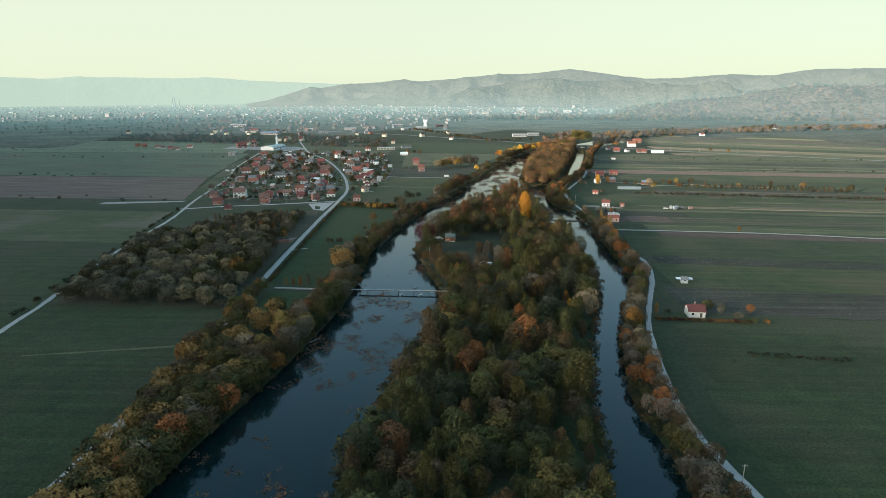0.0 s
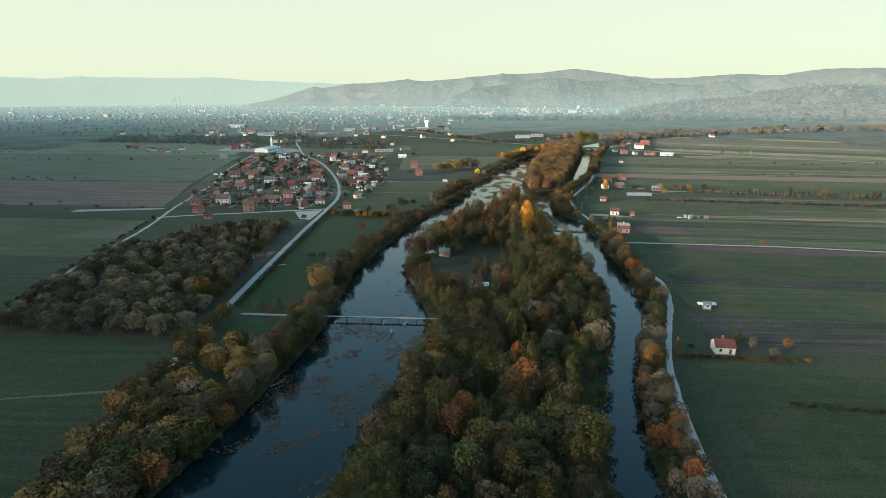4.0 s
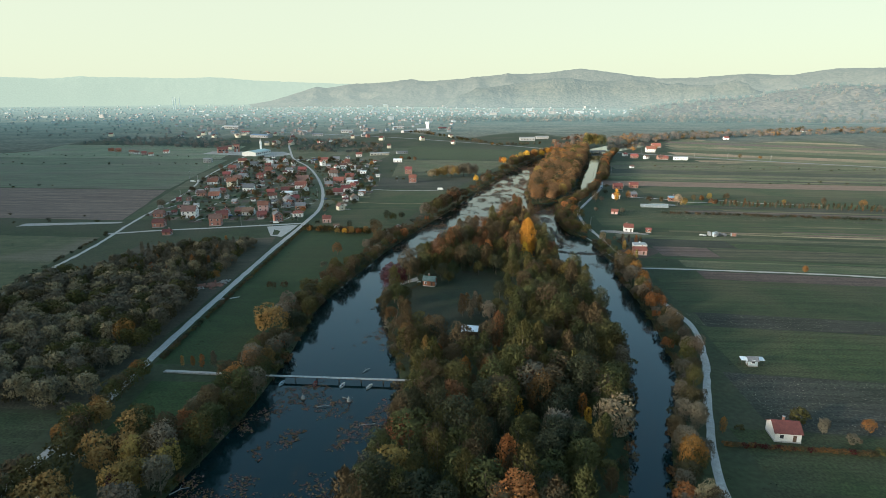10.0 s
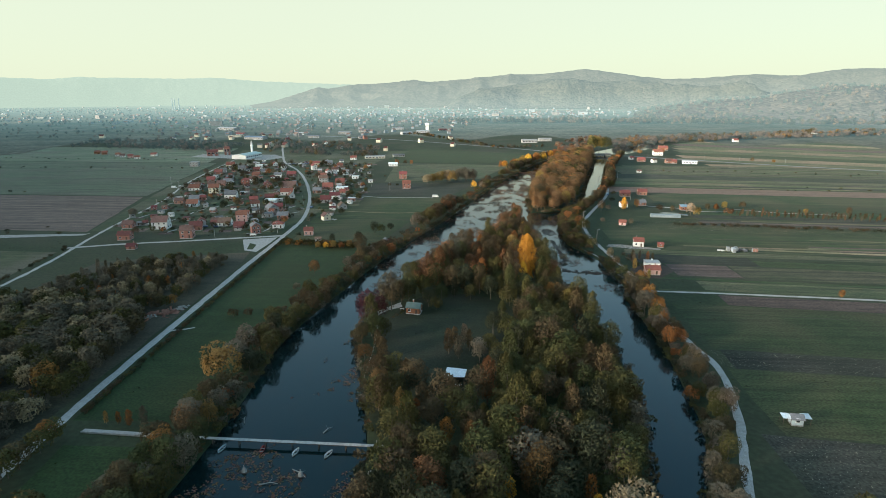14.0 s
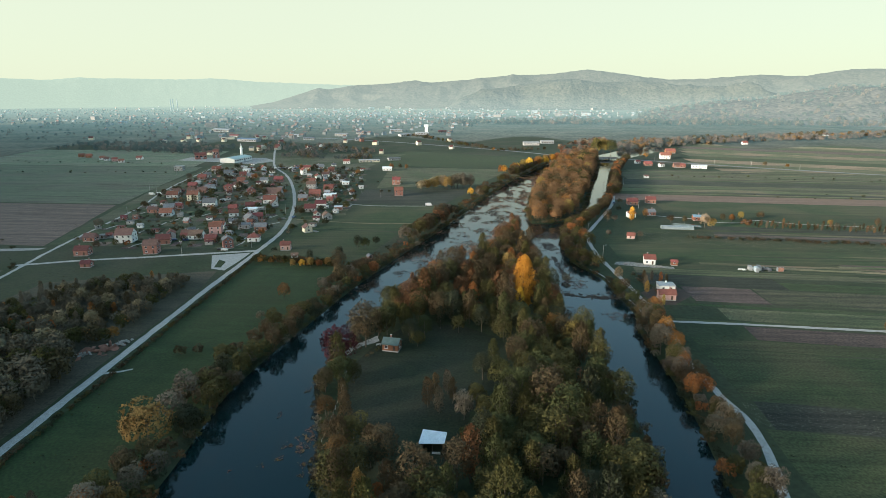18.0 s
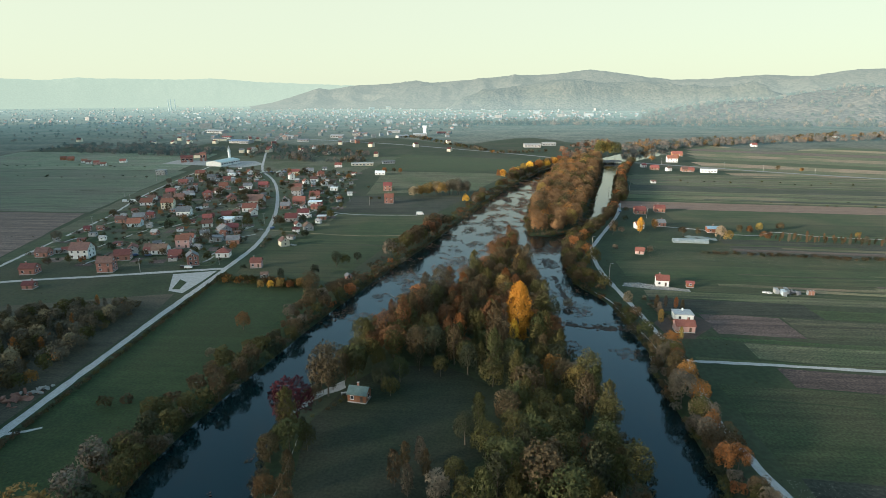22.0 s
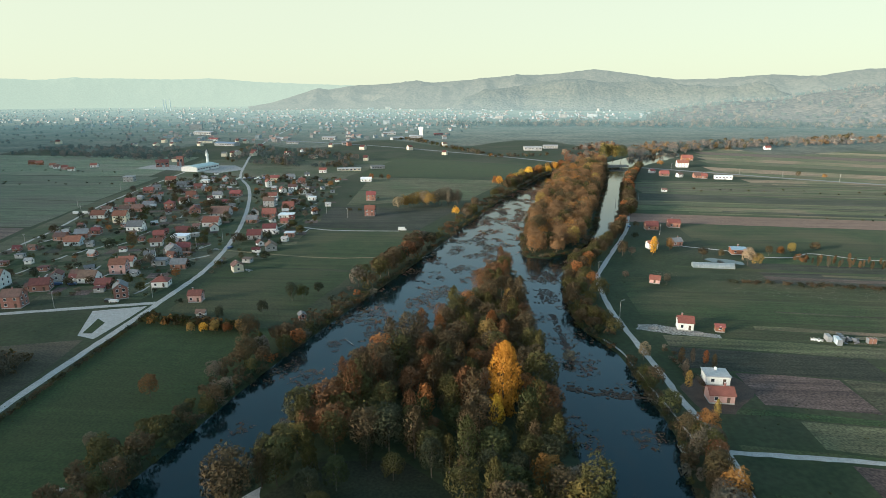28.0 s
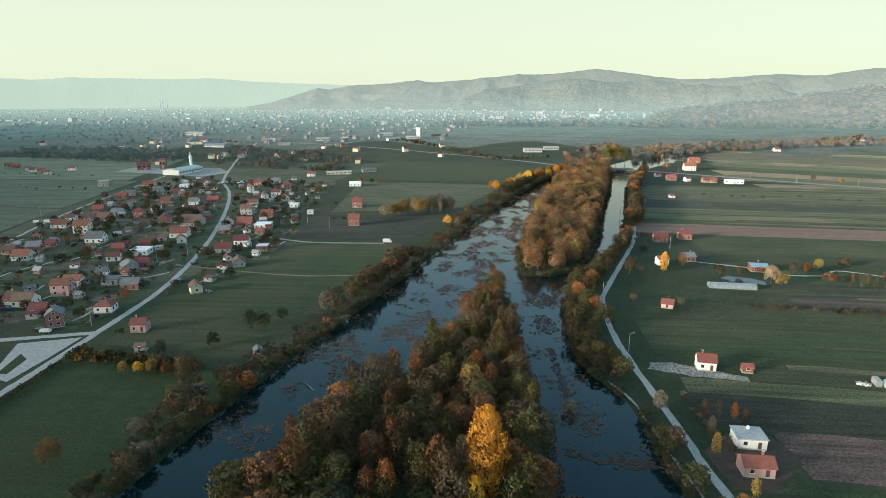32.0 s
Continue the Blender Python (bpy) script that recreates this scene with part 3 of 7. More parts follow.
def strip(x0, x1, y0, y1, kind, slope=-0.1):
    """An eastern field strip between two lines that fall by `slope`; y is taken at x = 115."""
    return field([(x0, y0 + (x0 - 115) * slope), (x1, y0 + (x1 - 115) * slope), (x1, y1 + (x1 - 115) * slope), (x0, y1 + (x0 - 115) * slope)], kind, LOOKS[kind])


# east of the river, from near to far
for a, b, kind, x0, x1 in ((60, 190, "neargreen", 86, 620), (190, 232, "neargreen", 92, 620), (232, 262, "neargreen", 96, 620), (263, 300, "dark", 108, 620), (301, 345, "green", 116, 640),
                           (346, 362, "dark", 120, 640), (363, 404, "green", 118, 660), (405, 415, "green", 118, 700), (416, 431, "soil", 145, 700), (434, 437, "green", 118, 700), (438, 454, "olive", 142, 700), (455, 459, "green", 120, 700),
                           (462, 486, "soil", 136, 171), (462, 486, "olive", 172, 760), (487, 500, "green", 191, 760), (487, 506, "dark", 119, 190), (507, 518, "olive", 119, 760), (519, 530, "green", 145, 760), (531, 540, "green", 119, 760), (541, 570, "green", 116, 800),
                           (571, 600, "green", 118, 800), (601, 640, "dark", 200, 560), (641, 664, "green", 208, 900), (665, 700, "green", 196, 900), (701, 748, "green", 190, 900),
                           (749, 784, "clay", 160, 1000), (785, 800, "green", 168, 1000), (801, 825, "grass", 176, 1000), (826, 850, "olive", 176, 1000), (851, 890, "dark", 186, 1100), (891, 960, "olive", 205, 1100),
                           (961, 985, "olive", 224, 1100), (986, 1012, "stubble", 345, 900), (1013, 1060, "grass", 400, 1100)):
    strip(x0, x1, a, b, kind)
edge = random.Random(44)
for i in range(60):
    a = edge.choice((edge.uniform(505, 640), edge.uniform(790, 985), edge.uniform(790, 985)))
    x0 = edge.uniform(150, 420) + max(0, a - 600) * 0.12
    line = strip(x0, x0 + edge.uniform(120, 480), a, a + edge.uniform(1.2, 6), edge.choice(("grass", "green", "grass", "dark", "soil", "olive", "stubble", "green")), -0.1)
    line.location.z = 0.036 + i * 0.00062
for i in range(14):
    a = 1110 + i * 48
    strip(330 + i * 12, 1500, a, a + 46, ("grass", "stubble", "green", "olive", "stubble", "grass", "soil")[i % 7], -0.42)
# west of the river
field([(-103.5, 298), (-62, 298), (-60, 355), (-55, 395), (-47, 440), (-40, 475), (-46, 512), (-110, 522), (-106, 400)], "lawn", LOOKS["lawn"])
field([(-95, 240), (-70, 240), (-70, 285), (-98, 285)], "lawn", LOOKS["lawn"])
field([(-200, 264), (-112, 264), (-112.5, 330), (-115.5, 457), (-122, 496), (-150, 488), (-205, 470), (-214, 380)], "scrubland", "brown weedy ground under the roadside wood")
field([(-190, 100), (-110, 100), (-110, 190), (-194, 190)], "west", LOOKS["west"])
field([(-194, 191), (-110, 191), (-114, 262), (-200, 262)], "west", LOOKS["west"])
field([(-480, 60), (-186, 60), (-204, 240), (-520, 260)], "west", LOOKS["west"])
field([(-520, 262), (-206, 242), (-226, 380), (-560, 400)], "west", LOOKS["west"])
field([(-560, 402), (-228, 382), (-246, 490), (-600, 500)], "gardens", "dull green rough meadow west of the wood")
field([(-640, 560), (-262, 545), (-300, 690), (-700, 700)], "westsoil", LOOKS["westsoil"])
field([(-700, 704), (-300, 694), (-318, 800), (-740, 830)], "pasture", LOOKS["pasture"])
field([(-900, 835), (-320, 803), (-345, 960), (-960, 980)], "pasture", LOOKS["pasture"])
field([(-1000, 985), (-360, 965), (-400, 1180), (-1050, 1200)], "pasture", "far pasture west of the village, paled for haze")
field([(-108, 606), (-24, 600), (-5, 700), (-120, 700)], "green", "dark green meadow between houses and river")
field([(-104, 530), (-44, 520), (-28, 596), (-108, 604)], "green", "green meadow between houses and river")
field([(-80, 800), (30, 830), (70, 960), (-90, 980)], "olive", "rough grass beyond the red houses")
field([(-110, 985), (100, 990), (150, 1090), (-100, 1200)], "lawn", "green meadow behind the golden trees")
field([(-262, 548), (-125, 545), (-108, 640), (-100, 760), (-120, 980), (-90, 1150), (-380, 1150), (-335, 960), (-318, 800)], "gardens", "trodden garden ground between the village houses")
field([(-30, 702), (-5, 702), (22, 790), (-90, 790), (-90, 710)], "dark", "dark weedy fallow beside the river trees")
field(MEADOW, "glade_shaded", "grassy clearing in the island wood with tree shade painted in")


# ---- trees ----
def crown_quads(seed, h, w, base, count, leaf, lobes, stand=0.0):
    """Leaf sprays on the bosses of a domed crown: an array of triangles. stand: how far the clumps are drawn upright like twigs."""
    g = np.random.RandomState(seed)
    axes = np.array((w * 0.5, w * 0.5, (h - base) * 0.56))
    mid = np.array((0, 0, h - axes[2]))
    # bosses spread over the dome by the golden angle, a few of them slipped
    k = np.arange(lobes) + 0.5
    up = 1 - 1.45 * k / lobes
    turn = 2.39996 * k + g.uniform(-0.35, 0.35, lobes)
    ring = np.sqrt(np.maximum(0.02, 1 - up ** 2))
    way = np.stack([ring * np.cos(turn), ring * np.sin(turn), up], 1)
    c = mid + way * axes * (g.uniform(0.52, 0.80, lobes))[:, None]
    rad = g.uniform(0.19, 0.30, lobes) * w
    which = g.randint(0, lobes, count)
    d = g.normal(size=(count, 3)) + way[which] * 0.9 + (0, 0, 0.25)
    d /= np.linalg.norm(d, axis=1)[:, None]
    stretch = np.array((1, 1, min(1.5, (h - base) / w)))
    p = c[which] + d * (rad[which] * g.uniform(0.78, 1.06, count))[:, None] * stretch
    p[:, 2] = np.clip(p[:, 2], base * 0.6, None)
    nrm = d + way[which] * 0.35 + g.normal(size=(count, 3)) * 0.14
    nrm /= np.linalg.norm(nrm, axis=1)[:, None]
    out = np.cross(nrm, np.cross((0, 0, 1), nrm) + g.normal(size=(count, 3)) * (0.8 - 0.6 * min(1, stand))) * -1 + d * 0.22
    out /= np.linalg.norm(out, axis=1)[:, None] + 1e-9
    out[:, 2] = np.where(g.uniform(size=count) < 0.75, np.abs(out[:, 2]), out[:, 2])
    a = np.cross(out, nrm)
    a /= np.linalg.norm(a, axis=1)[:, None] + 1e-9
    s = leaf * g.uniform(0.6, 1.4, count)[:, None]
    thin = 1 / (1 + stand)
    q = np.stack([p - a * s * 0.55 * thin, p + a * s * 0.55 * thin - out * s * 0.3, p + out * s * (0.9 + 0.5 * stand)], 1)
    return q.reshape(-1, 3)


def spindle_quads(seed, h, w, base, count, leaf):
    """An upright flame-shaped crown of ascending leaf sprays: an array of triangles."""
    g = np.random.RandomState(seed)
    t = g.uniform(0, 1, count) ** 0.85
    turn = g.uniform(0, 2 * math.pi, count)
    lump = 0.80 + 0.13 * np.sin(turn * 3 + t * 9 + seed) + 0.12 * np.sin(turn * 5 - t * 17 + seed * 2) + 0.10 * np.sin(t * 31 + turn * 2)
    wide = 0.5 * w * np.sqrt(np.clip(1 - np.abs(2 * t - 0.9) ** 2.3 / 1.166, 0.004, 1)) * lump
    deep = np.where(g.uniform(size=count) < 0.8, g.uniform(0.80, 1.08, count), g.uniform(0.4, 0.8, count))
    d = np.stack([np.cos(turn), np.sin(turn), np.full(count, 0.5)], 1)
    p = np.stack([np.cos(turn) * wide * deep, np.sin(turn) * wide * deep, base + (h - base) * t + g.normal(0, 0.25, count)], 1)
    nrm = d + g.normal(size=(count, 3)) * 0.30
    nrm /= np.linalg.norm(nrm, axis=1)[:, None]
    out = np.stack([np.cos(turn) * 0.35, np.sin(turn) * 0.35, np.ones(count)], 1) + g.normal(size=(count, 3)) * 0.30
    out /= np.linalg.norm(out, axis=1)[:, None]
    a = np.cross(out, nrm)
    a /= np.linalg.norm(a, axis=1)[:, None] + 1e-9
    s = leaf * g.uniform(0.6, 1.4, count)[:, None]
    return np.stack([p - a * s * 0.45, p + a * s * 0.45 - out * s * 0.2, p + out * s], 1).reshape(-1, 3)


def to_tris(q):
    q = q.reshape(-1, 4, 3)
    return np.concatenate([q[:, (0, 1, 2)], q[:, (0, 2, 3)]], 1).reshape(-1, 3)


def limb_quads(a, b, r0, r1, sides=5):
    a, b = np.array(a, float), np.array(b, float)
    ax = (b - a) / np.linalg.norm(b - a)
    u = np.cross(ax, (0.31, 0.93, 0.2))
    u /= np.linalg.norm(u)
    v = np.cross(ax, u)
    out = []
    for i in range(sides):
        t0, t1 = 2 * math.pi * i / sides, 2 * math.pi * (i + 1) / sides
        e0, e1 = u * math.cos(t0) + v * math.sin(t0), u * math.cos(t1) + v * math.sin(t1)
        out += [a + e0 * r0, a + e1 * r0, b + e1 * r1, b + e0 * r1]
    return np.array(out)


def trunk_quads(seed, h, w, base, r):
    g = np.random.RandomState(seed + 500)
    mid = np.array((g.uniform(-0.3, 0.3), g.uniform(-0.3, 0.3), base + (h - base) * 0.25))
    top = mid + (g.uniform(-0.4, 0.4), g.uniform(-0.4, 0.4), (h - base) * 0.5)
    out = [limb_quads((0, 0, -0.4), mid, r, r * 0.7), limb_quads(mid, top, r * 0.7, r * 0.2)]
    for i in range(5):
        t = 2 * math.pi * (i + g.uniform(-0.3, 0.3)) / 5
        s = mid + (top - mid) * g.uniform(0, 0.5)
        out.append(limb_quads(s, s + (math.cos(t) * w * 0.32, math.sin(t) * w * 0.32, (h - base) * g.uniform(0.15, 0.35)), r * 0.4, r * 0.1, 4))
    return np.vstack(out)


SHAPES = {}
for kind, specs in {
    "broad": [(11, 11.0, 8.0, 2.0, 1500, 0.46, 19), (12, 12.5, 7.6, 2.2, 1500, 0.46, 21), (13, 10.0, 8.4, 1.6, 1500, 0.46, 18), (14, 13.5, 7.6, 2.4, 1500, 0.46, 23)],
    "tall": [(21, 13.5, 5.6, 1.8, 1150, 0.48, 0), (22, 15.0, 5.4, 2.0, 1150, 0.48, 0), (23, 12.0, 6.0, 1.6, 1150, 0.48, 0)],
    "soft": [(18, 10.5, 8.8, 1.6, 700, 0.70, 17), (19, 11.5, 8.0, 1.8, 700, 0.70, 18), (20, 9.5, 9.0, 1.4, 700, 0.70, 16)],
    "copper": [(24, 13.5, 9.6, 1.0, 1300, 0.60, 24), (25, 15.0, 9.0, 1.0, 1300, 0.60, 26), (26, 11.5, 10.0, 0.8, 1300, 0.60, 22)],
    "mid": [(15, 11.0, 9.0, 1.6, 480, 0.85, 16), (16, 12.0, 8.5, 1.8, 480, 0.85, 17), (17, 10.0, 9.5, 1.4, 480, 0.85, 15)],
    "scrub": [(43, 4.2, 5.0, 0.3, 90, 0.85, 7), (44, 3.4, 4.6, 0.3, 90, 0.8, 7)],
    "poplar": [(31, 21.5, 8.8, 1.0, 4600, 0.50, 0)],
    "bush": [(41, 4.2, 5.0, 0.4, 360, 0.5, 8), (42, 3.4, 4.4, 0.3, 330, 0.48, 7)],
    "bare": [(51, 9.5, 7.5, 1.6, 900, 0.62, 14), (52, 10.5, 6.5, 1.8, 900, 0.62, 14)],
    "slim": [(61, 8.5, 3.4, 1.2, 520, 0.44, 0), (62, 9.5, 3.6, 1.4, 540, 0.44, 0)],
}.items():
    SHAPES[kind] = []
    for seed, h, w, base, count, leaf, lobes in specs:
        crown = crown_quads(seed, h, w, base, count, leaf, lobes, stand=0.8 if kind == "bare" else 0.15) if lobes else spindle_quads(seed, h, w, base, count, leaf)
        SHAPES[kind].append((crown, to_tris(trunk_quads(seed, h, w, base, h * 0.018)), h))
CROWNS = {}
LEAFWORD = {"copper": "copper brown", "red": "bright red", "pale": "pale straw-coloured", "olive": "olive green", "green": "green", "deep": "dark green", "brown": "dull brown", "orange": "orange autumn", "rust": "rust red", "gold": "glowing golden", "yellow": "yellowing",
            "grey": "grey half-bare", "maroon": "deep maroon"}
KINDWORD = {"soft": "riverside tree", "mid": "riverside tree", "scrub": "low scrub", "broad": "broad riverside tree", "tall": "tall upright tree", "poplar": "slender poplar", "bush": "low bush", "bare": "thinning willow", "slim": "slender young tree"}


def tree(kind, x, y, colour, size=1.0, where="on the river bank", group="", z=0.0, rr=random):
    """One tree as a thing of its own: a trunk with limbs, and a crown of leaf clumps."""
    i = rr.randrange(len(SHAPES[kind]))
    key = (kind, i, colour)
    if key not in CROWNS:
        CROWNS[key] = (tris_mesh("crown", SHAPES[kind][i][0], [LEAF[colour]]), tris_mesh("trunk", SHAPES[kind][i][1], [M_BARK]))
    cm, tm = CROWNS[key]
    s = size * rr.uniform(0.88, 1.14)
    t = empty("bush" if kind == "bush" else "tree", Matrix.LocRotScale((x, y, z), Euler((0, 0, rr.uniform(0, 6.28))), (s * rr.uniform(0.9, 1.1), s * rr.uniform(0.9, 1.1), s)),
              "%s %s %s" % (LEAFWORD[colour], KINDWORD[kind], where), "bush" if kind == "bush" else "tree", group)
    part("trunk", tm, t)
    part("crown", cm, t)
    return t


STUFF = {}


def add_stuff(name, kind, x, y, colour, size, z, rr):
    i = rr.randrange(len(SHAPES[kind]))
    c, t, h = SHAPES[kind][i]
    t = t[:60] if kind in ("mid", "soft", "scrub", "bush") else t
    a = rr.uniform(0, 6.28)
    s = size * rr.uniform(0.85, 1.15)
    rot = np.array(((math.cos(a), -math.sin(a), 0), (math.sin(a), math.cos(a), 0), (0, 0, 1))) * s
    STUFF.setdefault(name, []).append((c @ rot.T + (x, y, z), colour))
    STUFF[name].append((t @ rot.T + (x, y, z), "bark"))


def finish_stuff(name, label, category):
    mats, index, vs = [], [], []
    for q, colour in STUFF[name]:
        mt = M_BARK if colour == "bark" else LEAF[colour]
        if mt not in mats:
            mats.append(mt)
        index.append(np.full(len(q) // 3, mats.index(mt)))
        vs.append(q)
    tagged(new(name, tris_mesh(name, np.vstack(vs), mats, np.concatenate(index))), label, category, kind="stuff")


def scatter(seed, poly, spacing, skip=None):
    """Uneven places inside a polygon, about `spacing` metres apart."""
    g = random.Random(seed)
    p = np.array(poly, float)
    (x0, y0), (x1, y1) = p.min(0), p.max(0)
    out = []
    row = 0
    y = y0
    while y < y1:
        x = x0 + (spacing / 2 if row % 2 else 0)
        while x < x1:
            out.append((x + g.uniform(-0.38, 0.38) * spacing, y + g.uniform(-0.38, 0.38) * spacing))
            x += spacing
        y += spacing * 0.87
        row += 1
    out = np.array(out)
    keep = inside(p, out[:, 0], out[:, 1])
    if skip is not None:
        keep &= ~skip(out[:, 0], out[:, 1])
    return [tuple(q) for q in out[keep]]


def pick(rr, weights):
    return rr.choices([k for k, _ in weights], [w for _, w in weights])[0]


# the island wood
rr = random.Random(5)
ISLE_MIX = [("olive", 38), ("green", 24), ("deep", 12), ("brown", 22), ("rust", 4), ("orange", 2), ("grey", 6)]
CLEAR = np.array(MEADOW)
# trees that stand out of the wood by their colour
SPECIAL = [(-4, 249, "broad", "red", 0.82), (-5, 233, "broad", "yellow", 0.95), (31, 266, "slim", "gold", 1.0), (4, 301, "tall", "orange", 0.8), (14, 290, "tall", "orange", 0.8), (22, 293, "broad", "brown", 0.95), (21, 286, "tall", "rust", 0.7),
           (59, 257, "broad", "pale", 1.3), (52, 262, "slim", "gold", 0.75), (51, 266, "slim", "orange", 0.9), (36, 276, "broad", "grey", 1.35), (28, 272, "broad", "olive", 1.0), (41, 252, "bare", "grey", 1.15), (-1, 302, "tall", "yellow", 0.75), (-4, 310, "broad", "olive", 1.0),
           (-10, 318, "broad", "rust", 0.85), (-14, 330, "broad", "brown", 0.9), (-20, 345, "broad", "rust", 0.7), (-24, 360, "broad", "brown", 0.75), (71, 300, "bare", "grey", 1.0), (60, 282, "broad", "rust", 0.7), (70, 372, "bare", "pale", 0.9),
           (66, 400, "broad", "yellow", 0.9), (60, 412, "broad", "orange", 0.85), (69, 392, "broad", "olive", 1.0), (48, 425, "slim", "olive", 1.3), (-9, 424, "broad", "yellow", 0.8), (-4, 418, "tall", "olive", 0.8), (2, 424, "broad", "olive", 0.9),
           (24, 345, "bare", "grey", 1.0), (28, 352, "broad", "olive", 0.85), (45, 455, "broad", "orange", 0.8), (58, 452, "broad", "orange", 0.85), (62, 440, "broad", "rust", 0.8), (40, 470, "broad", "olive", 1.0)]
SP = np.array([(a, b) for a, b, *_ in SPECIAL])
for x, y in scatter(7, ISLAND, 6.6, lambda x, y: inside(CLEAR, x, y) | (line_distance(ISLAND, x, y) < 2.8) | (np.hypot(x - 50, y - 443) < 9.5) | (np.hypot(x + 23, y - 377) < 7.5) | (np.hypot(x - 59, y - 257) < 6.5) | (np.min(np.hypot(np.subtract.outer(x, SP[:, 0]), np.subtract.outer(y, SP[:, 1])), axis=1) < 4.2)):
    colour = pick(rr, ISLE_MIX if x > 16 else [("olive", 34), ("brown", 36), ("deep", 14), ("rust", 6), ("green", 10), ("orange", 1)])
    if y > 438:
        colour = pick(rr, [("olive", 26), ("brown", 46), ("orange", 9), ("rust", 13), ("yellow", 3)] if x > 40 or y > 520 else [("brown", 56), ("rust", 16), ("olive", 22), ("orange", 5)])
    # leaf mix darkened nearby, where haze would be thin
    if y < 262:
        colour = pick(rr, [("olive", 26), ("green", 30), ("deep", 26), ("brown", 16), ("rust", 3), ("orange", 2)])
    kind = "bare" if colour == "grey" else pick(rr, [("broad", 6), ("tall", 4)])
    size = rr.choice((0.62, 0.78, 0.9, 1.0, 1.08, 1.2)) * (1 + 0.22 * noise.noise(Vector((x / 22, y / 22, 1.7))))
    if 268 < y < 300 and x < 40 and rr.random() < 0.5:
        tree(kind, x, y, colour, size, "in the island wood", "island trees", rr=rr)
    else:
        add_stuff("island_wood", kind, x, y, colour, size, 0, rr)
finish_stuff("island_wood", "dense mixed autumn wood on the river island", "woodland")
for x, y in scatter(8, smooth_line([(70, 640), (74, 711), (90, 800), (107, 891), (126, 965), (150, 1040), (200, 1105), (208, 1080), (192, 1000), (177, 930), (160, 860), (143, 789), (124, 705), (104, 655), (84, 638)], 8), 8.0,
                    lambda x, y: line_distance(STRIP, x, y) < 4.2):
    colour = pick(rr, [("copper", 52), ("brown", 22), ("orange", 10), ("rust", 8), ("olive", 8), ("yellow", 3)])
    add_stuff("upper_island_wood", "copper", x, y, colour, 1.0 + 0.28 * noise.noise(Vector((x / 26, y / 26, 8.8))), 0, rr)
finish_stuff("upper_island_wood", "copper brown autumn wood on the upper island", "woodland")
for x, y, k, c, s in SPECIAL:
    tree(k, x, y, c, s, "standing out of the island wood", "island trees", rr=rr)
for x, y, k, c, s in ((0, 404, "broad", "deep", 0.75), (4, 399, "broad", "olive", 0.7), (-1, 410, "tall", "olive", 0.85), (6, 409, "broad", "green", 0.8), (-10, 410, "broad", "olive", 0.75), (30, 372, "broad", "deep", 0.9), (34, 380, "tall", "green", 0.9),
                      (36, 366, "broad", "olive", 0.95), (30, 416, "broad", "deep", 0.85), (12, 418, "tall", "deep", 0.8), (20, 414, "broad", "olive", 0.7), (-16, 352, "tall", "brown", 0.7), (-15, 366, "broad", "olive", 0.6), (-18, 372, "tall", "deep", 0.6)):
    tree(k, x, y, c, s, "at the edge of the island clearing", "island trees", rr=rr)
tree("poplar", 50, 447, "gold", 1.12, "above the island wood", rr=rr)
tree("slim", 47.5, 437, "gold", 1.55, "beside the tall poplar", rr=rr)
tree("bush", 77, 492, "pale", 1.15, "on a gravel bar in the side channel", z=-1.1, rr=rr)
tree("slim", 44.5, 450, "pale", 1.75, "beside the tall poplar", rr=rr)
tree("broad", -23, 377, "maroon", 1.4, "at the island meadow's edge", rr=rr)

# the left bank
for i, (x, y) in enumerate(scatter(9, np.vstack([LEFT_BANK + (1.0, 0), (LEFT_BANK + (-13, 0))[::-1]]), 5.4, lambda x, y: (y < 75) | (y > 1090) | ((y > 287) & (y < 292.5)))):
    if y < 300:
        colour, kind = pick(rr, [("olive", 30), ("brown", 20), ("green", 15), ("yellow", 10), ("orange", 8), ("grey", 14), ("rust", 3)]), "broad"
        size = 0.85
    elif y < 560:
        colour, kind = pick(rr, [("brown", 44), ("olive", 26), ("orange", 4), ("grey", 10), ("deep", 12)]), pick(rr, [("broad", 3), ("bush", 4), ("bare", 2)])
        size = 0.72 if kind != "bush" else 1.15
    else:
        colour, kind = pick(rr, [("brown", 50), ("olive", 34), ("rust", 3), ("grey", 8), ("deep", 10)]), pick(rr, [("broad", 5), ("bare", 2)])
        size = 0.92
    if y > 560 and line_distance(LEFT_BANK, np.array([x]), np.array([y]))[0] < 3:
        continue
    clump = noise.noise(Vector((x / 30, y / 34, 4.4)))
    if y > 330:
        size *= 0.85 + 0.6 * clump
        if clump < -0.12:
            kind, size = "bush", 0.8
    if rr.random() < (0.92 if y < 300 else 0.72):
        if 190 < y < 330 and kind != "bush":
            tree(kind, x, y, colour, size, "on the river bank", "left bank trees", rr=rr)
        else:
            add_stuff("left_bank_wood", ("soft" if kind == "broad" else kind) if y < 470 else ("scrub" if kind == "bush" else "mid"), x, y, colour, size, 0, rr)
finish_stuff("left_bank_wood", "row of brown and orange river trees", "woodland")
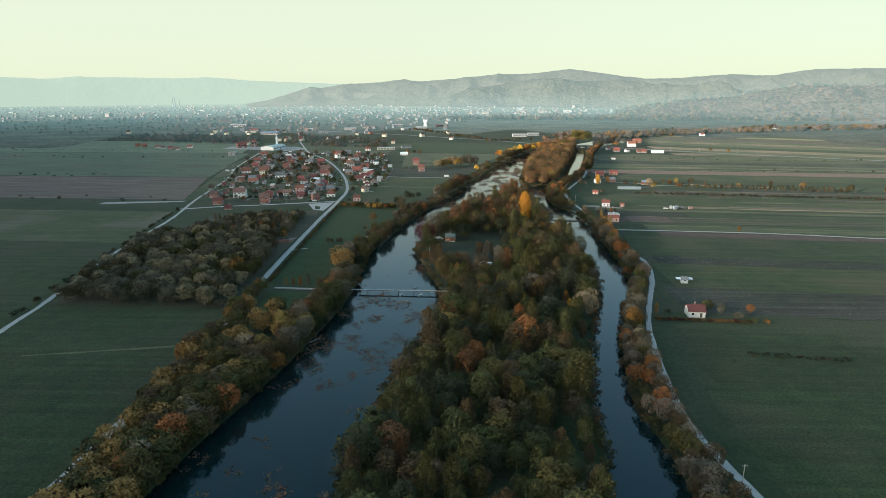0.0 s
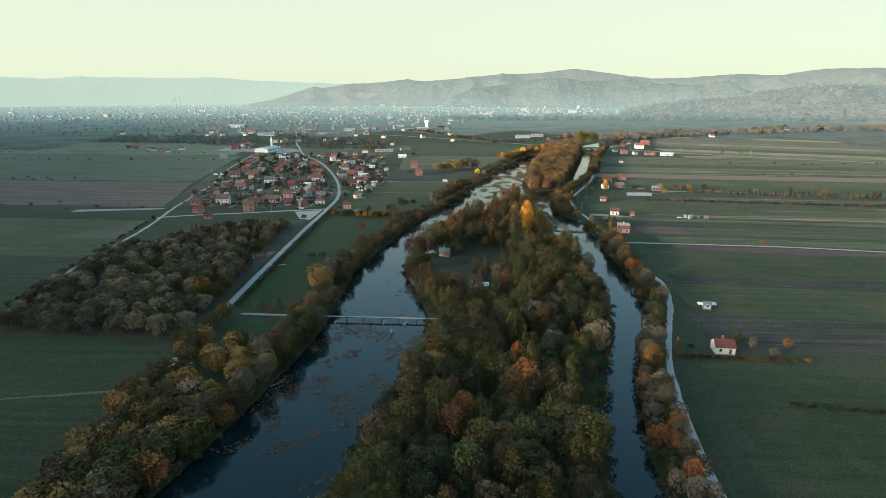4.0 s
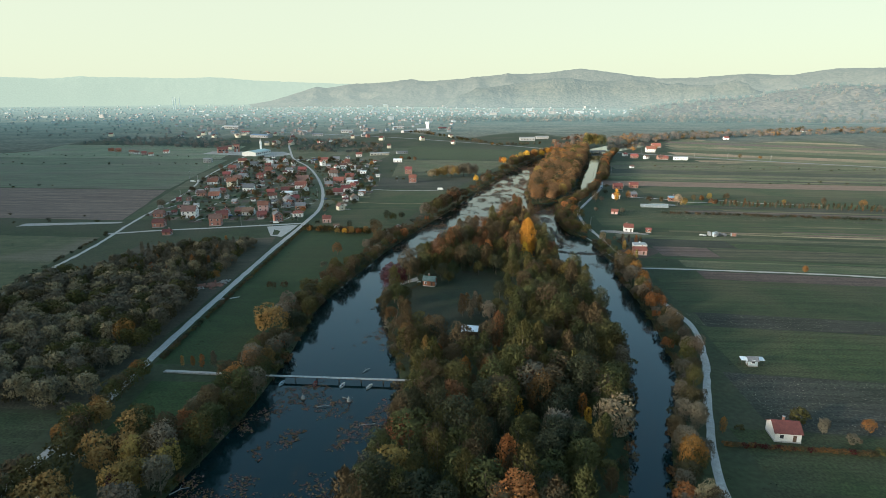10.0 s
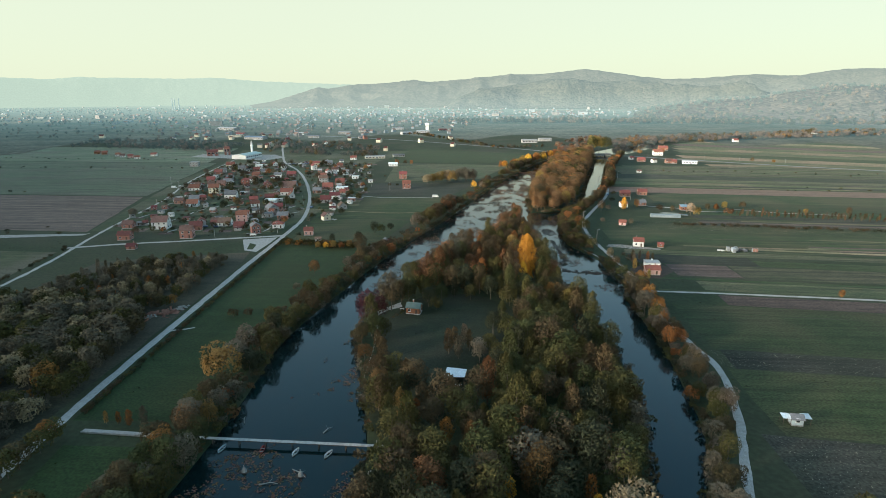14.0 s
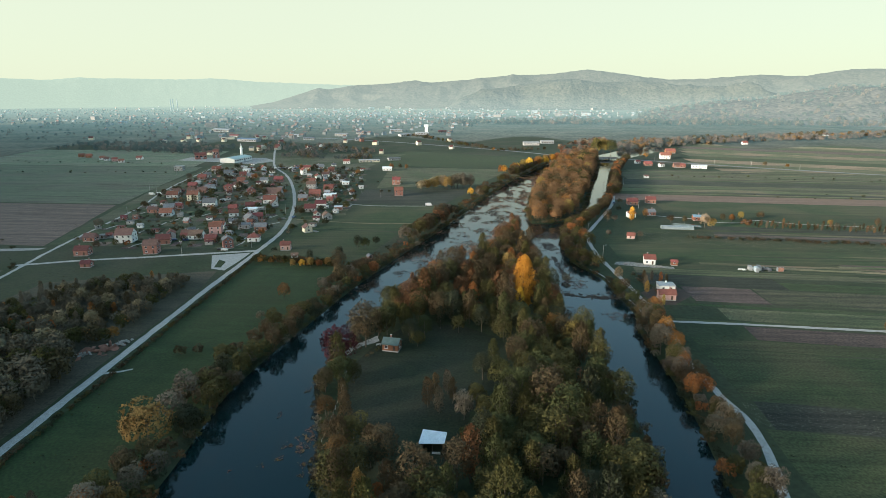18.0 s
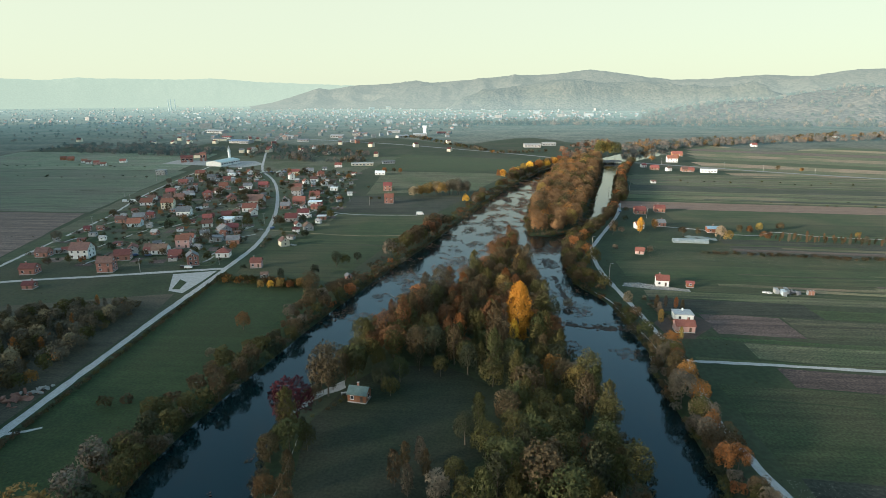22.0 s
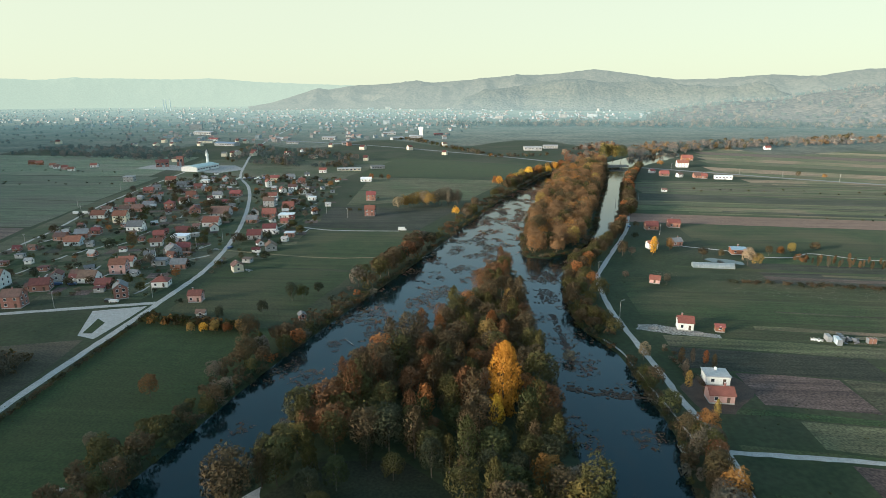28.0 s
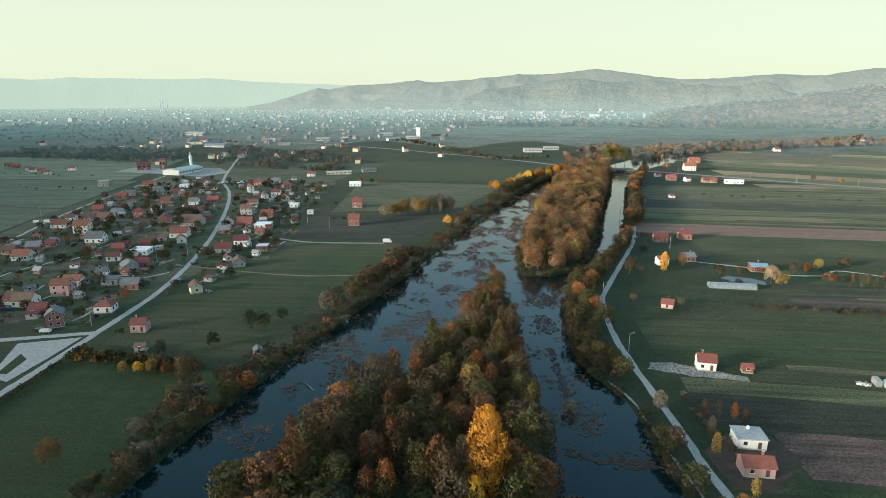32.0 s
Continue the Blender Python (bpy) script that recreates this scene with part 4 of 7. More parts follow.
# between the road and the near left bank
for x, y in scatter(10, [(-96.5, 80), (-86, 80), (-76, 180), (-72, 240), (-84, 256), (-102.5, 262), (-102, 160), (-97.5, 125)], 6.0):
    if rr.random() < 0.9 - 0.45 * (y > 200) * (x > -96):
        add_stuff("roadside_trees", "soft", x, y, pick(rr, [("yellow", 36), ("olive", 34), ("brown", 24), ("pale", 5)]), 0.85, 0, rr)
finish_stuff("roadside_trees", "yellowing trees between the road and the river", "woodland")
for x, y, k, c, s in ((-68, 326, "broad", "yellow", 1.25), (-72, 328, "broad", "olive", 0.8), (-64, 292, "broad", "orange", 0.8), (-67, 297, "slim", "orange", 0.9), (-84, 295, "slim", "orange", 0.6),
                      (-88, 296, "slim", "orange", 0.55), (-92, 296, "slim", "yellow", 0.5), (-80, 296, "slim", "grey", 0.7), (-76, 236, "broad", "yellow", 0.85), (-100, 258, "broad", "orange", 0.7),
                      (-103, 285, "broad", "orange", 0.7), (-72, 220, "broad", "maroon", 0.6), (-76, 214, "tall", "rust", 0.6)):
    tree(k, x, y, c, s, "on the meadow by the river", rr=rr)
# the wood beside the village road
for x, y in scatter(11, [(-196, 268), (-112, 262), (-112, 300), (-113, 330), (-122, 385), (-128, 470), (-150, 474), (-205, 440), (-214, 380), (-205, 310)], 6.6, lambda x, y: (np.hypot(x + 120, y - 384) < 11) | ((y > 400) & (x < -195))):
    if y > 395 and rr.random() < 0.35:
        continue
    colour = pick(rr, [("grey", 52), ("olive", 18), ("brown", 12), ("orange", 2), ("pale", 22)])
    add_stuff("roadside_wood", pick(rr, [("soft", 5), ("scrub", 1)]) if y < 345 else "mid", x, y, colour, 0.85 if y < 395 else 0.62, 0, rr)
finish_stuff("roadside_wood", "grey half-bare autumn wood beside the village road", "woodland")
for x, y in scatter(15, [(-206, 398), (-128, 392), (-126, 478), (-152, 478), (-200, 452)], 4.6):
    if rr.random() < 0.8:
        add_stuff("young_wood", pick(rr, [("slim", 2), ("scrub", 3)]), x, y, pick(rr, [("grey", 40), ("brown", 26), ("olive", 22), ("orange", 8)]), rr.uniform(0.5, 0.8), 0, rr)
finish_stuff("young_wood", "young grey and brown wood beside the road", "woodland")
# the right bank, between channel and lane
for x, y in scatter(12, np.vstack([RIGHT_BANK + (0.0, 0), (RIGHT_BANK + (10.5, 0))[::-1]]), 4.9, lambda x, y: (y < 75) | (y > 1080) | (line_distance(smooth_line(ROAD_EAST, 10), x, y) < 3.2)):
    if y < 440:
        colour, kind, size = pick(rr, [("grey", 34), ("brown", 32), ("olive", 16), ("orange", 12)]), pick(rr, [("bare", 3), ("broad", 5), ("bush", 3)]), 0.70
    elif y < 640:
        colour, kind, size = pick(rr, [("brown", 40), ("olive", 30), ("orange", 9), ("green", 14)]), pick(rr, [("bare", 2), ("broad", 4), ("bush", 3)]), 0.7
    else:
        colour, kind, size = pick(rr, [("brown", 52), ("orange", 9), ("olive", 28), ("grey", 6)]), "broad", 0.85
    if (y > 640 and line_distance(RIGHT_BANK, np.array([x]), np.array([y]))[0] < 3.5) or (440 < y < 515 and rr.random() < 0.84):
        continue
    if kind == "bush":
        size = 0.95
    if rr.random() < 0.88:
        if 230 < y < 440 and kind != "bush":
            tree(kind, x, y, colour, size, "between the channel and the lane", "right bank trees", rr=rr)
        else:
            add_stuff("right_bank_wood", ("soft" if kind == "broad" else kind) if y < 540 else ("scrub" if kind == "bush" else "mid"), x, y, colour, size, 0, rr)
for x, y, k, c, s in ((101, 400, "broad", "grey", 1.0), (105, 408, "broad", "orange", 0.95), (103, 390, "broad", "pale", 0.8), (106, 398, "broad", "orange", 0.85), (104, 416, "broad", "brown", 0.95), (107, 425, "broad", "rust", 0.7),
                      (105, 370, "broad", "brown", 0.8), (104, 346, "broad", "pale", 0.75), (101, 560, "broad", "olive", 0.9), (103, 610, "broad", "orange", 0.8), (105, 492, "bare", "pale", 0.6), (100, 473, "broad", "olive", 0.6), (100, 575, "broad", "orange", 0.8), (76, 241, "broad", "orange", 0.8), (74, 225, "broad", "pale", 0.75), (72, 212, "broad", "grey", 0.7), (70, 196, "broad", "orange", 0.75)):
    tree(k, x, y, c, s, "between the channel and the lane", "right bank trees", rr=rr)
finish_stuff("right_bank_wood", "row of copper river trees on the far bank", "woodland")
# trees that hang over the village road before the causeway
for i in range(26):
    y = 196 + i * 5.2 + rr.uniform(-1.5, 1.5)
    if 286 < y < 296 or 237 < y < 244 or y > 300 or rr.random() < 0.12:
        continue
    add_stuff("lane_trees", "soft" if y < 288 else "bush", -101.6 + rr.uniform(-1, 1.0), y, pick(rr, [("orange", 2), ("brown", 6), ("olive", 6), ("yellow", 2), ("rust", 1)]), rr.uniform(0.62, 0.95), 0, rr)
finish_stuff("lane_trees", "small autumn trees and bushes lining the village road", "woodland")
# scrub and reeds along every water's edge
for line in (LEFT_BANK, RIGHT_BANK, ISLAND, STRIP):
    fine = smooth_line(line, 2.6)
    for x, y in fine:
        if y < 95 or y > 1060 or (284 < y < 293 and x < 0) or rr.random() < 0.12:
            continue
        add_stuff("bank_scrub", "scrub", x + rr.uniform(-1.4, 1.4), y + rr.uniform(-1, 1), pick(rr, [("brown", 5), ("olive", 3), ("deep", 3), ("grey", 2), ("rust", 1)]), rr.uniform(0.45, 0.8), -0.5, rr)
finish_stuff("bank_scrub", "brown scrub and reeds along the water's edge", "scrub")


# ---- houses ----
STOREY = 2.7


def gable_mesh(w, d, h, rise, material):
    x, y = w / 2, d / 2
    vs = [(-x, -y, -0.3), (x, -y, -0.3), (x, y, -0.3), (-x, y, -0.3), (-x, -y, h), (x, -y, h), (x, y, h), (-x, y, h), (-x, 0, h + rise), (x, 0, h + rise)]
    return mesh_of("wall", vs, [(0, 1, 5, 4), (2, 3, 7, 6), (1, 2, 6, 9, 5), (3, 0, 4, 8, 7), (4, 5, 9, 8), (6, 7, 8, 9)], material)


def gable_roof(w, d, rise, material, over=0.38, thick=0.18):
    x, y = w / 2 + over, d / 2 + over
    low = -over * rise / (d / 2)
    vs = []
    for sx in (-x, x):
        for yy, z in ((-y, low), (0, rise), (y, low), (y, low + thick), (0, rise + thick), (-y, low + thick)):
            vs.append((sx, yy, z + 0.02))
    fs = [(0, 1, 4, 5), (1, 2, 3, 4), (6, 11, 10, 7), (7, 10, 9, 8), (5, 4, 10, 11), (4, 3, 9, 10), (0, 6, 7, 1), (1, 7, 8, 2), (0, 5, 11, 6), (2, 8, 9, 3)]
    return mesh_of("roof", vs, fs, material)


def hip_roof(w, d, rise, material, over=0.38, thick=0.18):
    x, y, r = w / 2 + over, d / 2 + over, max(0.3, (w - d) / 2)
    vs = [(-x, -y, 0.02), (x, -y, 0.02), (x, y, 0.02), (-x, y, 0.02), (-x, -y, thick), (x, -y, thick), (x, y, thick), (-x, y, thick), (-r, 0, rise), (r, 0, rise)]
    return mesh_of("roof", vs, [(3, 2, 1, 0), (0, 1, 5, 4), (1, 2, 6, 5), (2, 3, 7, 6), (3, 0, 4, 7), (4, 5, 9, 8), (5, 6, 9), (6, 7, 8, 9), (7, 4, 8)], material)


WALLWORD = {"white": "white-rendered", "cream": "cream-rendered", "pink": "pink-rendered", "brick": "bare red-brick", "concrete": "grey unrendered", "paleblue": "pale blue", "orangewood": "orange timber"}
ROOFWORD = {"red": "red tile roof", "darkred": "dark red roof", "brown": "brown tile roof", "grey": "grey sheet roof", "white": "white sheet roof", "blue": "blue-grey sheet roof", "concrete": "bare concrete top", "green": "green sheet roof"}


def window(parent, x, y, z, side, w=1.1, h=1.2):
    """A window in a wall: a frame, a pane set back in it and a sill. side: the way it faces, degrees about z."""
    o = part("window", box_mesh("window", w + 0.16, 0.10, h + 0.16, M_FRAME, False), parent, pose(x, y, z, 0, 0, side))
    part("pane", box_mesh("pane", w, 0.04, h, M_GLASS, False), o, pose(0, -0.045, 0))
    part("sill", box_mesh("sill", w + 0.3, 0.22, 0.06, M_FRAME, False), o, pose(0, -0.08, -h / 2 - 0.08))


def house(x, y, rot, w, d, storeys, wall, roof, shape, where="in the village", front=None):
    """A house with its gables on the long axis; front turns a gable to the road."""
    rr = random.Random(int(x * 7 + y * 13))
    w, d = w * 0.92, d * 0.92
    if front is None:
        front = rot >= 25
    h = 0.5 + STOREY * (1 if storeys < 2 else 2) + (0.5 if storeys == 1.5 else 0)
    if w < 6:
        h = 2.4
    o = empty("house" if w > 5.2 else "shed", pose(x, y, 0, 0, 0, rot + (90 if front else 0)), "%s %s with %s" % (WALLWORD[wall], "house" if w > 5.2 else "shed", ROOFWORD[roof]), "house" if w > 5.2 else "shed", "houses")
    if front:
        w, d = max(w, d), min(w, d)
    rise = d * rr.uniform(0.30, 0.40) if roof not in ("white", "blue") else d * 0.16
    if shape == "flat":
        part("wall", box_mesh("wall", w, d, h, WALL[wall]), o)
        part("roof", box_mesh("roof", w + 0.7, d + 0.7, 0.28, ROOF[roof], bevel=0.04), o, pose(0, 0, h))
    elif shape == "hip":
        part("wall", box_mesh("wall", w, d, h, WALL[wall]), o)
        part("roof", hip_roof(w, d, rise, ROOF[roof]), o, pose(0, 0, h))
    else:
        part("wall", gable_mesh(w, d, h, rise, WALL[wall]), o)
        part("roof", gable_roof(w, d, rise, ROOF[roof]), o, pose(0, 0, h))
    if w > 5.2 and shape != "flat":
        c = part("chimney", box_mesh("chimney", 0.55, 0.55, 1.7, WALL["brick"]), o, pose(rr.uniform(-0.25, 0.25) * w, d * 0.12, h + rise * 0.62))
        part("cap", box_mesh("cap", 0.75, 0.75, 0.12, ROOF["concrete"]), c, pose(0, 0, 1.7))
    part("plinth", box_mesh("plinth", w + 0.12, d + 0.12, 0.45, WALL["concrete"]), o)
    for s in range(2 if storeys >= 2 else 1):
        z = 0.5 + STOREY * s + 1.45
        k = max(1, int(w / 3.0))
        for i in range(k):
            px = (i + 0.5) / k * w - w / 2
            if s == 0 and i == k // 2 and w > 5:
                part("door", box_mesh("door", 1.0, 0.10, 2.05, M_DARKWOOD), o, pose(px, -d / 2 - 0.02, 0.45))
                continue
            window(o, px, -d / 2 - 0.02, z, 0)
        for sx, side in ((-1, -90), (1, 90)):
            if front or sx > 0:
                for py in ((-d * 0.22, d * 0.22) if d > 6 else (0,)):
                    window(o, sx * (w / 2 + 0.02), py, z, side)
    if storeys >= 1.5 and shape == "gable":
        for sx, side in ((-1, -90), (1, 90)):
            window(o, sx * (w / 2 + 0.02), 0, h + rise * 0.32, side, 0.9, 1.0)
    return o


house(-97, 545, 8, 6.8, 5.8, 1.5, "pink", "darkred", "gable")
house(-97, 595, 35, 7.2, 6.1, 1.5, "cream", "brown", "gable")
house(-126, 566, 10, 8.7, 7.4, 1, "white", "red", "hip")
house(-137, 548, 30, 8.2, 6.9, 2, "brick", "grey", "gable")
house(-154, 561, 10, 8.1, 6.9, 1, "brick", "darkred", "gable")
house(-169, 571, 5, 10.1, 8.6, 1, "white", "brown", "gable")
house(-162, 587, 12, 9.3, 7.9, 2, "pink", "red", "gable")
house(-166, 601, 12, 9.1, 7.7, 1.5, "white", "red", "gable")
house(-163, 620, 20, 6.5, 5.5, 2, "white", "grey", "gable")
house(-148, 605, 8, 8.9, 7.5, 1, "concrete", "grey", "flat")
house(-133, 599, 8, 9.3, 7.9, 1, "brick", "grey", "gable")
house(-152, 628, 40, 10.5, 8.9, 1.5, "concrete", "grey", "gable")
house(-149, 636, 20, 8.1, 6.9, 1, "brick", "red", "gable")
house(-174, 648, 20, 8.1, 6.9, 1, "white", "red", "gable")
house(-182, 666, 15, 7.6, 6.5, 1.5, "brick", "red", "gable")
house(-165, 663, 5, 10.8, 9.2, 1.5, "white", "white", "flat")
house(-171, 679, 15, 9.7, 8.3, 1.5, "brick", "darkred", "gable")
house(-213, 690, 10, 11.9, 10.1, 1.5, "white", "grey", "gable")
house(-241, 717, 10, 10.9, 9.3, 2, "cream", "red", "gable")
house(-230, 646, 10, 10.7, 9.1, 1, "paleblue", "red", "gable")
house(-238, 666, 15, 9.2, 7.9, 1.5, "brick", "grey", "gable")
house(-235, 677, 10, 6.6, 5.6, 1, "brick", "red", "gable")
house(-248, 658, 5, 8.4, 7.1, 1, "brick", "brown", "gable")
house(-164, 709, 8, 12.6, 10.7, 1.5, "white", "red", "gable")
house(-155, 693, 30, 7.5, 6.3, 1, "white", "brown", "gable")
house(-229, 769, 10, 8.6, 7.3, 2, "brick", "red", "hip")
house(-268, 731, 8, 11.6, 9.8, 1, "white", "red", "gable")
house(-200, 756, 25, 10.6, 9.0, 1.5, "brick", "darkred", "gable")
house(-173, 746, 5, 16.2, 13.8, 1, "concrete", "brown", "gable")
house(-239, 829, 10, 9.6, 8.2, 1.5, "brick", "red", "gable")
house(-295, 852, 12, 9.9, 8.4, 1, "brick", "red", "gable")
house(-296, 869, 20, 8.0, 6.8, 1.5, "concrete", "grey", "gable")
house(-307, 920, 8, 12.3, 10.5, 1.5, "cream", "red", "gable")
house(-281, 892, 12, 9.5, 8.1, 1, "concrete", "grey", "gable")
house(-258, 882, 18, 8.5, 7.2, 1, "brick", "red", "gable")
house(-242, 866, 20, 8.6, 7.3, 1, "concrete", "grey", "gable")
house(-212, 827, 10, 9.1, 7.7, 1.5, "white", "grey", "gable")
house(-199, 839, 5, 11.0, 9.4, 1, "brick", "red", "gable")
house(-269, 922, 5, 9.1, 7.7, 1, "white", "white", "flat")
house(-253, 940, 30, 8.5, 7.2, 1, "white", "red", "gable")
house(-231, 909, 25, 8.2, 7.0, 1.5, "white", "red", "gable")
house(-360, 926, 8, 11.7, 9.9, 2, "concrete", "concrete", "flat")
house(-262, 756, 20, 8.2, 7.0, 1, "concrete", "brown", "gable")
house(-277, 790, 15, 9.2, 7.8, 1, "brick", "red", "gable")
house(-252, 777, 12, 10.2, 8.6, 1, "concrete", "grey", "gable")
house(-252, 759, 10, 9.6, 8.2, 1, "brick", "brown", "gable")
house(-276, 754, 15, 7.6, 6.5, 1, "white", "brown", "gable")
house(-261, 805, 15, 8.4, 7.1, 1, "concrete", "grey", "gable")
house(-231, 798, 15, 8.2, 7.0, 1, "white", "brown", "gable")
house(-146, 750, 35, 6.7, 5.7, 1, "white", "grey", "gable")
house(-137, 722, 5, 9.2, 7.8, 1, "brick", "grey", "gable")
house(-132, 746, 8, 11.7, 10.0, 1, "brick", "red", "gable")
house(-122, 724, 35, 5.7, 4.8, 1.5, "white", "brown", "gable")
house(-112, 691, 10, 10.1, 8.6, 1.5, "white", "darkred", "gable")
house(-116, 741, 5, 12.4, 10.5, 1, "white", "white", "flat")
house(-111, 721, 5, 6.1, 5.2, 1, "brick", "red", "gable")
house(-116, 672, 8, 10.1, 8.6, 1, "concrete", "darkred", "gable")
house(-93, 678, 5, 7.2, 6.1, 1, "brick", "white", "flat")
house(-105, 652, 35, 5.5, 4.7, 1, "white", "darkred", "gable")
house(-94, 642, 25, 8.7, 7.4, 1, "concrete", "brown", "gable")
house(-147, 788, 5, 10.2, 8.7, 2, "concrete", "brown", "gable")
house(-126, 777, 10, 10.2, 8.7, 1.5, "brick", "red", "gable")
house(-158, 826, 8, 10.1, 8.6, 1.5, "white", "red", "gable")
house(-188, 899, 30, 7.7, 6.5, 2, "white", "red", "gable")
house(-160, 863, 30, 7.6, 6.5, 1.5, "white", "red", "gable")
house(-196, 943, 15, 10.5, 8.9, 1.5, "cream", "red", "gable")
house(-161, 932, 25, 8.2, 7.0, 1.5, "white", "red", "gable")
house(-156, 883, 8, 9.2, 7.8, 1, "white", "brown", "gable")
house(-182, 957, 10, 10.1, 8.6, 1, "white", "grey", "gable")
house(-38, 525, 30, 3.8, 3.2, 1, "brick", "grey", "gable")
house(-85, 525, 10, 4.2, 3.5, 1, "concrete", "brown", "gable")
house(-161, 865, 30, 7.2, 6.1, 1.5, "cream", "red", "gable")
house(-186, 896, 25, 7.0, 5.9, 2, "white", "red", "gable")
house(-137, 854, 30, 7.7, 6.6, 1.5, "white", "red", "gable")
house(-118, 822, 5, 8.0, 6.8, 1, "white", "white", "flat")
house(-160, 928, 20, 7.5, 6.4, 1, "brick", "red", "gable")
house(-170, 983, 20, 6.5, 5.6, 1.5, "white", "grey", "gable")
house(-183, 960, 15, 7.3, 6.2, 1.5, "white", "red", "gable")
house(-159, 1015, 5, 9.8, 8.3, 1.5, "white", "red", "gable")
house(-264, 1272, 25, 7.5, 6.4, 1.5, "white", "red", "gable")
house(-273, 1225, 10, 10.7, 9.1, 1, "white", "red", "gable")
house(-50, 755, 3, 8.8, 7.5, 2, "brick", "red", "gable")
house(-62, 825, 3, 9.2, 7.8, 2, "brick", "red", "gable")
house(-90, 945, 5, 12.9, 11.0, 1, "white", "white", "gable")
house(188, 728, -3, 9.1, 7.7, 1.5, "brick", "red", "gable")
house(169, 719, 0, 9.6, 8.2, 1, "brick", "darkred", "gable")
house(172, 671, 15, 7.4, 6.3, 1, "brick", "grey", "gable")
house(205, 653, -8, 9.4, 8.0, 1, "orangewood", "blue", "gable")
house(154, 662, 10, 6.7, 5.7, 1.5, "white", "red", "gable")
house(314, 1104, -5, 15.5, 12.0, 2, "white", "red", "gable")
house(349, 1192, -5, 16.5, 13.0, 1.5, "orangewood", "red", "gable")
house(256, 1039, 20, 7.3, 6.2, 1, "white", "red", "gable")
house(264, 1014, 0, 10.9, 9.3, 1, "brick", "red", "gable")
house(279, 1003, 20, 7.0, 5.9, 1.5, "white", "brown", "gable")
house(299, 999, 0, 10.6, 9.0, 1, "brick", "brown", "gable")
house(305, 996, 0, 7.4, 6.3, 1, "brick", "red", "gable")
house(229, 893, 0, 5.4, 4.6, 1, "white", "brown", "gable")
house(546, 1369, 0, 10.5, 8.9, 1.5, "white", "red", "gable")
house(832, 1611, 0, 12.8, 10.9, 1, "white", "red", "gable")
house(131, 525, -8, 6.9, 5.9, 1.5, "white", "red", "gable")
house(145, 523, -8, 3.8, 3.2, 1, "orangewood", "red", "gable")
house(136, 589, -20, 5.6, 4.8, 1, "pink", "red", "gable")
house(-213, 559, 8, 12.1, 10.3, 2, "white", "brown", "gable")
house(-180, 532, 10, 9.3, 7.9, 2, "brick", "brown", "gable")
house(-185, 556, 20, 9.6, 8.2, 1.5, "brick", "darkred", "gable")
house(-188, 572, 25, 7.1, 6.1, 1.5, "concrete", "darkred", "gable")
house(-221, 525, 8, 9.0, 7.6, 1.5, "brick", "darkred", "gable")
house(-202, 500, 5, 6.0, 5.1, 1, "brick", "darkred", "gable")
house(-169, 572, 5, 8.4, 7.2, 1, "white", "darkred", "gable")
house(-178, 575, 5, 7.1, 6.0, 1, "brick", "brown", "gable")
house(-235, 568, 5, 5.6, 4.8, 1, "concrete", "grey", "flat")
house(-239, 560, 5, 8.3, 7.0, 1, "brick", "brown", "gable")
house(-591, 1073, 20, 8.7, 7.4, 1.5, "orangewood", "red", "gable")
house(-575, 1067, 20, 8.7, 7.4, 1.5, "orangewood", "red", "gable")
house(-539, 1044, 20, 7.9, 6.7, 1, "white", "red", "gable")
house(-523, 1030, 20, 7.7, 6.6, 1, "white", "brown", "gable")
house(-506, 1022, 20, 7.7, 6.5, 1.5, "pink", "red", "gable")
house(-488, 1009, 20, 8.1, 6.9, 1, "white", "red", "gable")
house(-483, 1048, 10, 9.2, 7.8, 1, "white", "red", "gable")

# ---- the footbridge over the main channel ----
M_DECK = surf("weathered_planks", (0.34, 0.32, 0.29), (0.50, 0.47, 0.43), 1.5, 0.85, 0.02, 0.15, 0.15)
fb = empty("footbridge", pose(-59.7, 289.3, 0, 0, 0, -1.5), "narrow pale wooden footbridge on stone piers", "bridge")
for side in (-0.42, 0.42):
    part("beam", box_mesh("beam", 56.5, 0.16, 0.26, M_DARKWOOD, False), fb, pose(28, side, 0.62))
for i in range(112):
    part("plank", box_mesh("plank", 0.47, 1.25, 0.06, M_DECK, False), fb, pose(0.25 + i * 0.5, 0, 0.78))
for x in (4.5, 12.5, 20.5, 28.5, 36.5, 44.5, 52.5):
    for side in (-0.45, 0.45):
        part("post", box_mesh("post", 0.18, 0.18, 3.1, M_DARKWOOD), fb, pose(x, side, -2.6))
for x, side in ((55.5, -0.6), (55.5, 0.6), (53.5, 0.6)):
    part("gate_post", box_mesh("gate_post", 0.14, 0.14, 1.5, M_DECK), fb, pose(x, side, 0.7))
# ---- the far road bridge ----
rb = empty("road_bridge", pose(217, 1094, 0, 0, 0, 6), "low concrete road bridge with pale parapets", "bridge")
part("deck", box_mesh("deck", 46, 8.5, 0.9, ROOF["concrete"], False), rb, pose(0, 0, 1.6))
for side in (-4.2, 4.2):
    part("parapet", box_mesh("parapet", 46, 0.25, 1.0, M_STONE), rb, pose(0, side, 2.05))
for x in (-12, 0, 12):
    part("pier", box_mesh("pier", 1.2, 7.5, 4.0, WALL["concrete"], bevel=0.1), rb, pose(x, 0, -2.6))

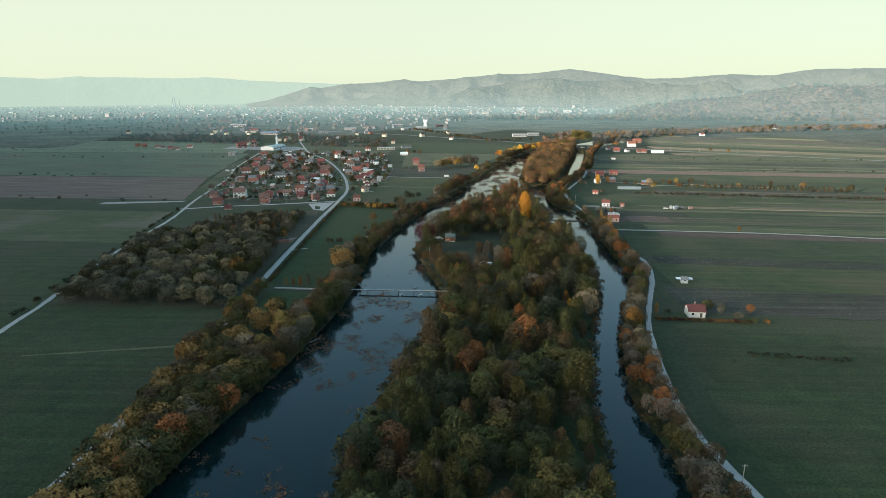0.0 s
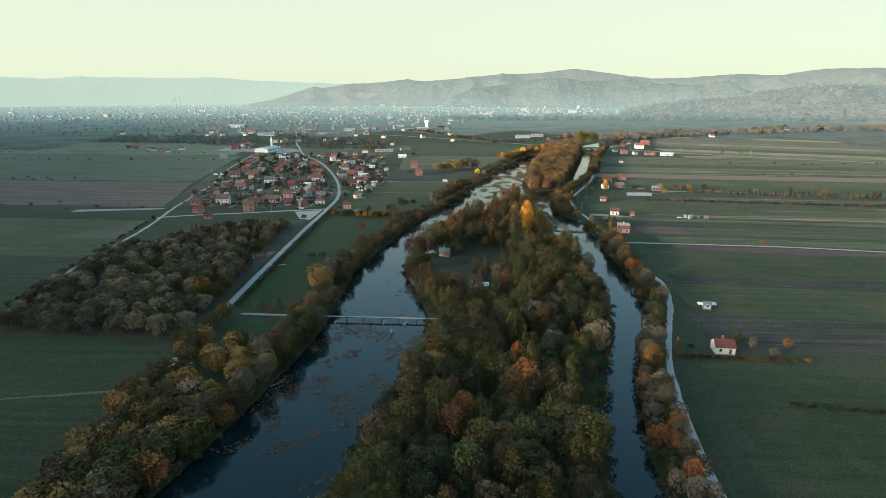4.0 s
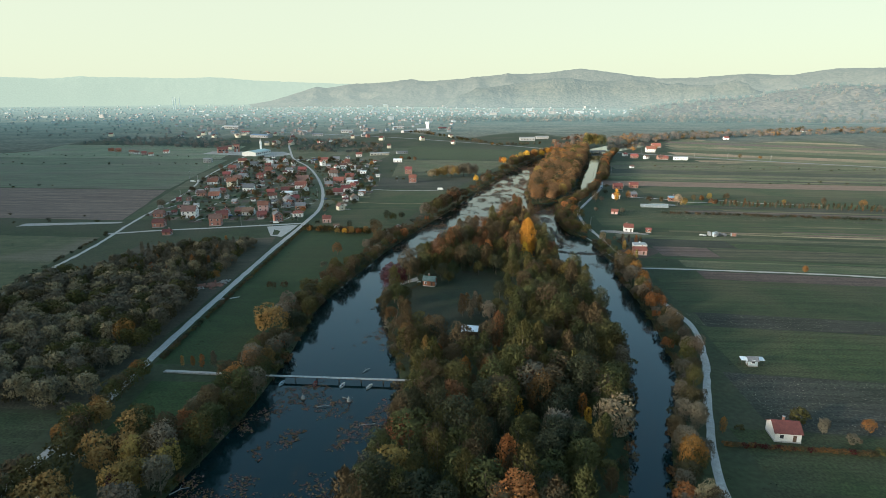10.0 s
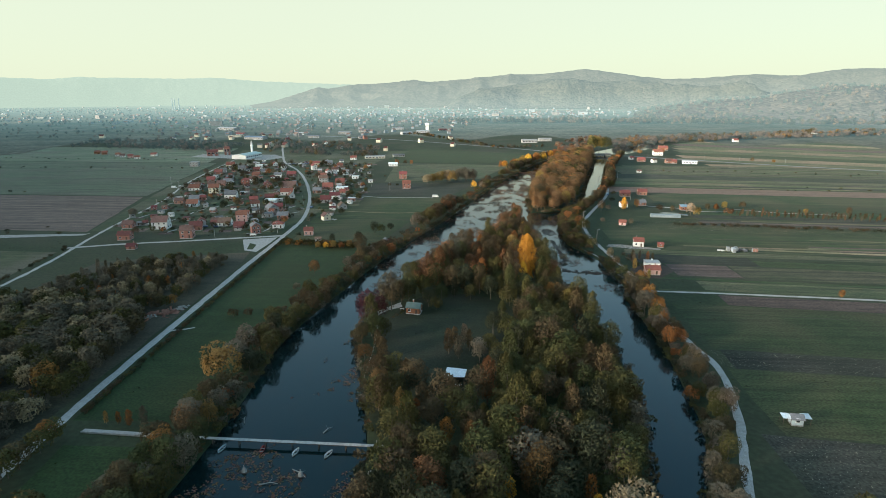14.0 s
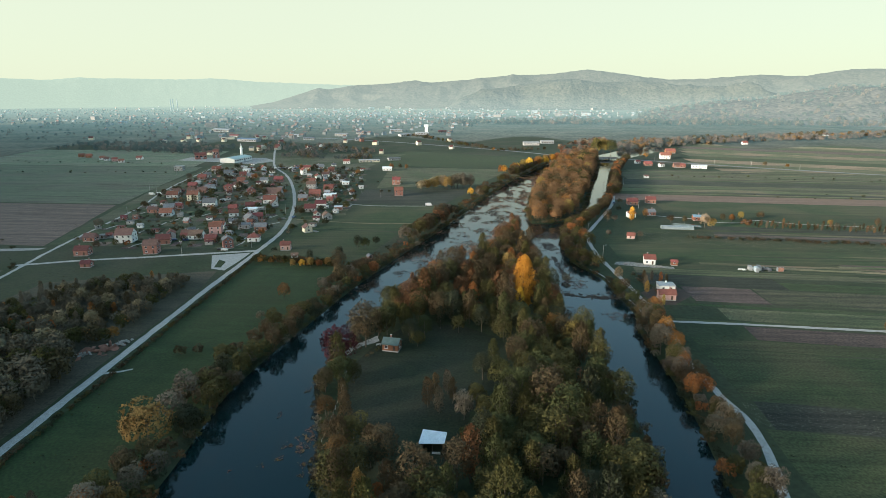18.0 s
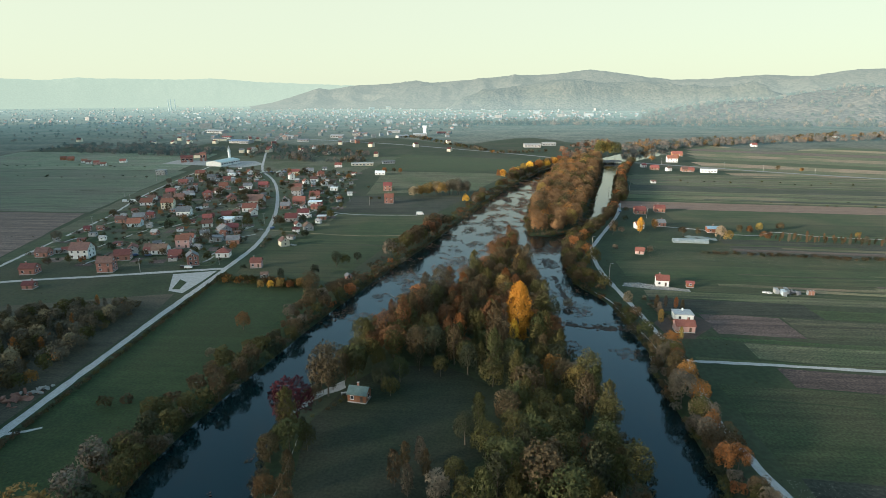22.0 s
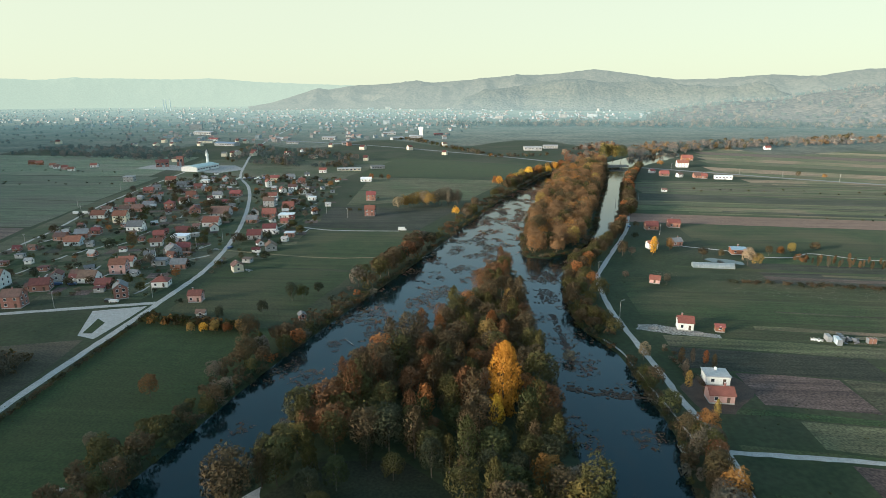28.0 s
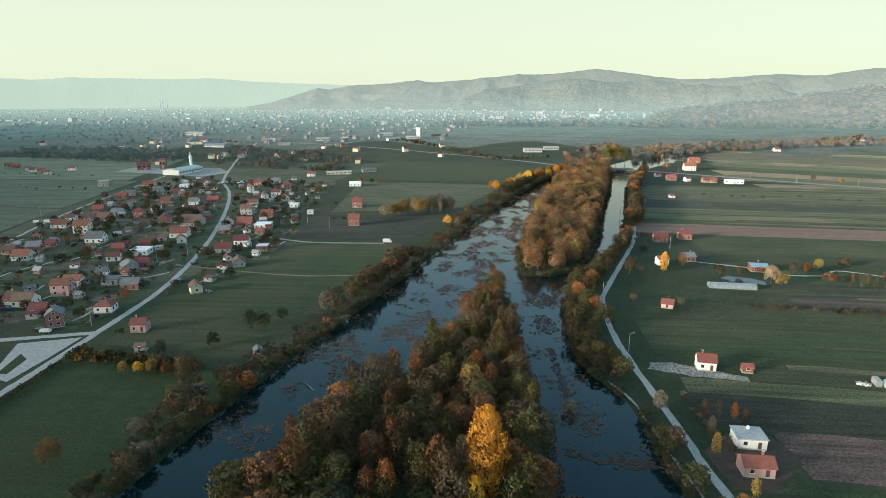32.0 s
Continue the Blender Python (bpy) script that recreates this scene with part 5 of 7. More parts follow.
# boats moored under the footbridge
def boat(x, y, rot, colour, word):
    o = empty("rowing_boat", pose(x, y, WATER_Z - 0.12, 0, 0, rot), "%s wooden rowing boat moored at the footbridge" % word, "boat", "moored boats")
    L, ring = 4.2, []
    for k in range(9):
        s = k / 8 * 2 - 1
        half = 0.68 * (1 - abs(s) ** 2.6) + 0.03
        rise = 0.5 + 0.16 * s * s
        ring.append([(s * L / 2, -half, rise), (s * L / 2, -half * 0.7, 0.05), (s * L / 2, half * 0.7, 0.05), (s * L / 2, half, rise), (s * L / 2, half * 0.88, rise), (s * L / 2, half * 0.6, 0.12), (s * L / 2, -half * 0.6, 0.12), (s * L / 2, -half * 0.88, rise)])
    vs = [p for r in ring for p in r]
    fs = [(k * 8 + j, k * 8 + (j + 1) % 8, k * 8 + 8 + (j + 1) % 8, k * 8 + 8 + j) for k in range(8) for j in range(8)]
    part("hull", mesh_of("hull", vs, fs, colour), o)
    for s in (-0.9, 0.5):
        part("bench", box_mesh("bench", 0.25, 1.1, 0.05, M_DECK), o, pose(s, 0, 0.38))
    return o


boat(-51.5, 286.5, 80, WALL["paleblue"], "pale green")
boat(-39.5, 286.5, 95, surf("boat_red", (0.28, 0.05, 0.04), (0.36, 0.08, 0.06), 2, 0.6), "dark red")
boat(-29.5, 286.0, 78, WALL["white"], "white")
boat(-19.8, 285.5, 70, WALL["white"], "white")

# white stone cones on shoals
for x, y in ((-41, 276.5), (-25, 275.5)):
    o = empty("stone_cone", pose(x, y, WATER_Z - 0.3) @ Matrix.Scale(0.8, 4), "white conical stone marker on a river shoal", "marker", "river markers")
    prof = ((1.0, 0), (0.95, 0.7), (0.75, 1.4), (0.42, 2.0), (0.16, 2.35), (0.14, 2.9))
    vs = [(math.cos(a * math.pi / 5) * r, math.sin(a * math.pi / 5) * r, z) for r, z in prof for a in range(10)] + [(0, 0, 3.0)]
    fs = [(k * 10 + a, k * 10 + (a + 1) % 10, k * 10 + 10 + (a + 1) % 10, k * 10 + 10 + a) for k in range(5) for a in range(10)] + [(50 + a, 50 + (a + 1) % 10, 60) for a in range(10)]
    part("cone", mesh_of("cone", vs, fs, M_STONE, True), o)
    part("footing", mesh_of("footing", [(math.cos(a * 0.628) * r * 2.2, math.sin(a * 0.628) * r * 1.5, z) for r, z in ((1, -0.6), (0.85, 0.42), (0.5, 0.5)) for a in range(10)] + [(0, 0, 0.5)],
                            [(k * 10 + a, k * 10 + (a + 1) % 10, k * 10 + 10 + (a + 1) % 10, k * 10 + 10 + a) for k in range(2) for a in range(10)] + [(20 + a, 20 + (a + 1) % 10, 30) for a in range(10)], M_SOIL), o)


def log(x, y, rot, length, r=0.16, z=-0.85):
    q = np.vstack([limb_quads((0, 0, 0), (length * 0.6, 0.2, 0.35), r, r * 0.8, 6), limb_quads((length * 0.6, 0.2, 0.35), (length, -0.3, 0.2), r * 0.8, r * 0.3, 6), limb_quads((length * 0.5, 0, 0.3), (length * 0.7, 1.2, 0.8), r * 0.5, r * 0.15, 5)])
    o = new("driftwood", quads_mesh("driftwood", q, [M_STONE]))
    o.matrix_basis = pose(x, y, z, 0, 0, rot)
    return tagged(o, "pale bleached driftwood log caught in the river", "driftwood", "driftwood")


for a in ((-28, 278, -35, 6), (-35, 271, 10, 5), (-24, 296, 60, 4), (-14, 262, 200, 5), (-62, 226, 40, 5), (-50, 300, 110, 4), (-9, 500, 130, 8), (2, 627, 50, 14)):
    log(*a)


def stone_heap(x, y, rot, sx, sy, sz, seed, material, label, name="stone_heap", z=0.0, category="stones"):
    """An uneven heap of broken pieces."""
    g = random.Random(seed)
    bm = bmesh.new()
    for i in range(26):
        s = g.uniform(0.25, 0.6)
        px, py = g.gauss(0, 0.4), g.gauss(0, 0.4)
        pz = max(0, 1 - (px * px + py * py)) * sz
        bmesh.ops.create_icosphere(bm, subdivisions=1, radius=1, matrix=Matrix.LocRotScale((px * sx, py * sy, pz * g.random()), Euler((g.random() * 3, g.random() * 3, 0)), (s * sx * 0.35, s * sy * 0.35, s * sz * 0.7)))
    for v in bm.verts:
        v.co += Vector((g.uniform(-1, 1), g.uniform(-1, 1), g.uniform(-1, 1))) * 0.06 * min(sx, sy)
    me = bpy.data.meshes.new(name)
    bm.to_mesh(me)
    bm.free()
    me.materials.append(material)
    o = new(name, me)
    o.matrix_basis = pose(x, y, z, 0, 0, rot)
    return tagged(o, label, category, kind="stuff")


def shoal(x, y, rot, wide, length, count, seed, label):
    """Flat stones that break the water."""
    g = np.random.RandomState(seed)
    vs, fs = [], []
    for i in range(count):
        px, py = g.normal(0, 0.24) * wide, g.uniform(-0.5, 0.5) * length
        r, up, a = g.uniform(0.35, 1.0), g.uniform(0.08, 0.26), g.uniform(0, 6.28)
        k = len(vs)
        for ring, z in ((1.0, -0.25), (0.72, up)):
            for j in range(6):
                t = a + j * math.pi / 3
                q = r * ring * g.uniform(0.8, 1.15)
                vs.append((px + math.cos(t) * q * 0.8, py + math.sin(t) * q * 1.3, z))
        fs += [(k + j, k + (j + 1) % 6, k + 6 + (j + 1) % 6, k + 6 + j) for j in range(6)] + [tuple(range(k + 6, k + 12))]
    o = new("shoal", mesh_of("shoal", vs, fs, M_SOIL))
    o.matrix_basis = pose(x, y, WATER_Z, 0, 0, rot)
    return tagged(o, label, "stones", kind="stuff")


stone_heap(-6, 276, 30, 3.0, 1.4, 0.8, 1, M_STONE, "broken pale masonry at the island's edge")
stone_heap(-8, 264, 10, 3.2, 1.6, 0.6, 2, M_STONE, "pale gravel shoal beside the island", z=-1)
stone_heap(-122, 387, 40, 11.0, 6.0, 0.9, 3, WALL["brick"], "spread heap of brick rubble beside the village road")
stone_heap(-118, 394, 40, 6.5, 3.2, 1.0, 4, M_STONE, "pale broken concrete heap beside the village road")
stone_heap(-127, 383, 30, 6.0, 2.6, 0.8, 5, M_STONE, "pale broken concrete heap beside the village road")
shoal(77, 515, 2, 3.0, 52, 150, 16, "long low gravel bar in the side channel")
shoal(76, 566, 8, 12.0, 22, 150, 17, "dark stones in the side channel's shallows")
shoal(80, 598, 12, 16.0, 18, 120, 18, "dark stones in the side channel's shallows")
shoal(86, 467, 80, 7.0, 26, 120, 19, "low stones in the side channel's shallows")
stone_heap(118, 524, 10, 4.0, 2.0, 0.5, 14, M_STONE, "low rubble heap beside a white house")
stone_heap(136, 518.5, -5, 4.5, 1.4, 0.5, 15, M_STONE, "low rubble heap beside a white house")
stone_heap(181, 515, 0, 2.6, 1.4, 0.9, 6, WALL["white"], "small pale heap of lime on a field")
stone_heap(70, 139, 0, 1.8, 1.2, 0.7, 7, M_STONE, "pale stones beside the lane")
stone_heap(67, 143, 40, 1.6, 1.0, 0.6, 8, M_STONE, "pale stones beside the lane")
stone_heap(-98, 240, 20, 3.5, 1.2, 0.7, 9, WALL["white"], "pale timber and rubble beside the village road")
stone_heap(-65, 404, 0, 2.4, 1.4, 0.6, 10, M_STONE, "pale stones under bank trees")
stone_heap(-57, 414, 0, 2.6, 1.4, 0.6, 11, M_STONE, "pale stones under bank trees")
stone_heap(-130, 640, 0, 3.5, 2.0, 0.7, 12, M_STONE, "grey scrap heap beside a house")
stone_heap(-91, 596, 0, 3.0, 1.8, 0.9, 13, M_METAL, "heap of scrap beside a cream house")

# the causeway from the village road to the footbridge
cw = empty("causeway", pose(-97, 292, 0, 0, 0, -3), "low pale stone causeway leading to the footbridge", "causeway")
part("bed", box_mesh("bed", 37, 1.7, 0.4, M_GRAVEL, bevel=0.12), cw, pose(18.5, 0, 0))
part("kerb", box_mesh("kerb", 37, 0.3, 0.6, M_STONE, bevel=0.06), cw, pose(18.5, -1.0, 0))

# the parking triangle beside the village road
field_lot = mesh_of("gravel_lot", [(-139, 528, 0.06), (-127, 500, 0.06), (-118, 497, 0.06), (-117, 516, 0.06), (-117, 536, 0.06)], [(0, 1, 2, 3, 4)], M_GRAVEL)
tagged(new("gravel_lot", field_lot), "pale gravel forecourt at the road fork", "forecourt", kind="structure")
FIELD_Z = 0.07
o = field([(-131, 519), (-127, 503), (-122, 502), (-124, 514)], "lawn", "grass island inside the gravel forecourt")
o.location.z = 0.055

# gravel yard, house pads and paths
def patch(name, pts, material, label, z=0.05):
    rr2 = random.Random(name + str(pts[0]))
    vs = []
    for (x1, y1), (x2, y2) in zip(pts, pts[1:] + pts[:1]):
        k = max(1, int(math.hypot(x2 - x1, y2 - y1) / 2.5))
        for i in range(k):
            vs.append((x1 + (x2 - x1) * i / k + rr2.uniform(-0.5, 0.5), y1 + (y2 - y1) * i / k + rr2.uniform(-0.5, 0.5), z))
    return tagged(new(name, mesh_of(name, vs, [tuple(range(len(vs)))], material)), label, "yard", kind="structure")


patch("yard", [(110, 523), (124, 518), (143, 515), (144, 519), (130, 524), (120, 529), (112, 528)], surf("rubble_ground", (0.05, 0.045, 0.035), (0.40, 0.37, 0.33), 0.9, 0.95, 0.2, 0.4), "rough pale rubble yard round a white house")
ribbon("shore", [(108.5, 431), (106, 438), (104.5, 452), (102, 470), (100, 486), (98.5, 500), (93, 512)], 0.9, M_STONE, 0.02, "pale stones along the channel's bank", "shore", 0.35)
patch("yard", [(178, 637), (184, 641), (197, 637), (196, 629), (186, 630)], M_WATER, "small still garden pond", 0.03)
patch("yard", [(112, 472), (118, 477), (132, 486), (138, 470), (124, 454), (114, 455)], M_SOIL, "dark weedy yard of two small houses", 0.048)
patch("yard", [(-345, 1020), (-290, 1000), (-270, 1040), (-300, 1080), (-420, 1080), (-420, 1040)], M_STONE, "pale gravel factory yard", 0.05)
patch("yard", [(-330, 520), (-258, 534), (-256, 540), (-330, 530)], M_STONE, "long pale strip of spread gravel", 0.05)
patch("shore", [(-12, 404), (-20, 396), (-25, 385), (-27, 384), (-23, 398), (-14, 409)], M_GRAVEL, "curved pale stone edging at the island's shore", 0.06)
for a, b in (((-109, 369), (-100, 373)), ((-160, 589), (-128, 626)), ((-250, 632), (-215, 690)), ((-172, 208), (-109, 220))):
    ribbon("path", [a, ((a[0] + b[0]) / 2 + 0.8, (a[1] + b[1]) / 2), b], 1.8, M_GRAVEL if a[0] > -165 else FIELD["grass"], 0.045, "narrow worn track", "path", 0.3)
ribbon("path", [(-128, 640), (-60, 626), (-20, 628)], 2.0, FIELD["stubble"], 0.05, "narrow worn track over the meadow", "path", 0.3)
ribbon("path", [(-110, 716), (-70, 700), (-18, 700)], 2.6, M_STONE, 0.05, "pale track past the river trees", "path", 0.3)

ramp = empty("boat_ramp", pose(101.6, 433.2, -0.55, 8, 0, 10), "pale concrete boat ramp sloping into the side channel", "ramp")
part("slab", box_mesh("slab", 1.8, 5.2, 0.25, WALL["concrete"], bevel=0.04), ramp)
for side in (-0.95, 0.95):
    part("kerb", box_mesh("kerb", 0.2, 5.2, 0.38, M_STONE, bevel=0.03), ramp, pose(side, 0, 0))

# ---- houses east of the river ----
house(109.6, 259.5, -5, 8.0, 7.4, 1, "white", "darkred", "gable")
house(126, 476.5, -3, 8.6, 7.2, 1, "white", "concrete", "flat")
house(122.3, 463, -2, 8.6, 6.0, 1, "pink", "red", "gable")
part("vent", box_mesh("vent", 0.7, 0.7, 1.0, WALL["white"], bevel=0.05), empty("roof_vent", pose(126.5, 478.5, 3.45), "small white vent stack on a flat concrete roof", "vent"))
# garden hut between two white shelters
house(122, 307.5, -6, 3.6, 3.0, 1, "paleblue", "grey", "gable")
for x in (119.2, 125.2):
    o = empty("shelter", pose(x, 308.2, 0, 0, 0, -6), "open garden shelter with a flat white roof", "shelter", "garden shelters")
    part("roof", box_mesh("roof", 2.6, 3.0, 0.14, ROOF["white"], bevel=0.03), o, pose(0, 0, 2.3, 4, 0, 0))
    for px in (-1.1, 1.1):
        for py in (-1.3, 1.3):
            part("post", box_mesh("post", 0.12, 0.12, 2.36, M_DARKWOOD), o, pose(px, py, 0))


# the shed with a white roof on the island, and the cabin
def open_shed(x, y, rot):
    o = empty("field_shed", pose(x, y, 0, 0, 0, rot), "open timber shed with a white sheet roof", "shed")
    for px in (-3.0, 0, 3.0):
        for py in (-2.2, 2.2):
            part("post", box_mesh("post", 0.18, 0.18, 3.0 if py < 0 else 3.5, M_DARKWOOD), o, pose(px, py, 0))
    part("roof", mesh_of("roof", [(-3.9, -3.0, 2.95), (3.5, -2.2, 3.0), (3.7, 2.6, 3.65), (-3.5, 3.2, 3.75), (-3.9, -3.0, 3.07), (3.5, -2.2, 3.12), (3.7, 2.6, 3.77), (-3.5, 3.2, 3.87)],
                         [(3, 2, 1, 0), (4, 5, 6, 7), (0, 1, 5, 4), (1, 2, 6, 5), (2, 3, 7, 6), (3, 0, 4, 7)], ROOF["white"]), o)
    part("back_wall", box_mesh("back_wall", 6.2, 0.12, 2.6, M_DARKWOOD), o, pose(0, 2.2, 0.1))
    part("side_wall", box_mesh("side_wall", 0.12, 4.4, 2.4, WALL["brick"]), o, pose(-3.1, 0, 0.1))
    part("bench", box_mesh("bench", 2.4, 0.5, 0.5, M_DECK, bevel=0.05), o, pose(1.2, -2.8, 0))
    return o


open_shed(15.5, 329.5, -4)
house(-6, 396, -10, 7.0, 5.4, 1, "orangewood", "green", "gable")
fe = empty("fence", pose(-17.5, 330, 0), "thin pale wire fence along the island meadow", "fence")
for i in range(14):
    part("post", box_mesh("post", 0.12, 0.12, 1.1, M_DECK), fe, pose(-0.05 * i * i / 3, i * 3.8, 0))
part("rail", quads_mesh("rail", np.vstack([limb_quads((-0.05 * i * i / 3, i * 3.8, 0.95), (-0.05 * (i + 1) ** 2 / 3, (i + 1) * 3.8, 0.95), 0.06, 0.06, 4) for i in range(13)]), [M_DECK]), fe)
bn = empty("garden_table", pose(-12, 399, 0, 0, 0, 20), "small pale timber garden table beside a cabin", "table")
part("tabletop", box_mesh("tabletop", 1.8, 0.9, 0.06, M_DECK), bn, pose(0, 0, 0.72))
for px in (-0.7, 0.7):
    part("leg", box_mesh("leg", 0.1, 0.7, 0.72, M_DECK), bn, pose(px, 0, 0))

# greenhouse tunnel
gh = empty("greenhouse", pose(178, 620.5, 0, 0, 0, -5), "long white plastic greenhouse tunnel", "greenhouse")
M_FILM = surf("greenhouse_film", (0.17, 0.20, 0.205), (0.25, 0.28, 0.285), 0.6, 0.3, 0.01)
arch = [(-2.6, 0), (-2.5, 1.2), (-1.8, 2.1), (-0.7, 2.6), (0.7, 2.6), (1.8, 2.1), (2.5, 1.2), (2.6, 0)]
for i in range(8):
    x0, x1 = -11.5 + i * 2.88, -11.5 + (i + 1) * 2.88
    vs = [(x0 + 0.03, y, z) for y, z in arch] + [(x1 - 0.03, y, z) for y, z in arch] + [(x0 + 0.03, y * 0.98, z * 0.98) for y, z in arch] + [(x1 - 0.03, y * 0.98, z * 0.98) for y, z in arch]
    fs = [(j, j + 1, j + 9, j + 8) for j in range(7)] + [(j + 17, j + 16, j + 24, j + 25) for j in range(7)]
    part("film_bay", mesh_of("film_bay", vs, fs, M_FILM), gh)
for i in range(9):
    part("hoop", quads_mesh("hoop", np.vstack([limb_quads((0, a[0] * 1.01, a[1] * 1.01), (0, b[0] * 1.01, b[1] * 1.01), 0.05, 0.05, 4) for a, b in zip(arch, arch[1:])]), [M_METAL]), gh, pose(-11.5 + i * 2.88, 0, 0))
for x in (-11.5, 11.5):
    part("end_wall", mesh_of("end_wall", [(x, y, z) for y, z in arch] + [(x * 0.995, y, z) for y, z in arch], [tuple(range(8)), tuple(range(15, 7, -1))], M_FILM), gh)

# containers, trailer, vans, cars
def box_van(x, y, rot, colour, word, L=5.2, h=2.3, name="van"):
    o = empty(name, pose(x, y, 0, 0, 0, rot), "%s parked in the open" % word, name, "parked vehicles")
    prof = [(-L / 2, 0.35), (L / 2, 0.35), (L / 2, 0.95), (L / 2 - 0.35, 1.1), (L / 2 - 1.1, h), (-L / 2, h)] if name != "container" else [(-L / 2, 0.1), (L / 2, 0.1), (L / 2, h), (-L / 2, h)]
    k = len(prof)
    vs = [(a, s * 0.92, b) for s in (-1, 1) for a, b in prof]
    part("body", mesh_of("body", vs, [tuple(range(k)), tuple(range(2 * k - 1, k - 1, -1))] + [(j, j + k, (j + 1) % k + k, (j + 1) % k) for j in range(k)], colour), o)
    if name != "container":
        for px in (-L / 2 + 0.9, L / 2 - 0.9):
            for py in (-0.85, 0.85):
                part("wheel", quads_mesh("wheel", np.vstack([limb_quads((0, -0.11, 0), (0, 0.11, 0), 0.34, 0.34, 10), limb_quads((0, -0.115, 0), (0, -0.11, 0), 0.0, 0.34, 10), limb_quads((0, 0.115, 0), (0, 0.11, 0), 0.0, 0.34, 10)]), [M_DARKWOOD]), o, pose(px, py, 0.34))
        part("windscreen", mesh_of("windscreen", [(L / 2 - 0.37, -0.8, 1.12), (L / 2 - 0.37, 0.8, 1.12), (L / 2 - 1.0, 0.8, h - 0.15), (L / 2 - 1.0, -0.8, h - 0.15), (L / 2 - 0.34, -0.8, 1.13), (L / 2 - 0.34, 0.8, 1.13), (L / 2 - 0.97, 0.8, h - 0.14), (L / 2 - 0.97, -0.8, h - 0.14)],
                                           [(0, 1, 2, 3), (7, 6, 5, 4), (0, 4, 5, 1), (2, 6, 7, 3), (1, 5, 6, 2), (3, 7, 4, 0)], M_GLASS), o)
    else:
        for px in (-L / 2 + 0.05, 0, L / 2 - 0.05):
            part("rib", box_mesh("rib", 0.12, 1.9, h, M_METAL), o, pose(px, 0, 0.12))
    return o


CARS = [WALL["white"], M_METAL, surf("car_blue", (0.05, 0.08, 0.16), (0.06, 0.10, 0.19), 3, 0.3, spec=0.5), surf("car_dark", (0.02, 0.02, 0.022), (0.03, 0.03, 0.032), 3, 0.3, spec=0.5)]
box_van(186, 516, 80, WALL["concrete"], "pale grey site container", 4.0, 2.2, "container")
box_van(188.2, 513, 80, WALL["paleblue"], "pale blue site container", 5.0, 2.4, "container")
box_van(191.2, 516.5, 80, CARS[3], "black site container", 4.6, 2.2, "container")
box_van(202, 514, 0, WALL["brick"], "rusty red site container", 3.2, 2.2, "container")
stone_heap(194.5, 515, 80, 3.0, 4.6, 2.0, 61, ROOF["grey"], "grey-green tarpaulin over a heap beside containers", "tarpaulin", 0.0, "cover")
stone_heap(181.6, 516, 0, 3.2, 1.6, 0.8, 62, M_STONE, "pale sand heap on a field", "sand_heap", 0.0, "heap")
ribbon("path", [(176, 669), (188, 664), (200, 659), (214, 646), (235, 645), (249, 655), (263, 650), (276, 643), (330, 634)], 1.6, M_GRAVEL, 0.115, "pale farm path past the shed", "path", 0.4)
box_van(-16, 702, 5, WALL["white"], "white caravan", 6.0, 2.6)
box_van(-297, 744, 10, WALL["white"], "white van")
box_van(-290, 746, 10, WALL["white"], "white van")
rr = random.Random(77)
for i in range(16):
    box_van(-243 + (i % 8) * 5 + rr.uniform(-0.5, 0.5), 948 + (i // 8) * 9 + (i % 8) * 1.5, 75 + rr.uniform(-8, 8), CARS[i % 4], ("white car", "silver car", "dark blue car", "black car")[i % 4], 4.2, 1.45, "car")
for x, y, r in ((-140, 536, 10), (-143, 537, 12), (-118, 607, 100), (-178, 560, 15), (-126, 640, 80), (-186, 560, 30), (150, 720, 70), (-152, 800, 60)):
    box_van(x + 4, y + 4, r, CARS[int(abs(x)) % 4], ("white car", "silver car", "dark blue car", "black car")[int(abs(x)) % 4], 4.2, 1.45, "car")


# poles
def pole(x, y, h=8.5, lamp=False):
    o = empty("street_lamp" if lamp else "utility_pole", pose(x, y, 0), "thin grey %s beside the lane" % ("lamp post" if lamp else "wooden utility pole"), "lamp" if lamp else "pole", "poles")
    part("post", quads_mesh("post", limb_quads((0, 0, -0.2), (0, 0, h), 0.16, 0.10, 6), [M_STONE]), o)
    if lamp:
        part("arm", quads_mesh("arm", limb_quads((0, 0, h - 0.1), (1.3, 0, h + 0.25), 0.05, 0.05, 5), [M_METAL]), o)
        part("lamp_head", box_mesh("lamp_head", 0.6, 0.25, 0.14, M_METAL), o, pose(1.4, 0, h + 0.18))
    else:
        part("crossarm", box_mesh("crossarm", 1.6, 0.12, 0.14, M_DARKWOOD), o, pose(0, 0, h - 0.6))
        for px in (-0.65, 0, 0.65):
            part("insulator", box_mesh("insulator", 0.1, 0.1, 0.2, M_FRAME), o, pose(px, 0, h - 0.46))


for x, y in ((106, 537), (108, 600)):
    pole(x, y, 8.0, True)
for x, y in ((-160, 531), (-313, 769), (-241, 756), (-289, 739), (-281, 800), (-330, 860), (-121, 548), (-146, 646), (-134, 660), (-176, 790), (-88, 760), (-66, 742), (160, 800), (190, 840), (74, 134), (360, 1030), (400, 1006), (450, 978), (170, 700), (290, 1072), (-215, 640), (-206, 690), (-300, 900), (-260, 640)):
    pole(x, y)

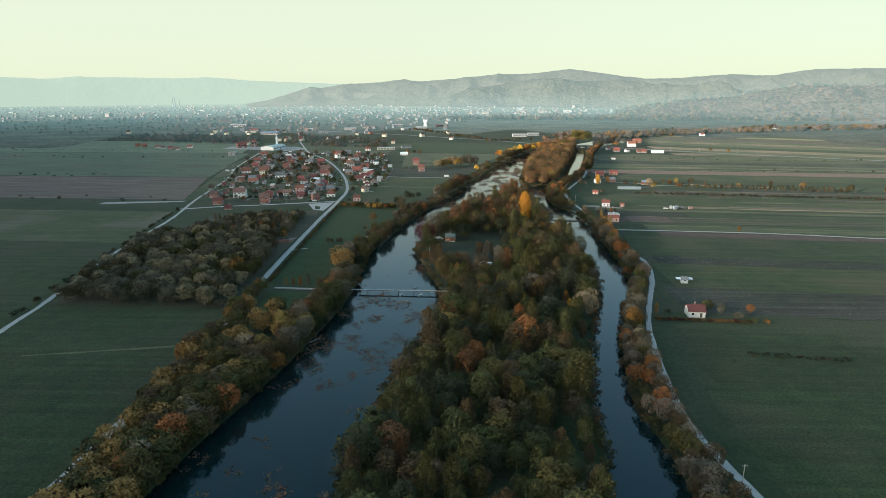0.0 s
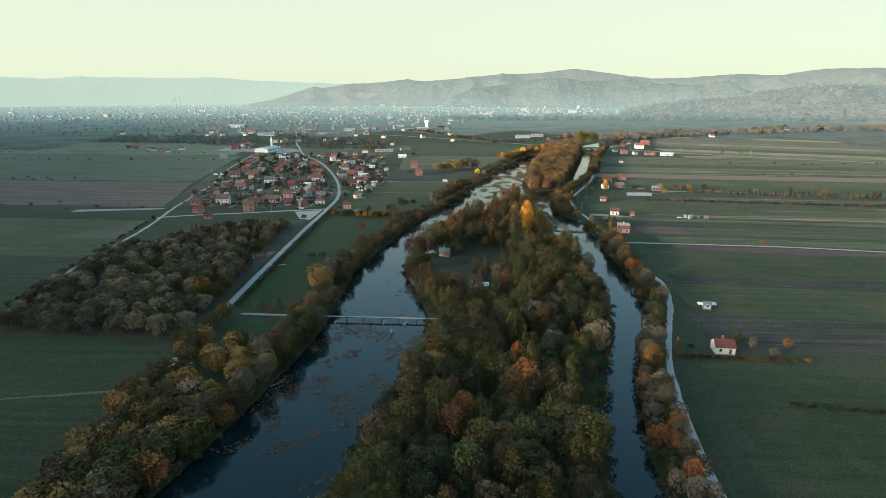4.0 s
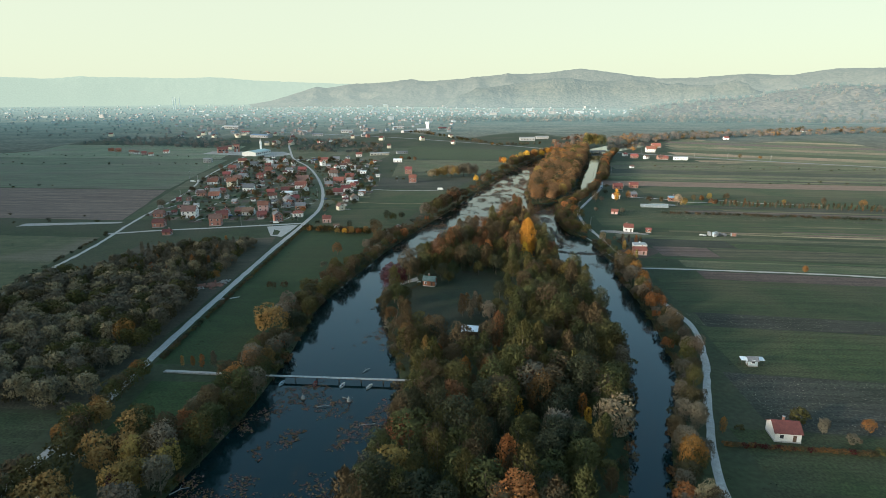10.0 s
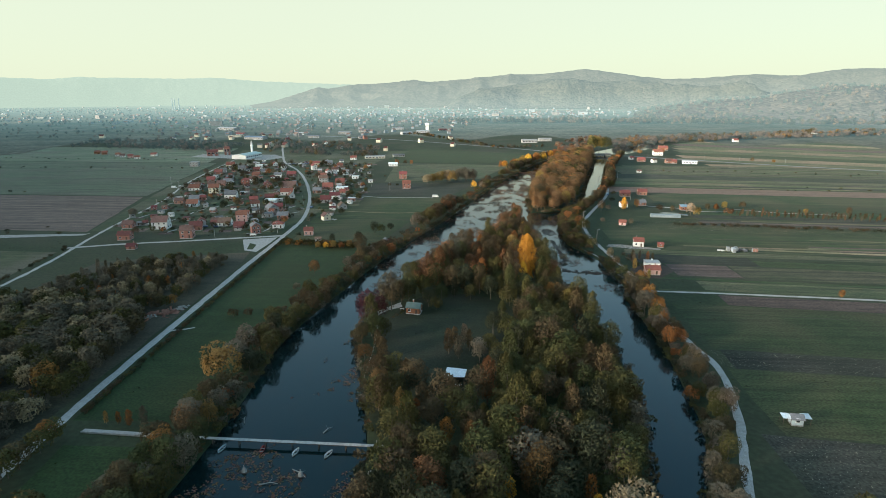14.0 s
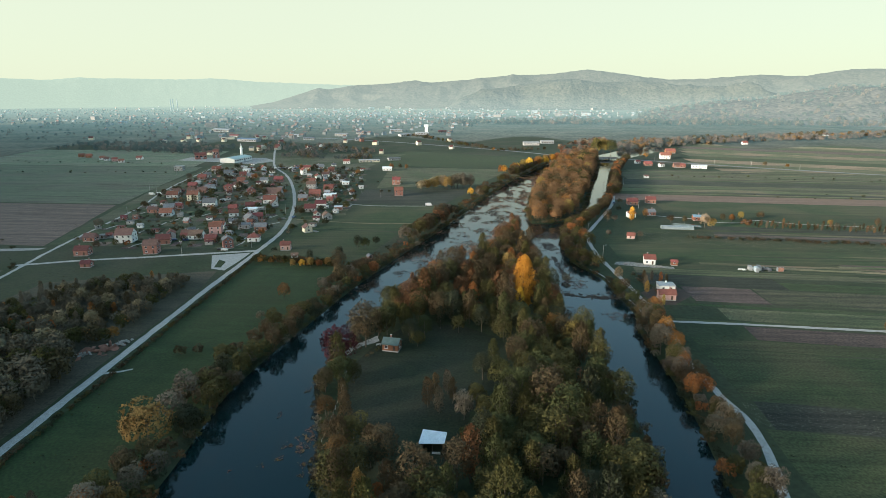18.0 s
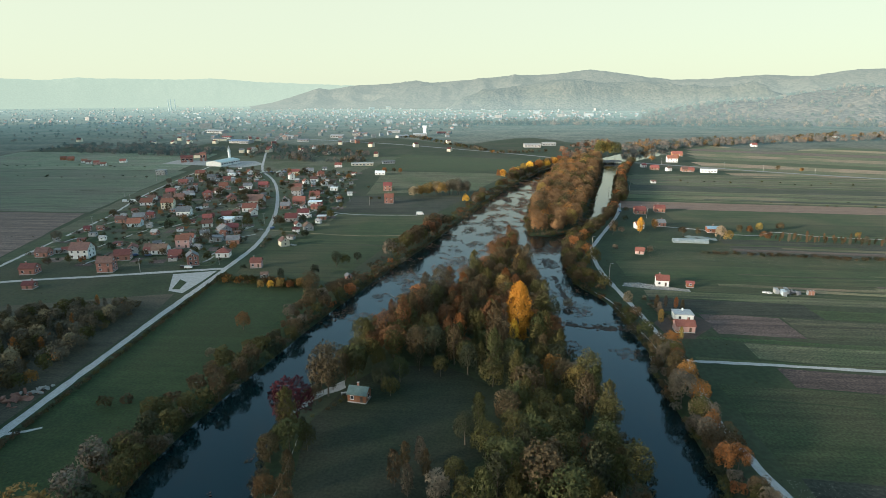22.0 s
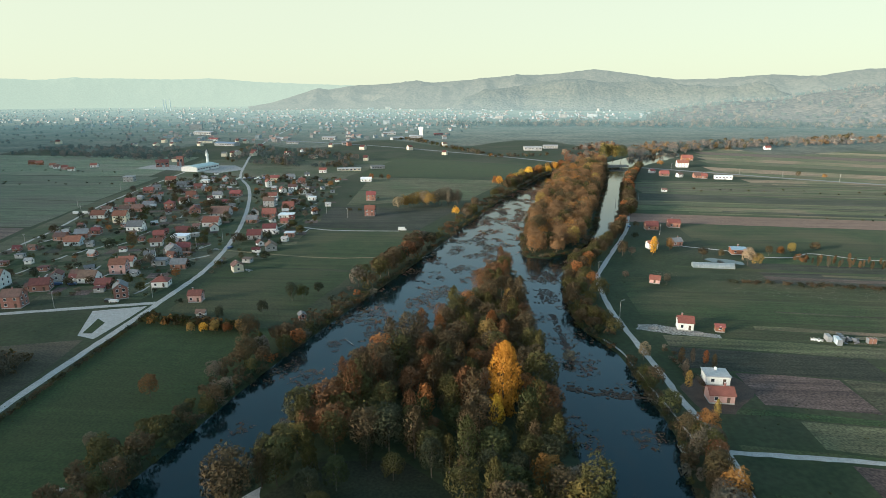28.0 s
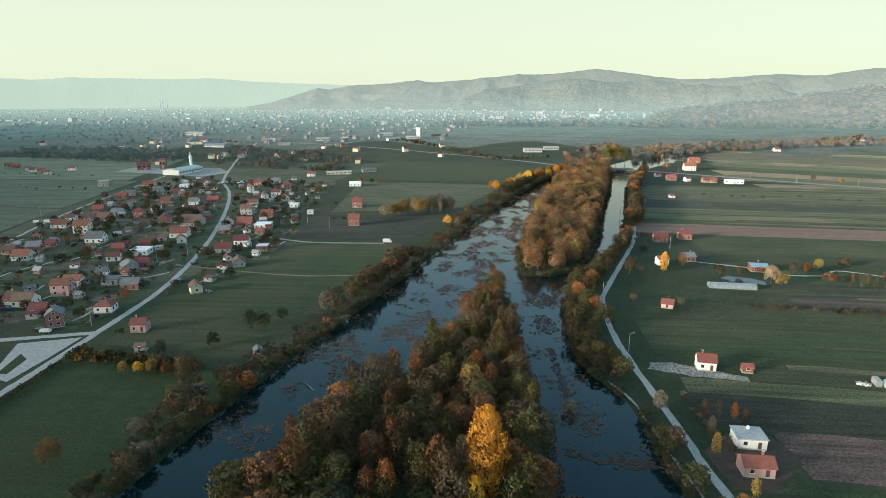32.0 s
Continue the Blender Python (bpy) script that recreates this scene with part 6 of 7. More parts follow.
# factory, tower, halls
def hall(x, y, rot, w, d, h, wall, roof, word, rise=1.5, bays=6):
    if y > 1300:
        w, d, h = w * 0.75, d * 0.75, h * 0.6
        wall, roof = "concrete", "concrete" if roof == "white" else roof
    o = empty("hall", pose(x, y, 0, 0, 0, rot), word, "hall", "halls")
    part("wall", gable_mesh(w, d, h, rise, WALL[wall]), o)
    part("roof", gable_roof(w, d, rise, ROOF[roof], 0.6, 0.25), o, pose(0, 0, h))
    for i in range(bays):
        window(o, (i + 0.5) / bays * w - w / 2, -d / 2 - 0.02, h * 0.6, 0, w / bays * 0.6, h * 0.3)
    part("gate", box_mesh("gate", w / bays * 0.7, 0.2, h * 0.42, M_METAL), o, pose(w * 0.08, -d / 2, 0))
    return o


hall(-328, 1034, 78, 44, 24, 5.5, "white", "mint", "long white factory hall with a pale green roof", 2.0, 8)
o = empty("tower", pose(-329, 1058, 0), "slim white tower with a pointed top", "tower")
part("shaft", quads_mesh("shaft", np.vstack([limb_quads((0, 0, -0.2), (0, 0, 16), 2.0, 1.7, 12), limb_quads((0, 0, 16), (0, 0, 17.2), 2.4, 2.4, 12), limb_quads((0, 0, 17.2), (0, 0, 20), 1.5, 1.4, 12)]), [WALL["white"]]), o)
part("spire", quads_mesh("spire", limb_quads((0, 0, 20), (0, 0, 24.5), 1.7, 0.05, 12), [ROOF["concrete"]]), o)
hall(-395, 1062, 30, 16, 12, 7, "brick", "red", "dull red works building beside the factory", 2.5, 3)
hall(-376, 1075, 10, 8, 6, 12, "brick", "red", "narrow red silo house beside the factory", 1.0, 2)
hall(-620, 1672, -20, 72, 30, 10, "white", "white", "big white warehouse on the plain", 2, 8)
hall(-443, 1385, -15, 60, 24, 8, "cream", "blue", "long pale warehouse on the plain", 2, 8)
hall(-140, 1545, 35, 34, 20, 7, "cream", "white", "pale factory hall on the town's edge", 2, 5)
hall(-105, 1600, 10, 40, 20, 7, "white", "white", "pale factory hall on the town's edge", 2, 5)
hall(-285, 1540, 0, 38, 20, 8, "white", "concrete", "pale factory hall on the town's edge", 2, 5)
hall(-220, 1415, 20, 22, 12, 7, "white", "grey", "white works building on the town's edge", 2, 4)
hall(-330, 1430, 5, 30, 14, 6, "white", "grey", "white works building on the town's edge", 2, 4)
hall(-380, 1520, -8, 40, 18, 6, "white", "white", "white works building on the town's edge", 2, 4)
hall(-520, 1500, -15, 30, 12, 6, "cream", "red", "pale works building on the town's edge", 2, 4)
hall(-250, 1620, 10, 46, 20, 8, "white", "grey", "white warehouse on the town's edge", 2, 5)
hall(-180, 1700, 10, 40, 16, 7, "white", "white", "white warehouse on the town's edge", 2, 5)
hall(-60, 1660, 8, 28, 14, 7, "white", "red", "white works building on the town's edge", 2, 4)
hall(130, 1330, 4, 40, 18, 8, "cream", "concrete", "pale works building behind the golden trees", 2, 5)
hall(165, 1370, 4, 34, 14, 7, "cream", "concrete", "pale works building behind the golden trees", 2, 5)
hall(325, 990, -8, 19, 6, 3.5, "white", "white", "long low white shed beside the road", 1.0, 5)
hall(-130, 1035, 15, 30, 6, 3.2, "cream", "concrete", "long low pale shed on the village edge", 1.0, 6)
hall(-97, 1060, 25, 18, 6, 3.2, "concrete", "grey", "long low grey shed on the village edge", 1.0, 5)
o = empty("water_tower", pose(-97, 1632, 0), "pale square water tower over the works", "tower")
part("shaft", box_mesh("shaft", 7.5, 7.5, 18, WALL["white"], bevel=0.2), o)
part("tank", box_mesh("tank", 10.5, 10.5, 6, WALL["white"], bevel=0.4), o, pose(0, 0, 16))
# the stacks emit the painted haze as well
M_FARSTACK = glow_far("far_stack_haze_glow", (0.10, 0.10, 0.10), (0.14, 0.14, 0.14))
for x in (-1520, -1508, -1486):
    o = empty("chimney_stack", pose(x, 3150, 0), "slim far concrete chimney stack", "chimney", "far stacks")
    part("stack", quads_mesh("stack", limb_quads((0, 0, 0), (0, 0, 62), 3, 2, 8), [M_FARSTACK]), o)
patch("pond", [(181, 631), (199, 626), (200, 633), (184, 638)], M_WATER, "dark still pond behind the greenhouse", 0.13)


# ---- far woods, hedges, orchards, gardens ----
for seed, h, w in ((71, 10.0, 9.0), (72, 12.0, 9.0), (73, 8.5, 10.0)):
    SHAPES.setdefault("far", []).append((crown_quads(seed, h, w, 0.4, 100, 1.7, 10), to_tris(trunk_quads(seed, h, w, 1.2, 0.25)[:12]), h))
# far leaves carry emission in place of haze
LEAF["mist"] = glow_far("far_tree_haze_glow", (0.060, 0.060, 0.047), (0.092, 0.087, 0.066), 0.9)
LEAF["mistbrown"] = glow_far("far_tree_rust_haze_glow", (0.112, 0.080, 0.057), (0.155, 0.110, 0.078), 0.9)
HAZE_LEAVES = [("mist", 60), ("mistbrown", 40)]
rr = random.Random(21)
WOOD = [("grey", 36), ("brown", 34), ("olive", 22), ("orange", 8)]


def belt(name, poly, spacing, mix, size, label, keep=1.0, kind="far"):
    for x, y in scatter(name, poly, spacing):
        thick = noise.noise(Vector((x / 55, y / 55, 9.1)))
        if rr.random() < keep and thick > -0.28:
            add_stuff(name, kind, x, y, pick(rr, mix), size * (0.85 + 0.5 * thick), 0, rr)
    finish_stuff(name, label, "woodland")


belt("far_wood_west", [(-720, 1180), (-400, 1120), (-400, 1230), (-520, 1330), (-740, 1290)], 11, HAZE_LEAVES, 0.75, "grey brown wood west of the factory", 0.6)
belt("village_grove", [(-330, 1110), (-200, 1060), (-128, 1062), (-150, 1190), (-240, 1300), (-390, 1340)], 10, HAZE_LEAVES + [("brown", 30)], 0.7, "brown garden trees behind the village", 0.5)
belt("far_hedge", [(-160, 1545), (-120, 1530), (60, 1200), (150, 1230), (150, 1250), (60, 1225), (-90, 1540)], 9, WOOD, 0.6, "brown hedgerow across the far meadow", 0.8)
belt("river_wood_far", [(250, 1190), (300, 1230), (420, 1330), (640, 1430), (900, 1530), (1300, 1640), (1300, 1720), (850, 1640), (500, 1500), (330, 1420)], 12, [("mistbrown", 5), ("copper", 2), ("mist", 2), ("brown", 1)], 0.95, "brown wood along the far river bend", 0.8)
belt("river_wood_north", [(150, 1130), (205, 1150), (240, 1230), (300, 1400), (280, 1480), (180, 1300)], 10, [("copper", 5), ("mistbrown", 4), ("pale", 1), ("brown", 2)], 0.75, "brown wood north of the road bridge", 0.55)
belt("plain_wood", [(-100, 2050), (800, 2000), (1500, 1950), (1900, 2200), (900, 2300), (-100, 2200)], 17, HAZE_LEAVES, 1.2, "grey wood across the far plain with painted haze glow", 0.6)
belt("town_trees", [(-1900, 1900), (-300, 1600), (0, 1750), (100, 2600), (-600, 3600), (-2600, 3400)], 40, HAZE_LEAVES, 0.65, "dark trees between the town's houses", 0.5)
belt("west_hedges", [(-1200, 1350), (-420, 1420), (-700, 1760), (-1500, 1640)], 26, HAZE_LEAVES, 0.6, "scattered hedge trees on the western plain", 0.3)
for x, y, s in ((222, 1168, 2.0), (236, 1176, 2.2), (247, 1170, 1.9), (230, 1186, 2.1)):
    tree("broad", x, y, "yellow" if s > 2.05 else "olive", s * 1.15, "beside the road bridge", rr=rr)
for i in range(22):
    t = i / 21
    tree("broad", 62 + t * 90 + rr.uniform(-6, 6), 915 + t * 160 + rr.uniform(-6, 6), pick(rr, [("yellow", 3), ("orange", 3), ("gold", 2)]), 1.05, "along the main channel", "golden bank trees", rr=rr)
for i in range(16):
    tree("broad", -30 + i * 3.4 + rr.uniform(-1, 1), 786 + i * 1.6 + rr.uniform(-6, 6), ("yellow" if i % 3 else "pale") if i < 10 else "grey", 1.15, "in a field grove", "grove trees", rr=rr)
tree("broad", 21, 757, "gold", 0.8, "on the main channel's bank", rr=rr)
# orchard rows by the far pond
for r in range(3):
    for i in range(30):
        add_stuff("orchard", "slim", 240 + i * 5.4 + rr.uniform(-1, 1), 626 - i * 1.0 + r * 6.5 + rr.uniform(-1, 1), pick(rr, [("brown", 4), ("grey", 3), ("copper", 3)]), rr.uniform(0.42, 0.62), 0, rr)
finish_stuff("orchard", "rows of small brown orchard trees", "orchard")


def hedge(name, a, b, colours, size, label, width=2.0, gap=0.0, step=2.6):
    k = int(math.hypot(b[0] - a[0], b[1] - a[1]) / step)
    for i in range(k + 1):
        if rr.random() >= gap:
            t = i / max(1, k)
            add_stuff(name, "scrub", a[0] + (b[0] - a[0]) * t + rr.uniform(-width, width) / 2, a[1] + (b[1] - a[1]) * t + rr.uniform(-width, width) / 2, rr.choice(colours), size, 0, rr)
    finish_stuff(name, label, "hedge")


hedge("field_thicket", (114, 218), (152, 213), ("deep", "brown", "deep"), 0.30, "dark thicket strip in a field", 3)
hedge("field_thicket_edge", (116, 217), (150, 212.5), ("deep", "brown", "deep"), 0.28, "dark weeds along a field thicket", 3)
hedge("garden_hedge", (90, 253.6), (131, 250.5), ("rust", "brown", "maroon"), 0.36, "clipped rust brown hedge before the bungalow", 0.5, 0.0, 0.9)
hedge("lane_hedge", (-103, 300), (-109, 520), ("brown", "deep", "olive"), 0.42, "low dark hedge beside the village road", 1.2, 0.1, 1.6)
hedge("meadow_hedge", (-107, 518), (-56, 509), ("brown", "olive", "brown", "rust", "orange"), 0.95, "brown and orange hedge at the meadow's end", 5, 0.0, 1.3)
hedge("east_hedge", (176, 592), (420, 560), ("deep", "brown"), 0.6, "long dark hedge across the fields", 4, 0.1)
hedge("lane_hedge_west", (-205, 250), (-246, 500), ("brown", "deep"), 0.5, "low brown hedge beside the gravel lane", 3, 0.5)
hedge("ditch_reeds", (120, 466), (116, 505), ("brown", "grey"), 0.4, "dry reeds along the lane", 3, 0.2)
hedge("bank_reeds", (-8, 402), (-18, 384), ("olive", "brown"), 0.3, "low reeds at the island's shore", 2, 0.3)
for a, b in (((-900, 900), (-360, 905)), ((-700, 560), (-270, 542)), ((-1000, 1010), (-420, 1000)), ((-800, 700), (-420, 705)), ((250, 905), (620, 870)), ((300, 770), (700, 735)), ((-90, 840), (40, 830))):
    k = int(math.hypot(b[0] - a[0], b[1] - a[1]) / 16)
    for i in range(k):
        t = (i + rr.random()) / k
        add_stuff("field_bushes", "scrub", a[0] + (b[0] - a[0]) * t, a[1] + (b[1] - a[1]) * t + rr.gauss(0, 9), pick(rr, [("brown", 3), ("deep", 2), ("olive", 3)]), rr.uniform(0.3, 0.6), 0, rr)
finish_stuff("field_bushes", "scattered bushes along field edges", "bushes")

# garden trees among the houses
for x, y, k, c, s in ((-152, 588, "broad", "brown", 0.5), (-128, 600, "bush", "deep", 1.2), (-186, 640, "broad", "brown", 0.7), (-195, 655, "broad", "orange", 0.55), (-182, 668, "broad", "grey", 0.6), (-140, 645, "broad", "olive", 0.65),
                      (-147, 652, "broad", "olive", 0.55), (-212, 545, "broad", "olive", 0.55), (-222, 540, "broad", "brown", 0.5), (-206, 548, "bush", "orange", 1.0), (-115, 690, "broad", "deep", 0.5), (-100, 700, "bush", "brown", 1.2),
                      (-120, 660, "bush", "brown", 1.0), (-232, 700, "broad", "brown", 0.6), (-246, 740, "broad", "brown", 0.6), (-260, 730, "bare", "grey", 0.6), (-215, 760, "broad", "brown", 0.6), (-200, 790, "broad", "grey", 0.6),
                      (-180, 740, "broad", "brown", 0.6), (-170, 760, "bare", "grey", 0.6), (-160, 720, "bush", "olive", 1.2), (-240, 800, "broad", "brown", 0.6), (-255, 840, "broad", "brown", 0.6), (-225, 850, "bare", "grey", 0.7),
                      (-280, 870, "broad", "olive", 0.6), (-290, 910, "broad", "brown", 0.6), (-250, 910, "broad", "brown", 0.7), (-200, 930, "broad", "orange", 0.7), (-190, 960, "broad", "brown", 0.7), (-160, 900, "broad", "orange", 0.55),
                      (-120, 900, "broad", "orange", 0.6), (-86, 955, "broad", "orange", 0.7), (-75, 960, "broad", "brown", 0.7), (-66, 955, "broad", "orange", 0.6), (-90, 620, "bush", "deep", 1.1), (-70, 770, "bush", "brown", 0.8),
                      (-62, 772, "bush", "olive", 0.7), (-150, 560, "bush", "brown", 0.9), (-128, 566, "bush", "olive", 0.8), (-103, 540, "bush", "deep", 0.8), (-168, 610, "bush", "brown", 1.1), (-120, 800, "bare", "grey", 0.5),
                      (150, 645, "slim", "gold", 1.5), (153, 652, "slim", "yellow", 1.3), (164, 657, "broad", "orange", 0.6), (200, 626, "broad", "pale", 0.9), (229, 648, "broad", "orange", 0.5), (238, 653, "broad", "yellow", 0.6), (258, 664, "bush", "brown", 1.4), (234, 633, "bush", "rust", 1.4), (180, 643, "bare", "brown", 0.7), (-80, 505, "broad", "yellow", 0.5), (-75, 506, "broad", "gold", 0.42), (-70, 506, "broad", "yellow", 0.5), (-65, 507, "broad", "orange", 0.5), (-60, 508, "broad", "yellow", 0.5), (-50, 494, "broad", "brown", 1.05), (-46, 481, "broad", "brown", 1.1), (-43, 488, "tall", "olive", 0.8), (-38, 497, "broad", "brown", 0.6), (-68, 452, "broad", "rust", 0.6), (130, 640, "broad", "brown", 0.7), (137, 645, "bare", "grey", 0.6), (205, 625, "bare", "yellow", 0.75),
                      (190, 640, "bare", "brown", 0.55), (222, 648, "broad", "brown", 0.55), (230, 650, "broad", "brown", 0.55), (136, 700, "broad", "brown", 0.7), (150, 690, "bush", "deep", 1.1), (160, 728, "bush", "brown", 1.1),
                      (122, 596, "bare", "grey", 0.5), (142, 588, "bare", "grey", 0.5), (118, 489, "slim", "brown", 0.72), (122.5, 490, "slim", "grey", 0.7), (127, 489, "slim", "orange", 0.66), (129, 486, "slim", "brown", 0.55),
                      (114.5, 470, "slim", "yellow", 0.85), (117.5, 452, "slim", "yellow", 0.75), (116, 478, "slim", "grey", 0.7), (110, 440, "broad", "orange", 0.75), (107, 428, "broad", "olive", 0.8), (106, 420, "broad", "yellow", 0.6),
                      (92, 260, "slim", "yellow", 0.6), (98, 262, "bush", "olive", 0.6), (118, 267, "bush", "olive", 1.2), (122, 261, "bare", "grey", 0.5), (136, 262, "broad", "orange", 0.45), (128, 256, "bush", "grey", 0.8), (138, 250, "bush", "orange", 0.6),
                      (133, 251, "bush", "olive", 0.6), (204, 425, "broad", "orange", 0.4), (290, 1120, "bush", "orange", 1.8), (330, 1130, "broad", "orange", 0.7), (420, 1010, "broad", "brown", 0.6), (445, 1000, "broad", "orange", 0.6),
                      (300, 640, "broad", "yellow", 0.5), (330, 632, "broad", "brown", 0.6), (360, 625, "broad", "yellow", 0.6), (400, 610, "broad", "brown", 0.8), (430, 600, "broad", "orange", 0.7),
                      (12, 352, "slim", "brown", 1.1), (16, 348, "slim", "grey", 1.15), (20, 355, "slim", "brown", 1.2), (14, 359, "slim", "brown", 1.0), (18, 361, "slim", "grey", 1.0), (-70, 424, "bare", "grey", 0.5), (-88, 386, "bush", "brown", 0.9), (-82, 388, "bush", "brown", 0.9),
                      (-158, 398, "tall", "orange", 0.62), (-152, 402, "tall", "orange", 0.6), (-163, 405, "tall", "yellow", 0.55), (-146, 420, "slim", "orange", 0.8), (-138, 424, "slim", "orange", 0.75), (-168, 400, "tall", "orange", 0.55),
                      (-74, 520, "broad", "deep", 0.5), (-58, 530, "broad", "deep", 0.6), (-50, 548, "broad", "deep", 0.75), (-46, 552, "broad", "olive", 0.7), (-40, 560, "broad", "deep", 0.6), (-10, 610, "bare", "grey", 0.75)):
    tree(k, x, y, c, s, "among the houses" if x < -60 else "beside the fields", "garden trees", rr=rr)

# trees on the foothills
# these crowns glow with the painted haze too
for name, count, mix in (("backdrop_foothills", 1500, HAZE_LEAVES),):
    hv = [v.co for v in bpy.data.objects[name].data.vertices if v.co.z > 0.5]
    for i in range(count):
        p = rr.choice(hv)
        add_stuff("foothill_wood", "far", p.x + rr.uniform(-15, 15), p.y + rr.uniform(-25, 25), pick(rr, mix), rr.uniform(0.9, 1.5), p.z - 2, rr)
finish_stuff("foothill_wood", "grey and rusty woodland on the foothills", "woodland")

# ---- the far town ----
# far walls and roofs emit light to look hazed
FAR_HAZE_MATS = [glow_far("far_" + k, tuple(0.72 * q for q in a), tuple(0.72 * q for q in b), 6.2 * e) for k, a, b, e in (("wall_white", (0.20, 0.20, 0.20), (0.30, 0.30, 0.30), 0.14), ("wall_cream", (0.19, 0.185, 0.17), (0.25, 0.24, 0.22), 0.12), ("wall_dull", (0.22, 0.19, 0.17), (0.28, 0.24, 0.22), 0.12), ("roof_red", (0.24, 0.15, 0.12), (0.30, 0.19, 0.15), 0.11), ("roof_brown", (0.17, 0.14, 0.12), (0.21, 0.17, 0.15), 0.11), ("roof_grey", (0.17, 0.18, 0.18), (0.22, 0.23, 0.23), 0.11), ("roof_white", (0.22, 0.23, 0.24), (0.30, 0.31, 0.32), 0.14))]


def far_houses(name, places, label, mats):
    """Many small far houses joined: walls and roofs only."""
    vs, fs, mi = [], [], []
    for x, y, w, d, h, rise, a, wm, rm in places:
        c, s, k = math.cos(a), math.sin(a), len(vs)
        X, Y = w / 2, d / 2
        for px, py, pz in ((-X, -Y, -0.2), (X, -Y, -0.2), (X, Y, -0.2), (-X, Y, -0.2), (-X, -Y, h), (X, -Y, h), (X, Y, h), (-X, Y, h), (-X, 0, h + rise), (X, 0, h + rise)):
            vs.append((x + px * c - py * s, y + px * s + py * c, pz))
        fs += [(k, k + 1, k + 5, k + 4), (k + 2, k + 3, k + 7, k + 6), (k + 1, k + 2, k + 6, k + 9, k + 5), (k + 3, k, k + 4, k + 8, k + 7), (k + 4, k + 5, k + 9, k + 8), (k + 6, k + 7, k + 8, k + 9)]
        mi += [wm] * 4 + [rm] * 2
    me = mesh_of(name, vs, fs)
    for mt in mats:
        me.materials.append(mt)
    me.polygons.foreach_set("material_index", mi)
    tagged(new(name, me), label, "town", kind="stuff")


rr = random.Random(31)
places = []
for cx, cy, sx, sy, count in ((-330, 1600, 170, 130, 34), (-420, 1950, 330, 220, 80), (-700, 2500, 600, 420, 240), (-300, 2600, 420, 500, 190), (-1500, 2900, 600, 500, 170), (-1200, 2100, 300, 120, 70),
                              (700, 2900, 500, 180, 160), (250, 2750, 300, 260, 120), (-520, 1460, 120, 70, 30), (-250, 1200, 90, 80, 20), (-190, 1330, 110, 60, 10), (-650, 3500, 900, 300, 200)):
    for i in range(count):
        x, y = rr.gauss(cx, sx), rr.gauss(cy, sy)
        if y < 1110 or (x > 40 and y < 2300):
            continue
        if rr.random() < 0.25:
            continue
        big = rr.random() < 0.05
        w = rr.uniform(20, 40) if big else rr.uniform(6.5, 9.5)
        places.append((x, y, w, rr.uniform(12, 18) if big else rr.uniform(8, 11), rr.uniform(3.6, 5.6) if not big or rr.random() < 0.7 else rr.uniform(9, 14), 1.0 if big else rr.uniform(2.2, 3.4), rr.uniform(-0.6, 0.6),
                       rr.choice((0, 0, 0, 1, 1, 2)), rr.choice((6, 5, 5)) if big else rr.choice((3, 3, 3, 4, 5))))
far_houses("far_town", [p for p in places if p[1] < 1450], "pale houses with dark red roofs on the town's edge", [WALL["cream"], WALL["cream"], WALL["brick"], ROOF["darkred"], ROOF["brown"], ROOF["grey"], ROOF["concrete"]])
far_houses("backdrop_town", [p for p in places if p[1] >= 1450], "pale houses of the far town with painted haze glow", FAR_HAZE_MATS)
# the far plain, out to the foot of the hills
# the plain's haze is emission that grows northward
M_PLAIN = glow_far("far_plain_haze_glow", (0.085, 0.082, 0.056), (0.165, 0.136, 0.096))
pv, pf = [], []
for i in range(61):
    a = radians(-58 + i * 2.1)
    for r in (1800, 2000, 2400, 3200, 4650):
        pv.append((HX + (r + 60 * math.sin(i * 1.7)) * math.sin(a), HY + (r + 60 * math.sin(i * 1.7)) * math.cos(a), 0.07))
for i in range(60):
    for j in range(4):
        pf.append((i * 5 + j, i * 5 + 5 + j, i * 5 + 6 + j, i * 5 + 1 + j))
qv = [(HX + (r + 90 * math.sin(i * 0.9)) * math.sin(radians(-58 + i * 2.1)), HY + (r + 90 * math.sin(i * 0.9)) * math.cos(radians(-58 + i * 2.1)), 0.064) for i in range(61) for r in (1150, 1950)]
tagged(new("backdrop_plain_near", mesh_of("backdrop_plain_near", qv, [(2 * i, 2 * i + 2, 2 * i + 3, 2 * i + 1) for i in range(60)], M_PLAIN)), "far meadows before the town with painted haze glow", "plain", kind="structure")
tagged(new("backdrop_plain", mesh_of("backdrop_plain", pv, pf, M_PLAIN)), "far plain before the hills with painted haze glow", "plain", kind="structure")

# ---- weeds and stones in the river ----
g = np.random.RandomState(3)
px, py = g.uniform(-90, 150, 110000), g.uniform(90, 960, 110000)
depth = water_depth(px, py)
side = px > np.interp(py, [0, 300, 630, 700, 960], [10, 40, 58, 95, 160])
chance = np.where(side, np.interp(py, [300, 425, 440, 470, 500, 620, 640, 700], [0, 0.0, 0.16, 0.10, 0.20, 0.26, 0.06, 0.0]),
                  np.interp(py, [90, 200, 225, 282, 286, 300, 430, 480, 560, 640, 720, 880, 935, 950], [0.04, 0.14, 0.50, 0.56, 0.08, 0.03, 0.04, 0.24, 0.36, 0.42, 0.52, 0.50, 0.25, 0.0]))
keep = (depth > 1.5)
px, py, chance = px[keep], py[keep], chance[keep]
